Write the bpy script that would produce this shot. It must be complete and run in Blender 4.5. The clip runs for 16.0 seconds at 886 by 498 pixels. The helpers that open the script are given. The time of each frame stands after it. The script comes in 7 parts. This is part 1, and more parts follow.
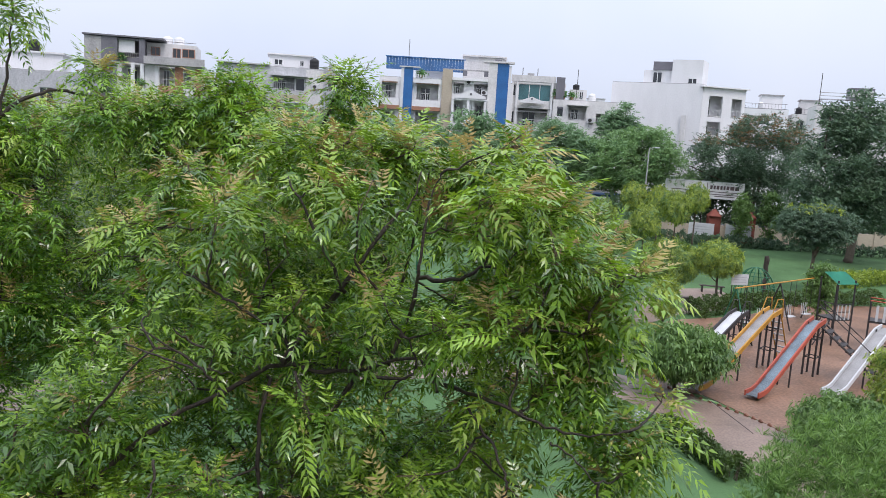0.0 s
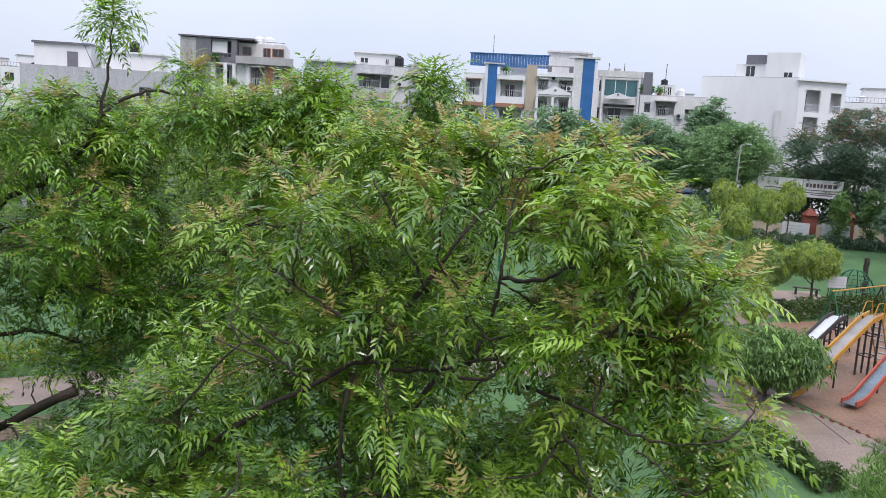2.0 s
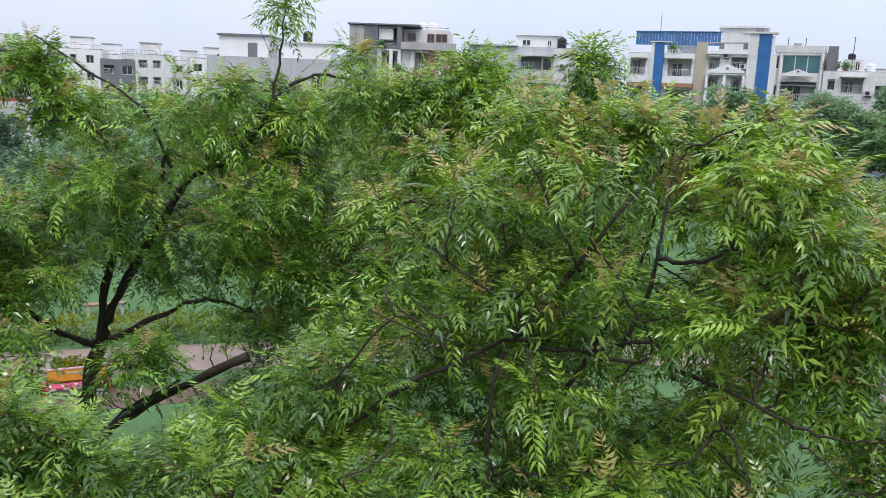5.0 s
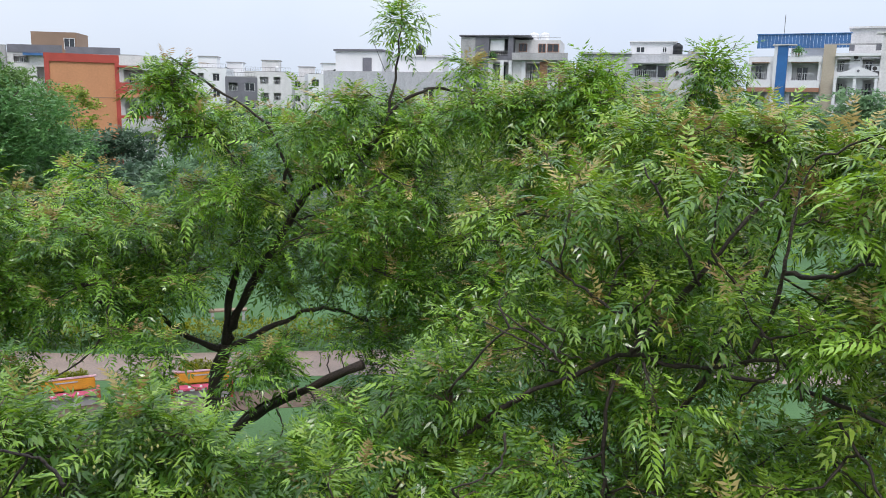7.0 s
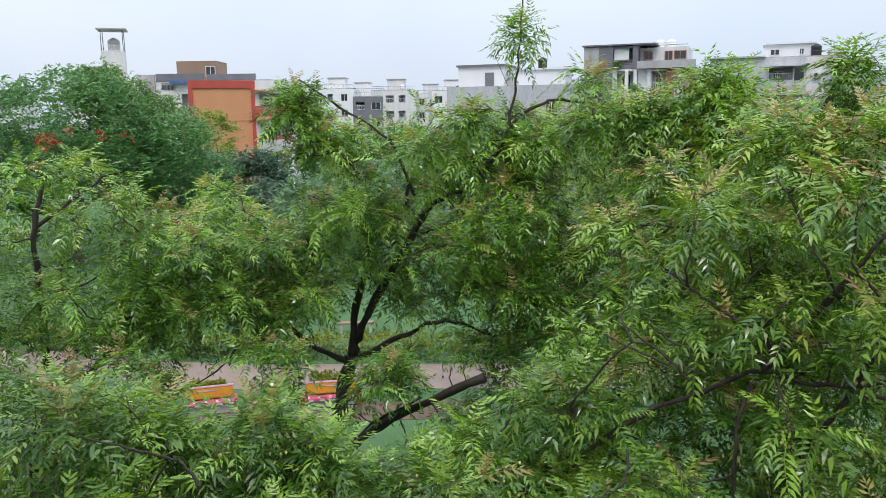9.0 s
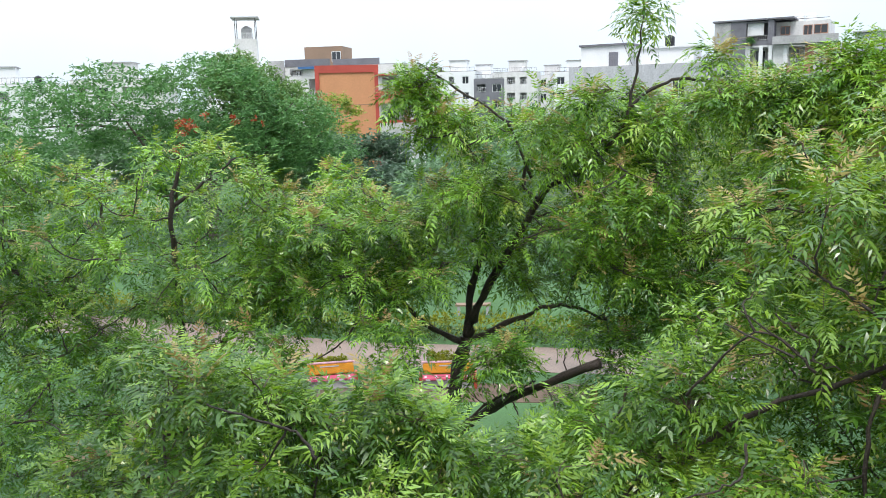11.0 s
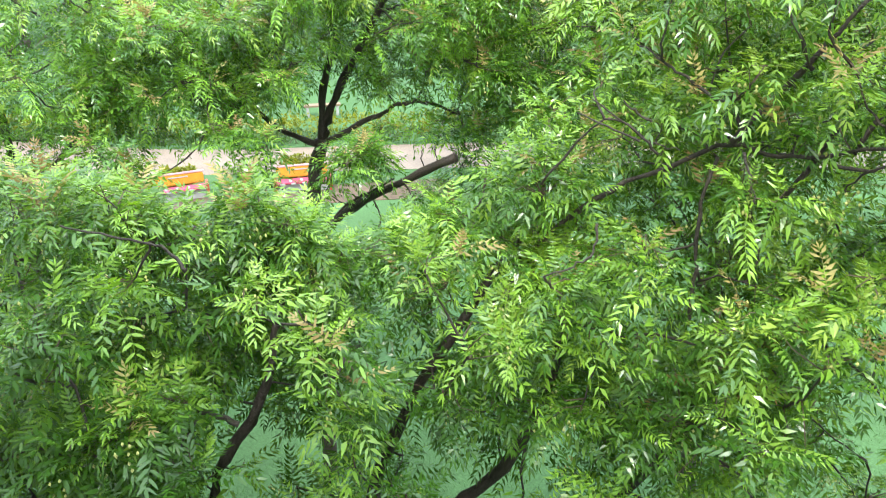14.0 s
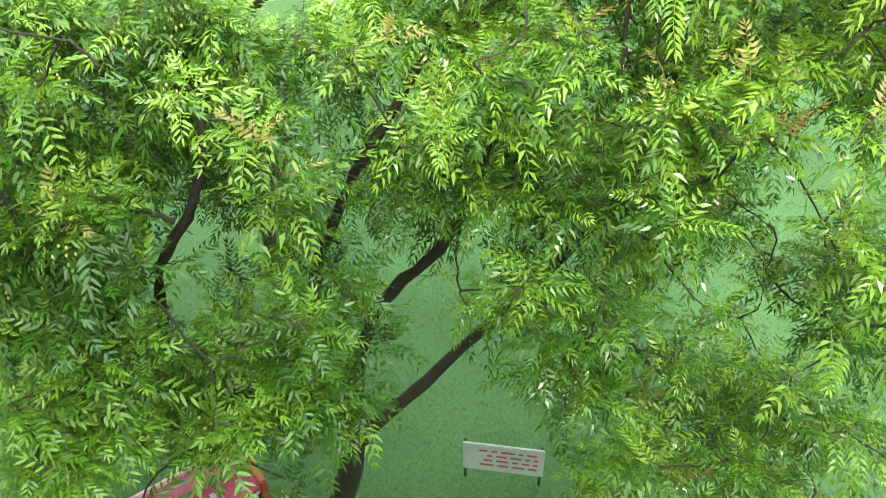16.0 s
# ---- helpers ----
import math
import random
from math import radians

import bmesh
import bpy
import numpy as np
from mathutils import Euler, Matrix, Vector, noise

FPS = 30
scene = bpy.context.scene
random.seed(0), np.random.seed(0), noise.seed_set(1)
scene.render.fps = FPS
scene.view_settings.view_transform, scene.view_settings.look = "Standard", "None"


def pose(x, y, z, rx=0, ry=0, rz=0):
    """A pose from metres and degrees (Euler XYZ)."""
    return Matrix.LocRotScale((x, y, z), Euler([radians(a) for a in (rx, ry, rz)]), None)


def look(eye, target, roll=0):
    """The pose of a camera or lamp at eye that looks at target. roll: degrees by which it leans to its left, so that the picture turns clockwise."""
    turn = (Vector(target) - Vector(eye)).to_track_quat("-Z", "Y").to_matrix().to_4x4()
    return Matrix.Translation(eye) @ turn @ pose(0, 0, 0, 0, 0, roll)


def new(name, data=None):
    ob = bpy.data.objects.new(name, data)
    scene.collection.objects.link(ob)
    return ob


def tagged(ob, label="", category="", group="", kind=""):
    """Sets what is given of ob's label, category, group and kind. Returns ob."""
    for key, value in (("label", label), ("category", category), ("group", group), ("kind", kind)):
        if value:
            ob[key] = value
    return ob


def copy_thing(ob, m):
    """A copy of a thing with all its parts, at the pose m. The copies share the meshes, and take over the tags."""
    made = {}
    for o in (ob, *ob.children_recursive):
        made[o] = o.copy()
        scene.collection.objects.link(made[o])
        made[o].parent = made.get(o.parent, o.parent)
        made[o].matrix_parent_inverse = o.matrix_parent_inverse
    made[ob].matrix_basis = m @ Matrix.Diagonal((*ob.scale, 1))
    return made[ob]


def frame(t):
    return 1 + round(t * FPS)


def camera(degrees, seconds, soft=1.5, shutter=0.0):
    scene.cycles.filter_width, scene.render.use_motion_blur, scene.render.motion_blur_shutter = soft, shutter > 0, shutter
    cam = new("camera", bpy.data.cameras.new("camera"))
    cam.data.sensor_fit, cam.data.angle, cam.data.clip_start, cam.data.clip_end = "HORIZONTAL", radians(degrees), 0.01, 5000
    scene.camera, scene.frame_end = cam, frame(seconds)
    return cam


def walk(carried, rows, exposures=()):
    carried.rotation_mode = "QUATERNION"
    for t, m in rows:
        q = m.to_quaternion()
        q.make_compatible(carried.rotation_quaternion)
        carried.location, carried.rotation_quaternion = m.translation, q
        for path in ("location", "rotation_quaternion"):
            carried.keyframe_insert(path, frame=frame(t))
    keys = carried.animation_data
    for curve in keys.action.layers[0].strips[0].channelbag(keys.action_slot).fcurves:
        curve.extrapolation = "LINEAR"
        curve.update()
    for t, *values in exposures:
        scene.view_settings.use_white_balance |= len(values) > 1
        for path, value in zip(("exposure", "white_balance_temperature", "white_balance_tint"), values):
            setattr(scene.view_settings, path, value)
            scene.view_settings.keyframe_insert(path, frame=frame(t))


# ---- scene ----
LENS = 57.94
cam = camera(LENS, 16.0, soft=0.6, shutter=0.2)


def heading(x, y, z, turn, tilt, roll):
    a, b = radians(turn), radians(tilt)
    ahead = Vector((-math.sin(a) * math.cos(b), math.cos(a) * math.cos(b), math.sin(b)))
    return look((x, y, z), Vector((x, y, z)) + ahead, roll)


PATH = [  # seconds, eye x y z, turn to the left, tilt up, roll (degrees)
    (0, -0.046, -0.057, 9.528, 0.05, -8.52, 3.44),
    (0.5, -0.064, -0.063, 9.539, 1.36, -8.64, 3.39),
    (1, -0.069, -0.052, 9.552, 2.78, -8.71, 3.24),
    (1.5, -0.07, -0.015, 9.551, 4.36, -8.9, 3.16),
    (2, -0.057, 0.002, 9.539, 5.96, -9.09, 3.2),
    (2.5, -0.045, 0.022, 9.529, 7.56, -9.59, 3.41),
    (3, -0.036, 0.025, 9.532, 9.5, -10.09, 3.43),
    (3.5, -0.023, 0.03, 9.511, 11.47, -10.45, 3.17),
    (4, -0.014, 0.037, 9.496, 13.71, -10.78, 2.78),
    (4.5, -0.014, 0.039, 9.493, 15.42, -10.78, 2.56),
    (5, -0.009, 0.011, 9.498, 17.4, -10.79, 2.27),
    (5.2, -0.007, -0.002, 9.501, 18.63, -10.77, 2.01),
    (7.3, -0.035, -0.019, 9.512, 26.55, -10.21, 0.93),
    (7.5, -0.028, -0.017, 9.507, 27.42, -10.15, 0.71),
    (8, -0.013, -0.005, 9.507, 29.3, -9.79, 0.26),
    (8.5, -0.009, 0.001, 9.504, 31.99, -9.53, -0.29),
    (9, -0.003, 0, 9.504, 34.37, -9.33, -0.77),
    (9.5, -0.003, 0.011, 9.506, 36.83, -9.2, -1.07),
    (10, 0.023, 0.03, 9.5, 38.85, -9.1, -1.32),
    (10.2, 0.027, 0.033, 9.499, 39.85, -9.1, -1.37),
    (10.7, 0.028, 0.034, 9.5, 41.9, -9.6, -1.42),
    (11.3, 0.02, 0.035, 9.498, 43.9, -11.6, -1.5),
    (11.8, 0.01, 0.034, 9.497, 44.1, -14.1, -1.5),
    (12.3, 0.005, 0.034, 9.496, 42.42, -16.64, -1.45),
    (12.5, 0.003, 0.039, 9.497, 40.27, -17.42, -1.26),
    (13, -0.007, 0.03, 9.508, 36.19, -19.71, -1.27),
    (13.5, -0.032, -0.001, 9.521, 33.9, -21.49, -1.67),
    (14, -0.029, -0.021, 9.513, 32.36, -25.02, -1.6),
    (14.5, -0.037, -0.017, 9.514, 29.4, -29.5, -1.29),
    (15, -0.014, -0.025, 9.54, 28.14, -32.57, -1.69),
    (15.5, -0.003, -0.036, 9.55, 27.29, -35.95, -1.64),
    (16, -0.002, -0.026, 9.545, 27.28, -40.34, -0.95),
]

walk(cam, [(r[0], heading(*r[1:])) for r in PATH],
     exposures=[(0.0, 0.12, 6400, 20), (5.0, 0.14, 6420, 17), (9.0, 0.13, 6420, 14), (10.2, 0.13, 6420, 13), (11.3, 0.72, 6500, 11), (12.3, 1.2, 6450, 12), (14.0, 1.45, 6560, 3), (16.0, 1.5, 7500, -8)])

# ---- light: an overcast, rainy afternoon ----
SUN_UP, SUN_TURN = radians(58), radians(150)
world = bpy.data.worlds.new("overcast_sky")
scene.world = world
world.use_nodes = True
wn, wl = world.node_tree.nodes, world.node_tree.links
wn.clear()
w_out = wn.new("ShaderNodeOutputWorld")
w_sky = wn.new("ShaderNodeTexSky")
w_sky.sky_type, w_sky.sun_disc = "NISHITA", False
w_sky.sun_elevation, w_sky.sun_rotation = SUN_UP, SUN_TURN
w_sky.dust_density, w_sky.air_density = 6.0, 1.0
w_bg = wn.new("ShaderNodeBackground")
w_bg.inputs["Strength"].default_value = 0.07
w_cloud = wn.new("ShaderNodeBackground")          # the cloud deck
w_tc = wn.new("ShaderNodeTexCoord")
w_xyz = wn.new("ShaderNodeSeparateXYZ")           # an overcast sky is brightest overhead
w_high = wn.new("ShaderNodeMapRange")
w_high.inputs["To Min"].default_value, w_high.inputs["To Max"].default_value = 0.90, 2.2
wl.new(w_tc.outputs["Generated"], w_xyz.inputs[0])
wl.new(w_xyz.outputs["Z"], w_high.inputs["Value"])
wl.new(w_high.outputs["Result"], w_cloud.inputs["Strength"])
w_noise = wn.new("ShaderNodeTexNoise")
w_noise.inputs["Scale"].default_value, w_noise.inputs["Detail"].default_value = 2.2, 5
w_ramp = wn.new("ShaderNodeValToRGB")
w_ramp.color_ramp.elements[0].position, w_ramp.color_ramp.elements[1].position = 0.3, 0.75
w_ramp.color_ramp.elements[0].color = (0.70, 0.82, 0.96, 1)
w_ramp.color_ramp.elements[1].color = (0.84, 0.93, 1.0, 1)
wl.new(w_tc.outputs["Generated"], w_noise.inputs["Vector"])
wl.new(w_noise.outputs["Fac"], w_ramp.inputs["Fac"])
wl.new(w_ramp.outputs["Color"], w_cloud.inputs["Color"])
wl.new(w_sky.outputs["Color"], w_bg.inputs["Color"])
w_mix = wn.new("ShaderNodeMixShader")
w_mix.inputs["Fac"].default_value = 0.88
wl.new(w_bg.outputs["Background"], w_mix.inputs[1])
wl.new(w_cloud.outputs["Background"], w_mix.inputs[2])
wl.new(w_mix.outputs["Shader"], w_out.inputs["Surface"])

sun = new("sun", bpy.data.lights.new("sun", "SUN"))
sun.data.energy, sun.data.angle, sun.data.color = 1.5, radians(18), (1.0, 0.96, 0.9)
sun.matrix_world = look((0, 0, 60), Vector((0, 0, 60)) - Vector((math.sin(SUN_TURN) * math.cos(SUN_UP), math.cos(SUN_TURN) * math.cos(SUN_UP), math.sin(SUN_UP))))


# ---- materials ----
def material(name, base, vary=0.25, scale=2.0, rough=0.7, metal=0.0, bump=0.15, fine=30.0, per_object=0.0, island=0.0, specular=0.4, streak=1.0):
    """A surface whose colour drifts at two scales, with fine relief."""
    m = bpy.data.materials.new(name)
    m.use_nodes = True
    n, l = m.node_tree.nodes, m.node_tree.links
    b = n["Principled BSDF"]
    tc = n.new("ShaderNodeTexCoord")
    big, small = n.new("ShaderNodeTexNoise"), n.new("ShaderNodeTexNoise")
    big.inputs["Scale"].default_value, big.inputs["Detail"].default_value = scale, 6
    small.inputs["Scale"].default_value, small.inputs["Detail"].default_value = fine, 4
    flow = n.new("ShaderNodeMapping")
    flow.inputs["Scale"].default_value = (1, 1, streak)
    l.new(tc.outputs["Object"], flow.inputs["Vector"])
    l.new(flow.outputs["Vector"], big.inputs["Vector"])
    l.new(tc.outputs["Object"], small.inputs["Vector"])
    add = n.new("ShaderNodeMath")
    add.operation = "ADD"
    l.new(big.outputs["Fac"], add.inputs[0])
    l.new(small.outputs["Fac"], add.inputs[1])
    level = n.new("ShaderNodeMapRange")
    level.inputs["From Min"].default_value, level.inputs["From Max"].default_value = 0.65, 1.35
    level.inputs["To Min"].default_value, level.inputs["To Max"].default_value = 1 - vary, 1 + vary
    l.new(add.outputs[0], level.inputs["Value"])
    value = level.outputs["Result"]
    for amount, kind, slot in ((per_object, "ShaderNodeObjectInfo", "Random"), (island, "ShaderNodeNewGeometry", "Random Per Island")):
        if amount:
            src, rng, mul = n.new(kind), n.new("ShaderNodeMapRange"), n.new("ShaderNodeMath")
            rng.inputs["To Min"].default_value, rng.inputs["To Max"].default_value = 1 - amount, 1 + amount
            mul.operation = "MULTIPLY"
            l.new(src.outputs[slot], rng.inputs["Value"])
            l.new(rng.outputs["Result"], mul.inputs[0])
            l.new(value, mul.inputs[1])
            value = mul.outputs[0]
    hsv = n.new("ShaderNodeHueSaturation")
    hsv.inputs["Color"].default_value = (*base, 1)
    l.new(value, hsv.inputs["Value"])
    l.new(hsv.outputs["Color"], b.inputs["Base Color"])
    b.inputs["Roughness"].default_value, b.inputs["Metallic"].default_value = rough, metal
    b.inputs["Specular IOR Level"].default_value = specular
    if bump:
        bp = n.new("ShaderNodeBump")
        bp.inputs["Strength"].default_value, bp.inputs["Distance"].default_value = bump, 0.02
        l.new(small.outputs["Fac"], bp.inputs["Height"])
        l.new(bp.outputs["Normal"], b.inputs["Normal"])
    return m


def leaf_material(name, base, light, rough=0.42, through_amount=0.25, clump=1.1, island=0.42, gloss=0.38, tone=0.0):
    """Foliage: two greens that drift from spray to spray and leaf to leaf; some daylight passes through the blades.
    tone: how far whole leaves differ by their own "tone" value."""
    m = bpy.data.materials.new(name)
    m.use_nodes = True
    n, l = m.node_tree.nodes, m.node_tree.links
    b, out = n["Principled BSDF"], n["Material Output"]
    tc, noise_t, geo = n.new("ShaderNodeTexCoord"), n.new("ShaderNodeTexNoise"), n.new("ShaderNodeNewGeometry")
    noise_t.inputs["Scale"].default_value, noise_t.inputs["Detail"].default_value = clump, 3
    l.new(tc.outputs["Object"], noise_t.inputs["Vector"])
    info = n.new("ShaderNodeObjectInfo")
    total = noise_t.outputs["Fac"]
    sources = [(geo.outputs["Random Per Island"], island), (info.outputs["Random"], 0.12)]
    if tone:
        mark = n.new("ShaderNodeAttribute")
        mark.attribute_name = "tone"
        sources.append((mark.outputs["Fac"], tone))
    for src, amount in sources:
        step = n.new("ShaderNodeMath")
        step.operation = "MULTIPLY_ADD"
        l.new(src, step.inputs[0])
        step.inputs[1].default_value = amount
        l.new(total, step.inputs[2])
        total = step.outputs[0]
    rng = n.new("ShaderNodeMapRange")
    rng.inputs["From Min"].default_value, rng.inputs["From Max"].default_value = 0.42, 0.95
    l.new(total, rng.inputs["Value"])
    mix = n.new("ShaderNodeMix")
    mix.data_type = "RGBA"
    mix.inputs["A"].default_value, mix.inputs["B"].default_value = (*base, 1), (*light, 1)
    l.new(rng.outputs["Result"], mix.inputs["Factor"])
    l.new(mix.outputs["Result"], b.inputs["Base Color"])
    wet = n.new("ShaderNodeMapRange")
    wet.inputs["To Min"].default_value, wet.inputs["To Max"].default_value = rough * 1.35, rough * 0.75
    l.new(geo.outputs["Random Per Island"], wet.inputs["Value"])
    l.new(wet.outputs["Result"], b.inputs["Roughness"])
    b.inputs["Specular IOR Level"].default_value = gloss
    tr = n.new("ShaderNodeBsdfTranslucent")
    hue = n.new("ShaderNodeHueSaturation")
    hue.inputs["Hue"].default_value, hue.inputs["Saturation"].default_value, hue.inputs["Value"].default_value = 0.485, 1.1, 1.6
    l.new(mix.outputs["Result"], hue.inputs["Color"])
    l.new(hue.outputs["Color"], tr.inputs["Color"])
    ms = n.new("ShaderNodeMixShader")
    ms.inputs["Fac"].default_value = through_amount
    l.new(b.outputs["BSDF"], ms.inputs[1])
    l.new(tr.outputs["BSDF"], ms.inputs[2])
    l.new(ms.outputs["Shader"], out.inputs["Surface"])
    return m


def glass_dark(name, tint=(0.03, 0.035, 0.04)):
    m = material(name, tint, vary=0.5, scale=0.4, rough=0.12, bump=0.0, specular=0.6)
    return m


NEEM = leaf_material("neem_leaf", (0.058, 0.142, 0.017), (0.290, 0.475, 0.058), rough=0.23, island=0.14, tone=0.42, gloss=0.6, through_amount=0.22)
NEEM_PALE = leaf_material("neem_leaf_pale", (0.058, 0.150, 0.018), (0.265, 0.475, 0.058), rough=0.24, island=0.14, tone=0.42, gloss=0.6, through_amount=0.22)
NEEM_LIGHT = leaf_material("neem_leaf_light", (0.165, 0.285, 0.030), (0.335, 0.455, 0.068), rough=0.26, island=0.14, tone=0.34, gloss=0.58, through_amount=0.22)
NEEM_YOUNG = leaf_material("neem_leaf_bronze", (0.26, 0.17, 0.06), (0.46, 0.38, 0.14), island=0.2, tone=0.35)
FRUIT = material("neem_fruit", (0.651, 0.609, 0.210), rough=0.35, bump=0, island=0.2)
# FAR_LEAF and DARK_LEAF lean pale and blue: distance haze put into the colour
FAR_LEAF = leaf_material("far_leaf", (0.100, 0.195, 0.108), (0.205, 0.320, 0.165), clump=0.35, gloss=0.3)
DARK_LEAF = leaf_material("dark_leaf", (0.052, 0.096, 0.064), (0.108, 0.174, 0.102), clump=0.35, gloss=0.3)
PARK_LEAF = leaf_material("park_tree_leaf", (0.080, 0.165, 0.075), (0.200, 0.330, 0.130), clump=0.5, gloss=0.3)
# blue-grey cast of this green is distance haze mixed into the leaf colour
BROAD_LEAF = leaf_material("broad_tree_leaf", (0.050, 0.094, 0.060), (0.128, 0.205, 0.112), clump=0.6, gloss=0.4)
GULMOHAR_LEAF = leaf_material("gulmohar_leaf", (0.060, 0.160, 0.056), (0.140, 0.285, 0.090), clump=0.5, gloss=0.3)
TRIM_LEAF = leaf_material("trimmed_leaf", (0.048, 0.108, 0.018), (0.315, 0.400, 0.062), clump=2.0, gloss=0.4)
DROOP_LEAF = leaf_material("drooping_leaf", (0.042, 0.105, 0.030), (0.150, 0.260, 0.070), clump=0.9, gloss=0.45)
FEATHER_LEAF = leaf_material("feathery_leaf", (0.018, 0.056, 0.013), (0.180, 0.320, 0.078), clump=3.4, gloss=0.35)
HEDGE_LEAF = leaf_material("hedge_leaf", (0.035, 0.070, 0.017), (0.070, 0.119, 0.028), clump=1.5)
HEDGE_GOLD = leaf_material("golden_hedge_leaf", (0.098, 0.126, 0.010), (0.224, 0.238, 0.014), clump=1.5)
ORANGE_BLOOM = leaf_material("orange_blossom", (0.280, 0.063, 0.028), (0.364, 0.105, 0.042))
RUST_LEAF = leaf_material("rusty_pods", (0.150, 0.085, 0.035), (0.230, 0.135, 0.055))
BARK = material("dark_wet_bark", (0.040, 0.029, 0.022), vary=0.5, scale=6, rough=0.65, bump=0.8, fine=60)
TWIG = material("brown_twig", (0.10, 0.065, 0.045), vary=0.4, scale=8, rough=0.7, bump=0.3)
BARK_GREY = material("grey_brown_bark", (0.11, 0.085, 0.065), vary=0.4, scale=4, rough=0.8, bump=0.6)

GRASS = material("mown_grass", (0.072, 0.140, 0.056), vary=0.38, scale=0.35, rough=0.9, bump=0.6, fine=18, specular=0.15)
BLADE = leaf_material("grass_blade", (0.063, 0.140, 0.042), (0.112, 0.210, 0.070))
EARTH = material("wet_red_earth", (0.205, 0.115, 0.072), vary=0.5, scale=0.55, rough=0.55, bump=0.4, fine=9)
PATHSTONE = material("worn_pinkish_paving", (0.222, 0.160, 0.126), vary=0.38, scale=0.7, rough=0.5, bump=0.35, fine=14)
ASPHALT = material("asphalt", (0.055, 0.055, 0.058), vary=0.3, scale=0.4, rough=0.6)
SOIL = material("hedge_soil", (0.12, 0.08, 0.055), vary=0.4, scale=3, rough=0.9, bump=0.6)
PIER_RED = material("faded_brown_red_wash", (0.210, 0.060, 0.042), vary=0.3, scale=2, rough=0.8)
BRICK = material("edging_brick", (0.19, 0.085, 0.055), vary=0.3, scale=6, rough=0.8, per_object=0.25)
WHITE = material("white_painted_plaster", (0.690, 0.685, 0.690), vary=0.08, scale=0.6, streak=0.4, rough=0.8, fine=6)
OFFWHITE = material("stained_cream_plaster", (0.600, 0.585, 0.575), vary=0.18, scale=0.9, streak=0.3, rough=0.85, fine=5)
GREYWALL = material("weathered_grey_plaster", (0.430, 0.430, 0.445), vary=0.28, scale=0.8, streak=0.3, rough=0.9, fine=5)
CONCRETE = material("bare_concrete", (0.370, 0.362, 0.360), vary=0.28, scale=0.9, streak=0.3, rough=0.9, fine=7)
SLATE = material("slate_cladding", (0.150, 0.146, 0.165), vary=0.25, scale=0.8, rough=0.6, fine=8)
BEIGE = material("beige_cladding", (0.42, 0.36, 0.28), vary=0.15, scale=0.6, rough=0.8, fine=7)
TERRACOTTA = material("terracotta_plaster", (0.33, 0.17, 0.11), vary=0.2, scale=0.8, rough=0.85)
ORANGE_WALL = material("orange_plaster", (0.550, 0.258, 0.129), vary=0.10, scale=0.4, rough=0.85, fine=5)
RED_TRIM = material("red_painted_trim", (0.42, 0.07, 0.05), vary=0.15, scale=1, rough=0.7)
BROWN_WALL = material("brown_plaster", (0.25, 0.17, 0.12), vary=0.15, scale=0.6, rough=0.85)
BLUE_PANEL = material("blue_glossy_panel", (0.026, 0.125, 0.330), vary=0.3, scale=0.7, rough=0.3, bump=0.05)
BLUE_SHEET = material("blue_roof_sheet", (0.05, 0.14, 0.32), vary=0.3, scale=0.8, rough=0.5)
TEAL_GLASS = glass_dark("teal_glass", (0.04, 0.12, 0.13))
GLASS = glass_dark("dark_window_glass")
FRAME_WHITE = material("white_window_frame", (0.65, 0.65, 0.65), rough=0.5, bump=0)
IRON = material("dark_iron", (0.05, 0.045, 0.045), vary=0.3, rough=0.55, metal=0.4)
STEEL = material("worn_galvanised_sheet", (0.30, 0.29, 0.28), vary=0.35, scale=1.5, rough=0.5, metal=0.45, bump=0.1)
RUBBED = material("rubbed_blue_grey_paint", (0.15, 0.20, 0.23), vary=0.6, scale=1.3, rough=0.4, metal=0.3)
RED_PAINT = material("faded_red_paint", (0.390, 0.075, 0.041), vary=0.2, scale=2, rough=0.45)
YELLOW_PAINT = material("yellow_orange_paint", (0.450, 0.225, 0.030), vary=0.2, scale=2, rough=0.45)
GREEN_PAINT = material("green_paint", (0.02, 0.12, 0.06), vary=0.3, scale=2, rough=0.5)
GREEN_ROOF = material("green_roof_sheet", (0.02, 0.28, 0.17), vary=0.25, scale=1, rough=0.5)
WHITE_PAINT = material("white_metal_paint", (0.525, 0.532, 0.540), vary=0.12, rough=0.45)
BENCH_ORANGE = material("orange_bench_paint", (0.620, 0.290, 0.030), vary=0.15, scale=3, rough=0.5)
BENCH_PINK = material("pink_bench_paint", (0.465, 0.075, 0.143), vary=0.35, scale=5, rough=0.5)
FADED_PINK = material("faded_pink_bench_paint", (0.56, 0.19, 0.25), vary=0.35, scale=5, rough=0.5)
BENCH_PALE = material("pale_pink_bench_paint", (0.60, 0.36, 0.40), vary=0.3, scale=5, rough=0.5)
BLACK_TANK = material("black_water_tank", (0.015, 0.015, 0.017), rough=0.5)
INK = material("dark_lettering", (0.10, 0.07, 0.07), rough=0.7, bump=0)
INK_RED = material("red_lettering", (0.45, 0.08, 0.08), rough=0.7, bump=0)


# ---- building blocks ----
def part(name, bm, mat, parent, label="", smooth=False):
    me = bpy.data.meshes.new(name)
    bm.to_mesh(me)
    bm.free()
    me.materials.append(mat)
    if smooth:
        me.polygons.foreach_set("use_smooth", [True] * len(me.polygons))
    ob = new(name, me)
    ob.parent = parent
    if label:
        tagged(ob, label)
    return ob


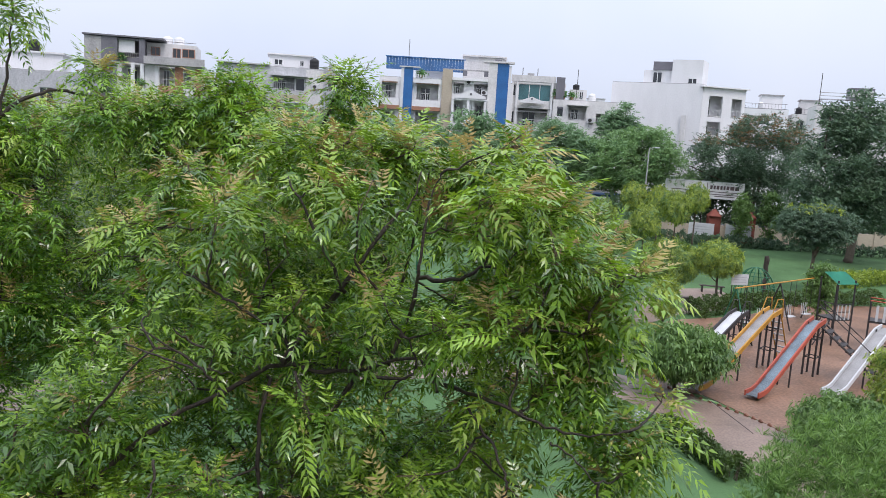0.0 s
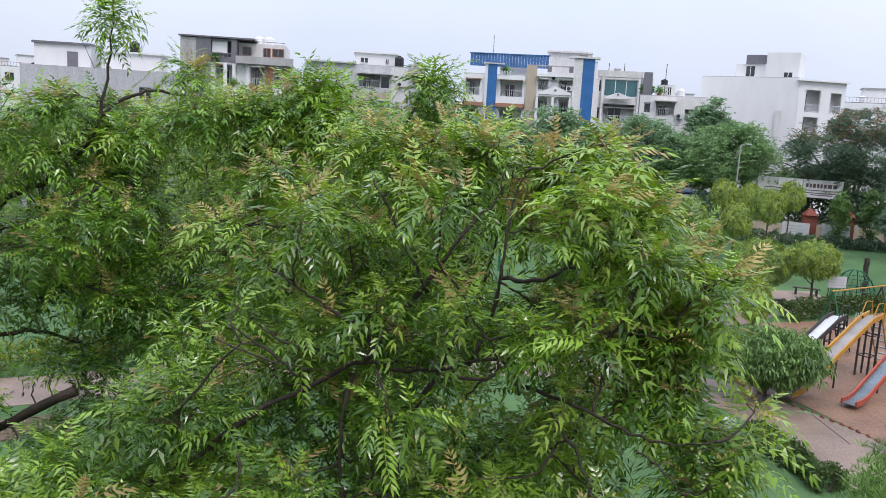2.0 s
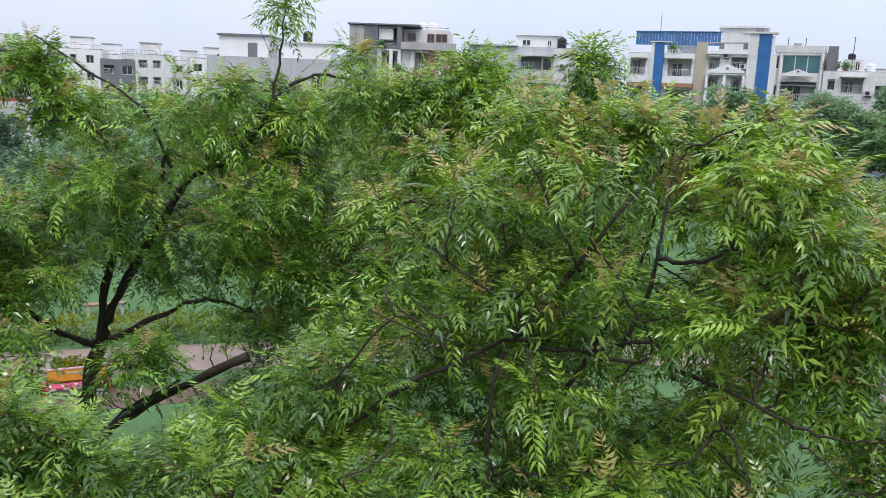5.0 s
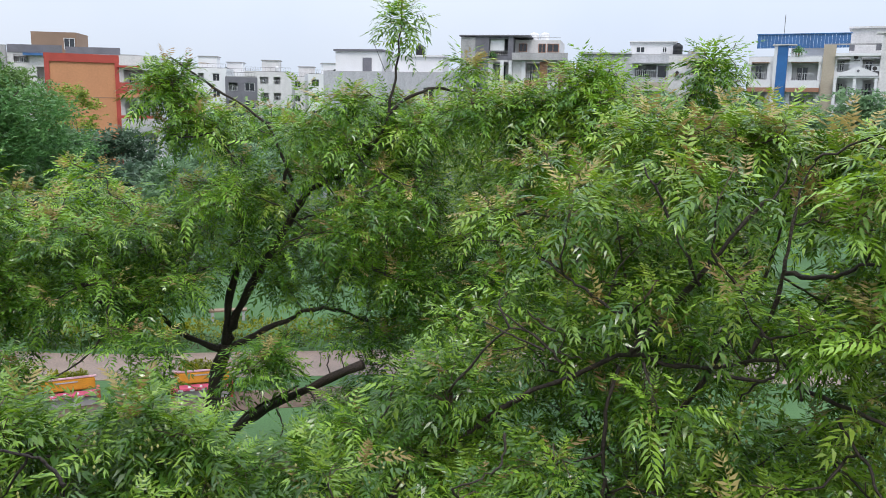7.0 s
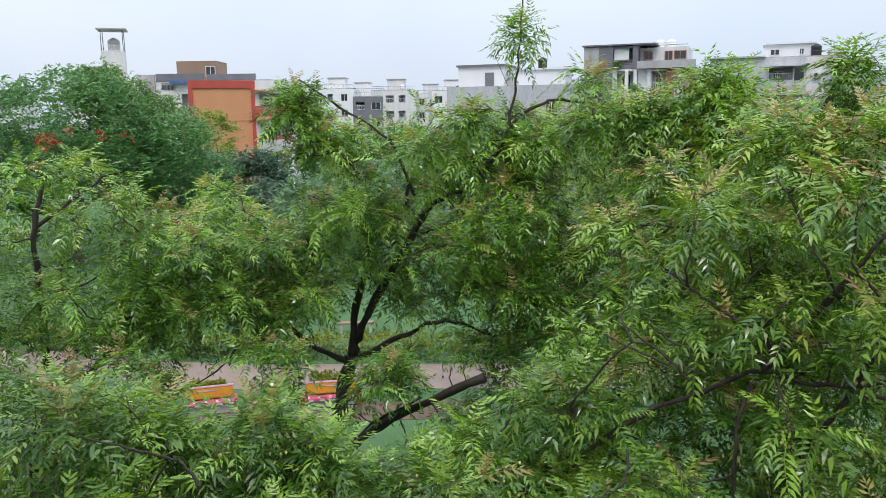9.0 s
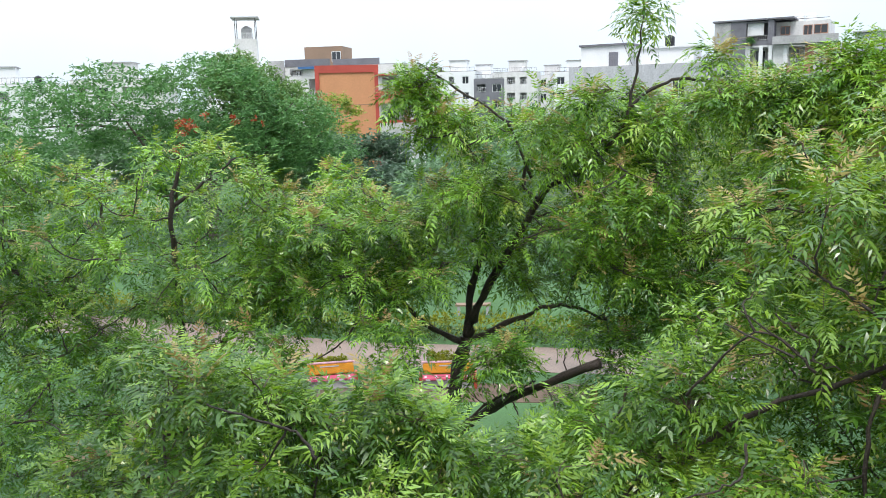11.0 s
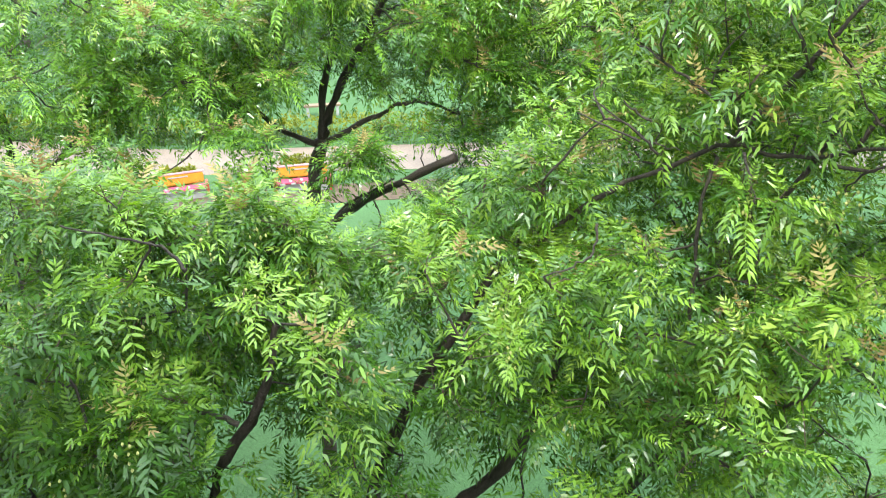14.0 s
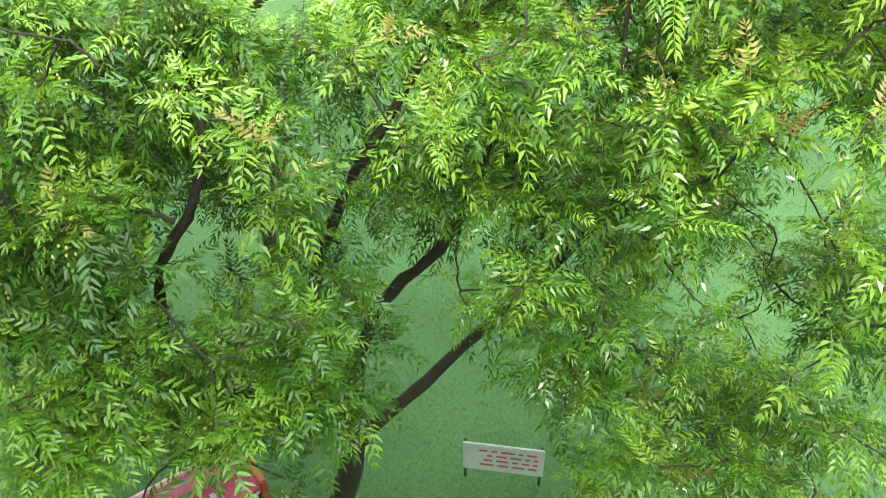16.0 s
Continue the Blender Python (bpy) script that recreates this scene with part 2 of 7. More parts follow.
def thing(name, label, category, m=None, group="", kind=""):
    ob = new(name)
    ob.empty_display_size = 0.3
    if m is not None:
        ob.matrix_world = m
    return tagged(ob, label, category, group, kind)


def box(bm, x0, y0, z0, x1, y1, z1):
    v = [bm.verts.new((x, y, z)) for z in (z0, z1) for y in (y0, y1) for x in (x0, x1)]
    for f in ((0, 2, 3, 1), (4, 5, 7, 6), (0, 1, 5, 4), (2, 6, 7, 3), (0, 4, 6, 2), (1, 3, 7, 5)):
        bm.faces.new([v[i] for i in f])
    return bm


def slab(x0, y0, z0, x1, y1, z1):
    return box(bmesh.new(), x0, y0, z0, x1, y1, z1)


def bevelled(x0, y0, z0, x1, y1, z1, r=0.02):
    bm = slab(x0, y0, z0, x1, y1, z1)
    bmesh.ops.bevel(bm, geom=bm.edges[:], offset=r, segments=2, affect="EDGES")
    return bm


def tube(bm, points, radii, sides=6):
    """A tapered tube along points, capped."""
    points = [Vector(p) for p in points]
    rings = []
    for i, p in enumerate(points):
        d = (points[min(i + 1, len(points) - 1)] - points[max(i - 1, 0)]).normalized()
        a = d.cross(Vector((0.31, 0.17, 0.94)))
        a = (a if a.length > 1e-3 else d.cross(Vector((1, 0, 0)))).normalized()
        b = d.cross(a)
        r = float(radii[i]) if hasattr(radii, "__len__") else radii
        rings.append([bm.verts.new(p + r * (a * math.cos(2 * math.pi * k / sides) + b * math.sin(2 * math.pi * k / sides))) for k in range(sides)])
    for r0, r1 in zip(rings, rings[1:]):
        for k in range(sides):
            bm.faces.new((r0[k], r0[(k + 1) % sides], r1[(k + 1) % sides], r1[k]))
    bm.faces.new(rings[0][::-1])
    bm.faces.new(rings[-1])
    return bm


def rod(points, radii, sides=6):
    return tube(bmesh.new(), points, radii, sides)


def bent(points, count, wobble, rng):
    """A smooth line through points with a natural unevenness."""
    pts = [np.array(p, float) for p in points]
    out = []
    for i in range(len(pts) - 1):
        p0, p1, p2, p3 = pts[max(i - 1, 0)], pts[i], pts[i + 1], pts[min(i + 2, len(pts) - 1)]
        for k in range(count):
            t = k / count
            out.append(0.5 * (2 * p1 + (p2 - p0) * t + (2 * p0 - 5 * p1 + 4 * p2 - p3) * t * t + (3 * p1 - p0 - 3 * p2 + p3) * t ** 3))
    out.append(pts[-1])
    return [out[0]] + [p + rng.normal(0, wobble, 3) for p in out[1:-1]] + [out[-1]]


# ---- foliage ----
def compound_leaf(rng, length, pairs, droop, detail):
    """A feathered leaf along +x that arches down, with sickle-shaped leaflets in pairs; returns its corners and triangles."""
    vs, fs = [], []
    veer = rng.normal(0, 0.12)

    def spine(t):
        a = droop * t * (0.55 + 0.45 * t)
        return np.array([length * t * math.cos(a * 0.55), length * veer * t * t, -length * t * math.sin(a * 0.55)]), a

    prev = None
    for t in ((0.0, 0.35, 0.7, 1.0) if detail >= 0 else (0.0, 1.0)):
        p, a = spine(t)
        k = len(vs)
        w = 0.0058 * (1 - 0.6 * t)
        vs += [p + (0, w, 0), p - (0, w, 0)]
        if prev is not None:
            fs += [(prev, prev + 1, k + 1), (prev, k + 1, k)]
        prev = k
    hang = rng.uniform(-0.05, 0.34)
    fall = np.array([0, 0, -1.0])
    for i in range(pairs * 2 + 1):
        last = i == pairs * 2
        if not last and rng.random() < 0.07:
            continue
        t = 1.0 if last else 0.2 + 0.77 * (i // 2) / (pairs - 1) + (0.025 if i % 2 else 0)
        p, a = spine(min(t, 1.0))
        ahead = np.array([math.cos(a), 0, -math.sin(a)])
        over = np.array([math.sin(a), 0, math.cos(a)])
        side = np.array([0, 1.0 if i % 2 else -1.0, 0])
        ang = radians(rng.uniform(-8, 8) if last else rng.uniform(64, 88) - 26 * t * t)
        d = ahead * math.cos(ang) + side * math.sin(ang) + fall * (hang + rng.normal(0, 0.12)) * (0.4 if last else 1)
        d /= np.linalg.norm(d)
        across = np.cross(over + side * rng.normal(0.1, 0.24) + ahead * rng.normal(0, 0.2), d)
        across /= np.linalg.norm(across)
        ll = length * rng.uniform(0.175, 0.245) * (0.72 + 0.42 * math.sin(math.pi * min(0.12 + t * 0.8, 0.9)))
        ww = ll * rng.uniform(0.125, 0.16)
        k = len(vs)
        sweep = ahead * ll * rng.uniform(0.12, 0.32)
        if detail == 1:
            for s, h in ((0.0, 0.0), (0.26, 0.95), (0.7, 0.85), (1.0, 0.0)):
                c = p + d * ll * s + sweep * s * s + fall * ll * 0.14 * s * s
                vs += [c] if h == 0 else [c + across * ww * h, c - across * ww * h]
            fs += [(k, k + 2, k + 1), (k + 1, k + 2, k + 4), (k + 1, k + 4, k + 3), (k + 3, k + 4, k + 5)]
        elif detail < 0:
            c = p + d * ll * 0.2
            vs += [c + across * ww * 1.2, c - across * ww * 1.2, p + d * ll * 1.05 + sweep + fall * ll * 0.2]
            fs += [(k, k + 1, k + 2)]
        else:
            c = p + d * ll * 0.45
            vs += [p, c + across * ww * 1.1, p + d * ll + sweep + fall * ll * 0.2, c - across * ww * 1.1]
            fs += [(k, k + 3, k + 1), (k + 1, k + 3, k + 2)]
    return np.array(vs), np.array(fs)


def sprig(rng, size, count, slim, droop, plain=False):
    """A small fan of simple leaves; returns its corners and triangles."""
    vs, fs = [], []
    for i in range(count):
        a = 2.4 * i + rng.uniform(-0.4, 0.4)
        e = rng.uniform(-0.2, 0.9) - droop
        d = np.array([math.cos(a) * math.cos(e), math.sin(a) * math.cos(e), math.sin(e)])
        across = np.cross(d, rng.normal(0, 1, 3) + np.array([0, 0, 1.5]))
        across /= np.linalg.norm(across)
        ll = size * rng.uniform(0.7, 1.2)
        p = d * size * 0.15
        c = p + d * ll * 0.5
        k = len(vs)
        if plain:
            c = p + d * ll * 0.12
            vs += [c + across * ll * slim * 1.1, p + d * ll * 1.02 + np.array([0, 0, -ll * (0.15 + droop * 0.5)]), c - across * ll * slim * 1.1]
            fs += [(k, k + 1, k + 2)]
            continue
        vs += [p, c + across * ll * slim, p + d * ll + np.array([0, 0, -ll * (0.15 + droop * 0.5)]), c - across * ll * slim]
        fs += [(k, k + 1, k + 3), (k + 1, k + 2, k + 3)]
    return np.array(vs), np.array(fs)


def tassel(rng, size, count, slim):
    """A strand that arches out along +x and hangs, with narrow leaves down both sides; returns its corners and triangles."""
    vs, fs = [], []
    for i in range(count):
        t = (i + 0.5) / count
        p = size * np.array([0.55 * math.sin(1.5 * t), rng.normal(0, 0.05), 0.12 - 0.95 * t * t])
        d = np.array([0.45 * (1 - t) + 0.1, (0.55 if i % 2 else -0.55) + rng.normal(0, 0.12), -0.55 - 0.4 * t])
        d /= np.linalg.norm(d)
        across = np.cross(d, rng.normal(0, 0.5, 3) + np.array([1.0, 0, 0.6]))
        across *= size * slim / np.linalg.norm(across)
        c = p + d * size * 0.14
        vs += [c + across, p + d * size * rng.uniform(0.4, 0.55), c - across]
        fs.append((3 * i, 3 * i + 1, 3 * i + 2))
    return np.array(vs), np.array(fs)


def frames_of(dirs, roll):
    """Axes for leaves that point along dirs with their backs to the sky."""
    x = dirs / np.linalg.norm(dirs, axis=1, keepdims=True)
    up = np.tile([0.0, 0.0, 1.0], (len(x), 1)) + 0.001
    y = np.cross(up, x)
    y /= np.linalg.norm(y, axis=1, keepdims=True)
    z = np.cross(x, y)
    c, s = np.cos(roll)[:, None], np.sin(roll)[:, None]
    return np.stack([x, c * y + s * z, c * z - s * y], -1)


def raw_mesh(name, verts, tris, mat_index=None, mats=()):
    me = bpy.data.meshes.new(name)
    me.vertices.add(len(verts))
    me.vertices.foreach_set("co", np.asarray(verts, np.float32).ravel())
    me.loops.add(len(tris) * 3)
    me.loops.foreach_set("vertex_index", np.asarray(tris, np.int32).ravel())
    me.polygons.add(len(tris))
    me.polygons.foreach_set("loop_start", np.arange(0, len(tris) * 3, 3, dtype=np.int32))
    for m in mats:
        me.materials.append(m)
    if mat_index is not None:
        me.polygons.foreach_set("material_index", np.asarray(mat_index, np.int32))
    me.update(calc_edges=True)
    return me


def scatter(name, variants, places, axes, sizes, pick, slots, mats, parent, tones=None):
    """Many leaves as one mesh; tones: a value for each leaf, kept as the mesh's "tone"."""
    vs, fs, ms, ts, k = [], [], [], [], 0
    for i in range(len(variants)):
        sel = np.where(pick == i)[0]
        if not len(sel):
            continue
        v, f = variants[i]
        out = np.einsum("nij,kj->nki", axes[sel], v) * sizes[sel][:, None, None] + places[sel][:, None, :]
        vs.append(out.reshape(-1, 3))
        fs.append((f[None] + (k + np.arange(len(sel)) * len(v))[:, None, None]).reshape(-1, 3))
        ms.append(np.repeat(slots[sel], len(f)))
        if tones is not None:
            ts.append(np.repeat(tones[sel], len(v)))
        k += len(sel) * len(v)
    me = raw_mesh(name, np.concatenate(vs), np.concatenate(fs), np.concatenate(ms), mats)
    if tones is not None:
        me.attributes.new("tone", "FLOAT", "POINT").data.foreach_set("value", np.concatenate(ts).astype(np.float32))
    ob = new(name, me)
    ob.parent = parent
    return tagged(ob, kind="stuff")


def in_lobes(lobes, count, rng, shell=0.5, gap=0.35, grain=0.9, bunch=1, spread=(0.1, 0.1, 0.1)):
    """Points spread through rounded lobes, denser outside, with gaps between sprays, and the way out at each."""
    vol = np.array([max(r[0] * r[1] * r[2], 0.07) ** 0.75 for _, r in lobes])
    pts, outs = [], []
    share = vol / vol.sum()
    while len(pts) < count:
        c, r = lobes[rng.choice(len(lobes), p=share)]
        d = rng.normal(0, 1, 3)
        d /= np.linalg.norm(d)
        u = shell + (1 - shell) * rng.random() ** 0.6
        p = np.array(c) + d * u * np.array(r)
        if noise.noise(Vector(p) * grain) < rng.uniform(-1, 1) * gap - (0.35 - gap):
            continue
        for _ in range(bunch if bunch == 1 else int(rng.integers(bunch - 2, bunch + 3))):
            q = rng.normal(0, 1, 3) * np.array(spread)
            pts.append(p if bunch == 1 else p + q)
            outs.append(d / np.array(r) * min(r) + q * (0.0 if bunch == 1 else 2.0))
    return np.array(pts[:count]), np.array(outs[:count])


def twigs_to(bm_branch, bm_twig, tips, limb_pts, rng, nodes, r_branch, r_twig):
    """Boughs from the limbs into the crown and twigs from them to every spray."""
    limb_pts = np.array(limb_pts)
    order = [int(rng.integers(len(tips)))]
    dist = np.linalg.norm(tips - tips[order[0]], axis=1)
    for _ in range(nodes - 1):
        order.append(int(dist.argmax()))
        dist = np.minimum(dist, np.linalg.norm(tips - tips[order[-1]], axis=1))
    gaps = [np.linalg.norm(limb_pts - tips[i], axis=1).min() for i in order]
    stations = limb_pts
    for i in [order[k] for k in np.argsort(gaps)]:
        tip = tips[i]
        q = stations[(np.linalg.norm(stations - tip, axis=1) + 0.4 * np.maximum(stations[:, 2] - tip[2], 0)).argmin()]
        end = q + (tip - q) * 0.9
        long = np.linalg.norm(end - q)
        if long < 0.08:
            continue
        mid = (q + end) / 2 + rng.normal(0, 0.09, 3) * long - np.array([0, 0, 0.06 * long])
        line = bent([q, mid, end], 3, 0.008, rng)
        r = min(r_branch, 0.006 + 0.010 * long)
        tube(bm_branch, line, np.linspace(r, r * 0.45, len(line)), 5)
        stations = np.concatenate([stations, line[1:]])
    for tip in tips:
        q = stations[np.linalg.norm(stations - tip, axis=1).argmin()]
        mid = (q + tip) / 2 + rng.normal(0, 0.04, 3) + np.array([0, 0, 0.04])
        tube(bm_twig, [q, mid, tip], [r_twig, r_twig * 0.75, r_twig * 0.45], 3)


BALCONY = np.array((0.0, 0.0, 9.5))


def spaced(places, least):
    """The places that keep their distance from those before them."""
    keep = np.zeros(len(places), bool)
    for i, p in enumerate(places):
        keep[i] = not keep[:i].any() or ((places[:i][keep[:i]] - p) ** 2).sum(1).min() > least * least
    return keep


def neem(name, label, limbs, lobes, tips, per_tip, leaf, detail, seed, nodes=40, loose=0, fruit=0, young=0.07, light=0.22, gap=0.35, shell=0.5, leaves=None, fills=(), least=0.15, tuft=0.5, openings=(), bare=(), clear=0.15, inside=400, margin=0.4, hollow=99.0, sunward=0.0):
    """A neem tree: limbs (points, radii), boughs and twigs to tufts of shoots in the lobes, and a rosette of arching
    feathered leaves at every tip.
    openings: sight lines from the balcony (a place and a width there) that hold no shoots; bare: stretches of limbs
    with few shoots before them; hollow: no inner leaves east of it; sunward: how much paler the east side is toned,
    light put into its leaf colour."""
    rng = np.random.default_rng(seed)
    root = thing(name, label, "tree", pose(*limbs[0][0][0]), group="neem trees")
    back = Matrix.Translation(-Vector(limbs[0][0][0]))
    stations = []
    for i, (pts, r0, r1) in enumerate(limbs):
        line = bent(pts, 5, min(0.004 + 0.2 * r0, 0.011), rng)
        stations += line[len(line) // 3:]
        radii = np.linspace(r0, r1, len(line)) * (1 + rng.normal(0, 0.09, len(line)))
        ob = part("trunk" if i == 0 else "limb", rod(line, list(radii), 9), BARK, root, smooth=True)
        ob.matrix_parent_inverse = back
    hearts, ways = in_lobes(lobes, tips, rng, gap=gap, shell=shell)
    free = spaced(hearts, tuft)
    hearts, ways = hearts[free], ways[free] / np.maximum(np.linalg.norm(ways[free], axis=1, keepdims=True), 1e-6)
    count = rng.integers(7, 12, len(hearts))
    owner = np.repeat(np.arange(len(hearts)), count)                                  # a dome of shoots round every heart
    d = rng.normal(0, 1, (len(owner), 3)) + ways[owner] * 0.7 + (0, 0, 0.75)
    d /= np.linalg.norm(d, axis=1, keepdims=True)
    wide = (rng.uniform(0.75, 1.3, len(hearts)) * tuft * 0.52)[owner]
    places = hearts[owner] + d * wide[:, None] * np.array((1, 1, 0.6)) * rng.uniform(0.7, 1.05, (len(owner), 1))
    outs = d + ways[owner] * 0.5
    grown = len(places)
    for c, r, k in fills:
        d = rng.normal(0, 1, (k, 3))
        d /= np.linalg.norm(d, axis=1, keepdims=True)
        places = np.concatenate([places, np.array(c) + d * np.array(r) * rng.random((k, 1)) ** 0.5])
        outs = np.concatenate([outs, d])
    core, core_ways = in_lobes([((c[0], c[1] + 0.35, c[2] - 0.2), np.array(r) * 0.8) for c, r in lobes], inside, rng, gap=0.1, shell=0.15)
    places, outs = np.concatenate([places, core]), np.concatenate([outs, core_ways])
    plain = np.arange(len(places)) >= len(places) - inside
    free = (np.linalg.norm(places - BALCONY, axis=1) > 4.7) & ~(plain & (places[:, 0] > hollow))
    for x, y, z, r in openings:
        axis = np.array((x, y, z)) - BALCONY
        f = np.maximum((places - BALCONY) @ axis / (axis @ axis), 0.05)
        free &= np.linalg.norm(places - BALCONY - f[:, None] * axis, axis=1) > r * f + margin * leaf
    for i, start, end in bare:                                                        # few shoots before the bare limbs
        run = bent(limbs[i][0], 4, 0.0, rng)
        for p in run[int(start * len(run)):int(end * len(run)) + 1]:
            axis = np.array(p) - BALCONY
            f = (places - BALCONY) @ axis / (axis @ axis)
            off = np.linalg.norm(places - BALCONY - f[:, None] * axis, axis=1)
            free &= (f > 1.02) | (off > clear * np.maximum(f, 0.3)) | (rng.random(len(places)) < 0.12)
    extra = (np.arange(len(free)) >= grown) & ~plain
    places, outs, plain, extra = places[free], outs[free], plain[free], extra[free]
    free = spaced(places, least) | (extra & (rng.random(len(places)) < 0.5))
    places, outs, plain = places[free], outs[free], plain[free]
    tips = len(places)
    bmb, bmt = bmesh.new(), bmesh.new()
    twigs_to(bmb, bmt, places, stations, rng, nodes, 0.02, 0.0055)
    tagged(part("branchwork", bmb, BARK, root, smooth=True), kind="stuff").matrix_parent_inverse = back
    tagged(part("twig_mass", bmt, TWIG, root), kind="stuff").matrix_parent_inverse = back
    bends = np.concatenate([np.linspace(0.3, 1.0, 5), np.linspace(0.5, 1.8, 9)])      # upright heart leaves, then arching ones

    def leaf_set(level):
        return [compound_leaf(rng, 1.0, int(rng.integers(5, 8) if level < 0 else rng.integers(6, 9)), bd, level) for bd in bends]

    variants = leaf_set(detail)
    n = tips * per_tip
    owner = np.repeat(np.arange(tips), per_tip)
    rank = np.tile(np.arange(per_tip), tips) / (per_tip - 1)                          # 0 at the shoot's heart, 1 at its lowest leaf
    axis = outs / np.maximum(np.linalg.norm(outs, axis=1, keepdims=True), 1e-6)
    axis = axis[owner] * 0.55 + np.array([0, 0, 0.95]) + rng.normal(0, 0.25, (tips, 3))[owner]
    axis /= np.linalg.norm(axis, axis=1, keepdims=True)
    turn = np.tile(np.arange(per_tip) * 2.4, tips) + rng.uniform(0, 6.28, tips)[owner] + rng.normal(0, 0.25, n)
    side = np.cross(axis, [0.3, 0.5, 0.81])
    side /= np.linalg.norm(side, axis=1, keepdims=True)
    other = np.cross(axis, side)
    lean = radians(20) + radians(66) * rank + rng.normal(0, 0.2, n)
    dirs = axis * np.cos(lean)[:, None] + (side * np.cos(turn)[:, None] + other * np.sin(turn)[:, None]) * np.sin(lean)[:, None]
    at = places[owner] - axis * (rank * rng.uniform(0.6, 1.0, n) * 0.16)[:, None] * (leaf / 0.3)
    sizes = leaf * (0.6 + 0.5 * np.sqrt(rank)) * rng.uniform(0.75, 1.25, n)
    axes = frames_of(dirs, rng.normal(0, 0.3, n))
    pick = np.where(rank < 0.34, rng.integers(0, 5, n), rng.integers(5, 14, n))
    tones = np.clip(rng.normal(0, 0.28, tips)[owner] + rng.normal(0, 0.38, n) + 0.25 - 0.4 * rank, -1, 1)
    # upward-facing shoots take more of the lighter leaf: top light put into colour
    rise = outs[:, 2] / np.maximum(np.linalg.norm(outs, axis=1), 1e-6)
    crown = np.clip((places[:, 2] - 6.0 + sunward * (places[:, 0] + 1.2)) / 2.5, -0.3 if sunward else 0.0, 1.0)                             # young leaves sit high; the tone, paler high and east, is painted light
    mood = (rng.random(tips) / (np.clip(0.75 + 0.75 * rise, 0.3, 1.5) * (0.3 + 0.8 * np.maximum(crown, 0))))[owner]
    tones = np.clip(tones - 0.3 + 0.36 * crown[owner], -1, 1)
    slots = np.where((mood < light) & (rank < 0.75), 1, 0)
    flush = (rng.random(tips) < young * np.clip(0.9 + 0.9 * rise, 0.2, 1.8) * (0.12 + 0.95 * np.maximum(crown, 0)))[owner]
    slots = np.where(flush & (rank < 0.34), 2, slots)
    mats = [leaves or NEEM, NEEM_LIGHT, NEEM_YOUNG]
    near = np.zeros(n, bool)
    if loose:
        near[np.argsort(at[:, 1] + 0.6 * np.abs(at[:, 0] + 1.5))[:loose]] = True
        meshes = {}
        for i in np.where(near)[0]:
            key = (int(pick[i]), int(slots[i]))
            if key not in meshes:
                meshes[key] = raw_mesh("leaf", *variants[key[0]], None, [mats[key[1]]])
            ob = new("leaf", meshes[key])
            ob.parent = root
            ob.matrix_parent_inverse = back
            ob.matrix_basis = Matrix.Translation(at[i]) @ Matrix(axes[i].tolist()).to_4x4() @ Matrix.Diagonal((*[float(sizes[i])] * 3, 1))
    keep = ~near & ~plain[owner]
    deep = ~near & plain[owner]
    # inner leaves toned darker: the crown's inside shade put into their colour
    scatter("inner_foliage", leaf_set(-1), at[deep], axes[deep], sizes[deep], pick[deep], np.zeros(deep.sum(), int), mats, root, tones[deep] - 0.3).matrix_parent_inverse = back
    if detail > 0:
        inner = keep & (at[:, 1] > np.quantile(at[:, 1], 0.18))
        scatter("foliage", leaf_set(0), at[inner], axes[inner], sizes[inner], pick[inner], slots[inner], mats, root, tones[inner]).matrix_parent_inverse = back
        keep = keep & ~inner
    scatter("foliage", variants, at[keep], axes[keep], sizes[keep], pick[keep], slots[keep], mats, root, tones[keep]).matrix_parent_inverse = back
    if fruit:
        bm = bmesh.new()
        for i in rng.choice(tips, fruit):
            p = places[i] + rng.normal(0, 0.06, 3)
            for _ in range(int(rng.integers(5, 13))):
                q = p + rng.normal(0, 0.04, 3) * (1, 1, 1.8) - (0, 0, 0.12)
                v = [bm.verts.new(q + 0.0115 * np.array(o)) for o in ((1, 0, 0), (0, 1, 0), (-1, 0, 0), (0, -1, 0), (0, 0, 1.5), (0, 0, -1.5))]
                for i0, i1 in ((0, 1), (1, 2), (2, 3), (3, 0)):
                    bm.faces.new((v[i0], v[i1], v[4]))
                    bm.faces.new((v[i1], v[i0], v[5]))
        tagged(part("fruit", bm, FRUIT, root, "small yellow-green drupes"), kind="stuff").matrix_parent_inverse = back
    return root


